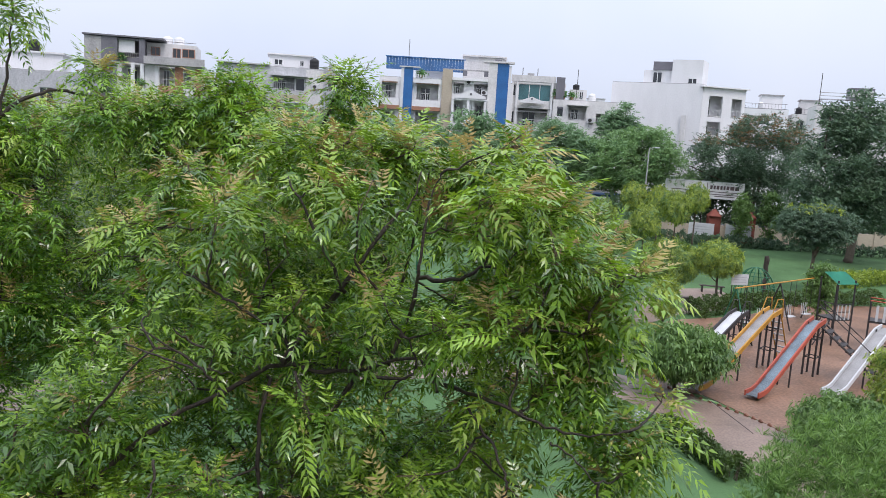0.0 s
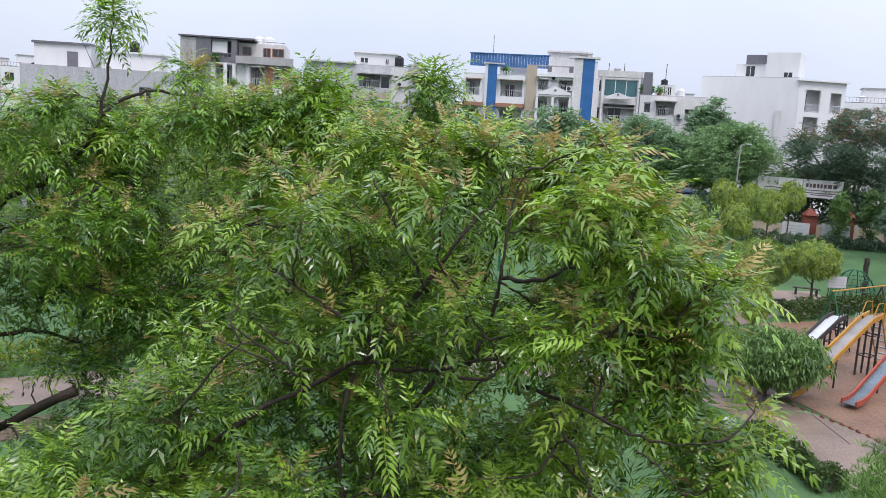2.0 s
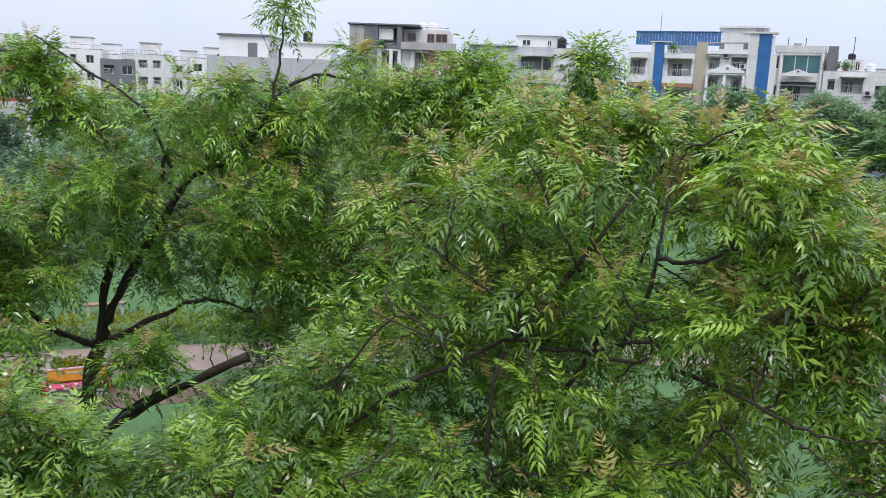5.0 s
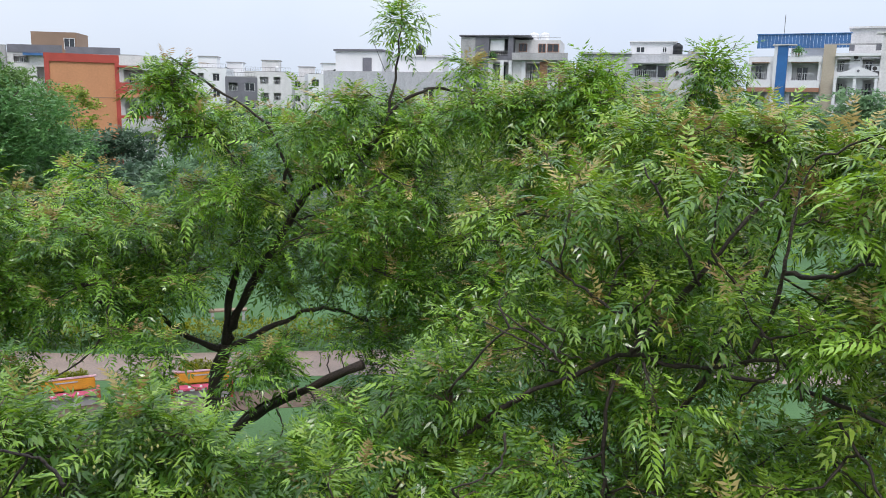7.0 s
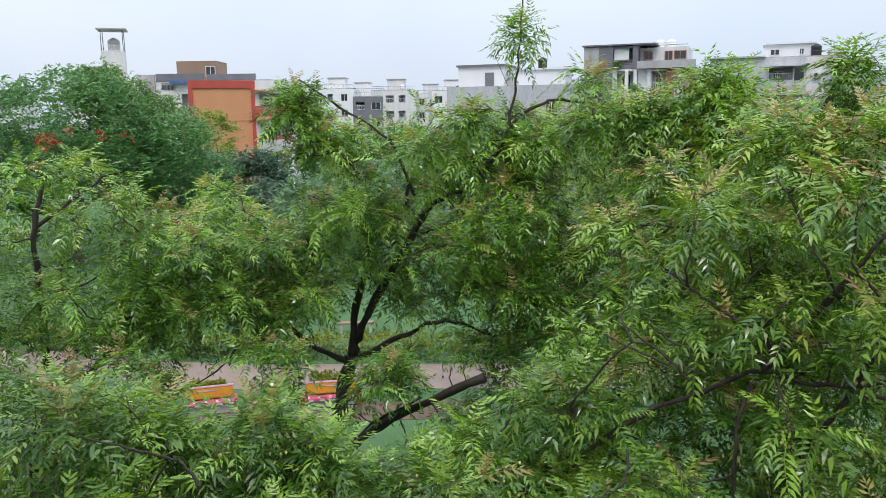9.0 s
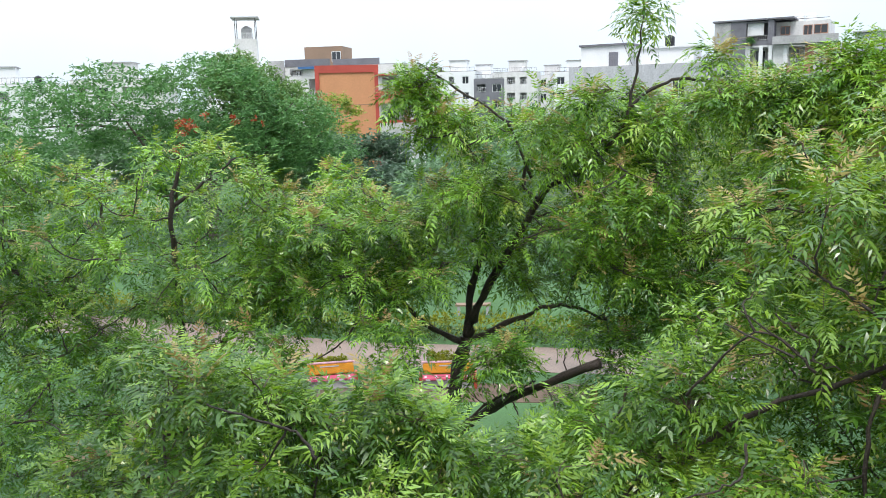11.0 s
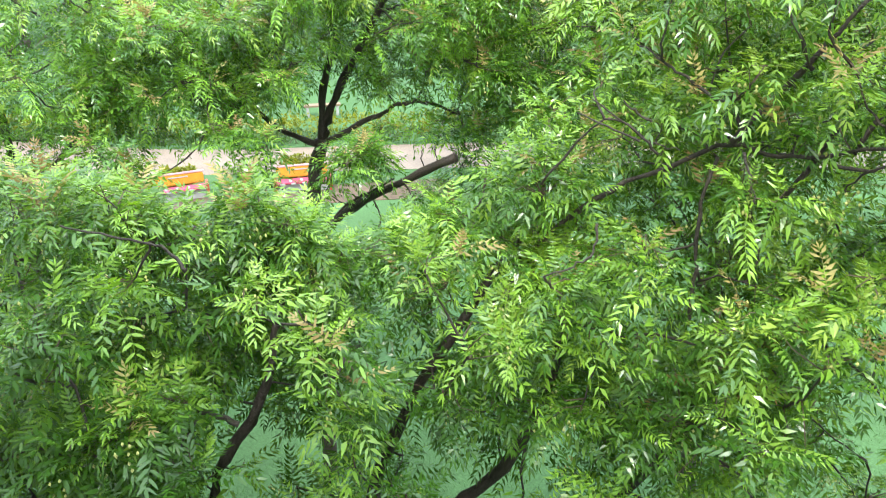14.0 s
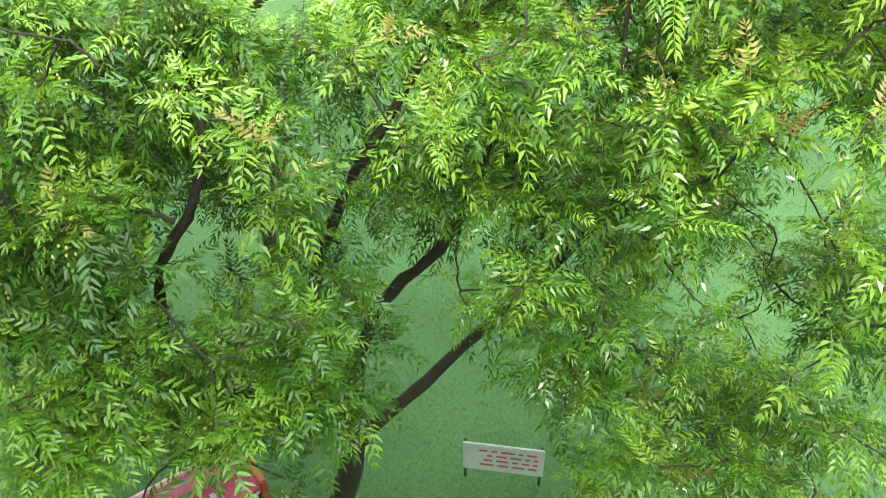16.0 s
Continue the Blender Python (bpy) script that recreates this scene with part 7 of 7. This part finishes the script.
# ---- things on the lawn ----
def painted_bench(m, label="concrete park bench with an orange back and pink seat", back=BENCH_ORANGE):
    """A moulded concrete bench with a painted back."""
    b = thing("painted_bench", label, "bench", m, group="painted benches")
    part("backrest", bevelled(-0.85, 0.26, 0.42, 0.85, 0.34, 0.78, 0.03), back, b)
    part("back_border", bevelled(-0.9, 0.27, 0.784, 0.9, 0.34, 0.85, 0.02), BENCH_PALE, b)
    part("text_bar", slab(-0.3, 0.245, 0.68, 0.35, 0.256, 0.72), GREYWALL, b)
    part("seat", bevelled(-0.9, -0.22, 0.33, 0.9, 0.25, 0.40, 0.03), BENCH_PINK, b)
    for k in range(5):
        part("white_streak", slab(-0.75 + k * 0.36, -0.225, 0.335, -0.6 + k * 0.36, -0.222, 0.395), WHITE_PAINT, b)
        part("white_streak", slab(-0.8 + k * 0.36, -0.1, 0.402, -0.72 + k * 0.36, 0.1, 0.405), WHITE_PAINT, b)
    for x in (-0.92, 0.92):
        part("arm", bevelled(x - 0.05, -0.2, 0.0, x + 0.05, 0.34, 0.5, 0.02), RED_PAINT, b)
    part("plinth", bevelled(-0.84, -0.12, 0.0, 0.84, 0.2, 0.32, 0.02), CONCRETE, b)
    return b


painted_bench(pose(-17.5, 18.9, 0, 0, 0, 43))
painted_bench(pose(-20.6, 16.3, 0, 0, 0, 51))
painted_bench(pose(-5.5, 3.5, 0, 0, 0, 62), "pink painted concrete bench under the neem tree", FADED_PINK)
bb = thing("park_bench", "plain brown bench on the far lawn", "bench", pose(-23.0, 26.6, 0, 0, 0, 40), group="dark benches")
part("seat", bevelled(-0.8, -0.2, 0.42, 0.8, 0.2, 0.5, 0.01), BROWN_WALL, bb)
for x in (-0.65, 0.65):
    part("leg", slab(x - 0.06, -0.18, 0, x + 0.06, 0.18, 0.42), CONCRETE, bb)
board = thing("lawn_sign", "small pinkish-white lawn sign with red writing", "sign", pose(-2.72, 5.72, 0, 0, 0, 18))
part("panel", bevelled(0, 0, 0.25, 1.08, 0.03, 0.82, 0.008), WHITE_PAINT, board)
for x in (0.03, 1.04):
    part("post", rod([(x, 0.05, 0), (x, 0.05, 0.84)], 0.018, 6), IRON, board)
rs = random.Random(9)
for z in (0.68, 0.58, 0.48, 0.38):
    x = rs.uniform(0.1, 0.35)
    while x < 0.95:
        ww = rs.uniform(0.06, 0.2)
        part("text_bar", slab(x, -0.006, z, min(x + ww, 1.0), -0.003, z + 0.035), INK_RED, board)
        x += ww + 0.05
bin_ = thing("litter_bin", "orange litter bin hung between two posts", "bin", pose(1.1, 46.9, 0))
bm = bmesh.new()
bmesh.ops.create_cone(bm, cap_ends=True, segments=16, radius1=0.22, radius2=0.28, depth=0.65, matrix=Matrix.Translation((0, 0, 0.75)))
part("bucket", bm, YELLOW_PAINT, bin_)
for x in (-0.36, 0.36):
    part("post", rod([(x, 0, 0), (x, 0, 1.15)], 0.03, 6), GREEN_PAINT, bin_)
post = thing("lawn_post", "dark green post on the lawn", "post", pose(-1.7, 52.0, 0))
part("shaft", rod([(0, 0, 0), (0, 0, 2.2)], 0.11, 8), GREEN_PAINT, post)
flag = thing("flag_pole", "leaning pole with a red-orange cloth strip", "flag", pose(3.0, 60.0, 0))
part("pole", rod([(0, 0, 0), (0.1, 0, 5.4)], 0.04, 6), WHITE_PAINT, flag)
bm = bmesh.new()
rows = [[bm.verts.new((0.1 + u * 0.45 + 0.05 * math.sin(k * 1.7 + u * 2), 0.06 * math.sin(k * 1.3 + u), 5.3 - k * 0.27)) for u in (0, 0.5, 1)] for k in range(8)]
for a, b in zip(rows, rows[1:]):
    for i in (0, 1):
        bm.faces.new((a[i], a[i + 1], b[i + 1], b[i]))
bmesh.ops.solidify(bm, geom=bm.faces[:], thickness=0.01)
part("cloth", bm, RED_PAINT, flag)

# grass blades on the near lawn
rg = np.random.default_rng(77)
n = 26000
gx, gy = rg.uniform(-9, 5, n), rg.uniform(3.5, 17, n)
hgt = rg.uniform(0.04, 0.10, n)
ang = rg.uniform(0, 6.28, n)
base = np.stack([gx, gy, np.zeros(n)], -1)
off = np.stack([np.cos(ang), np.sin(ang), 0 * ang], -1) * 0.006
tip = base + np.stack([rg.normal(0, 0.03, n), rg.normal(0, 0.03, n), hgt], -1)
ob = new("grass", raw_mesh("grass", np.stack([base - off, base + off, tip], 1).reshape(-1, 3), np.arange(n * 3).reshape(-1, 3), None, [BLADE]))
tagged(ob, "short wet blades of lawn grass", "grass", kind="stuff")
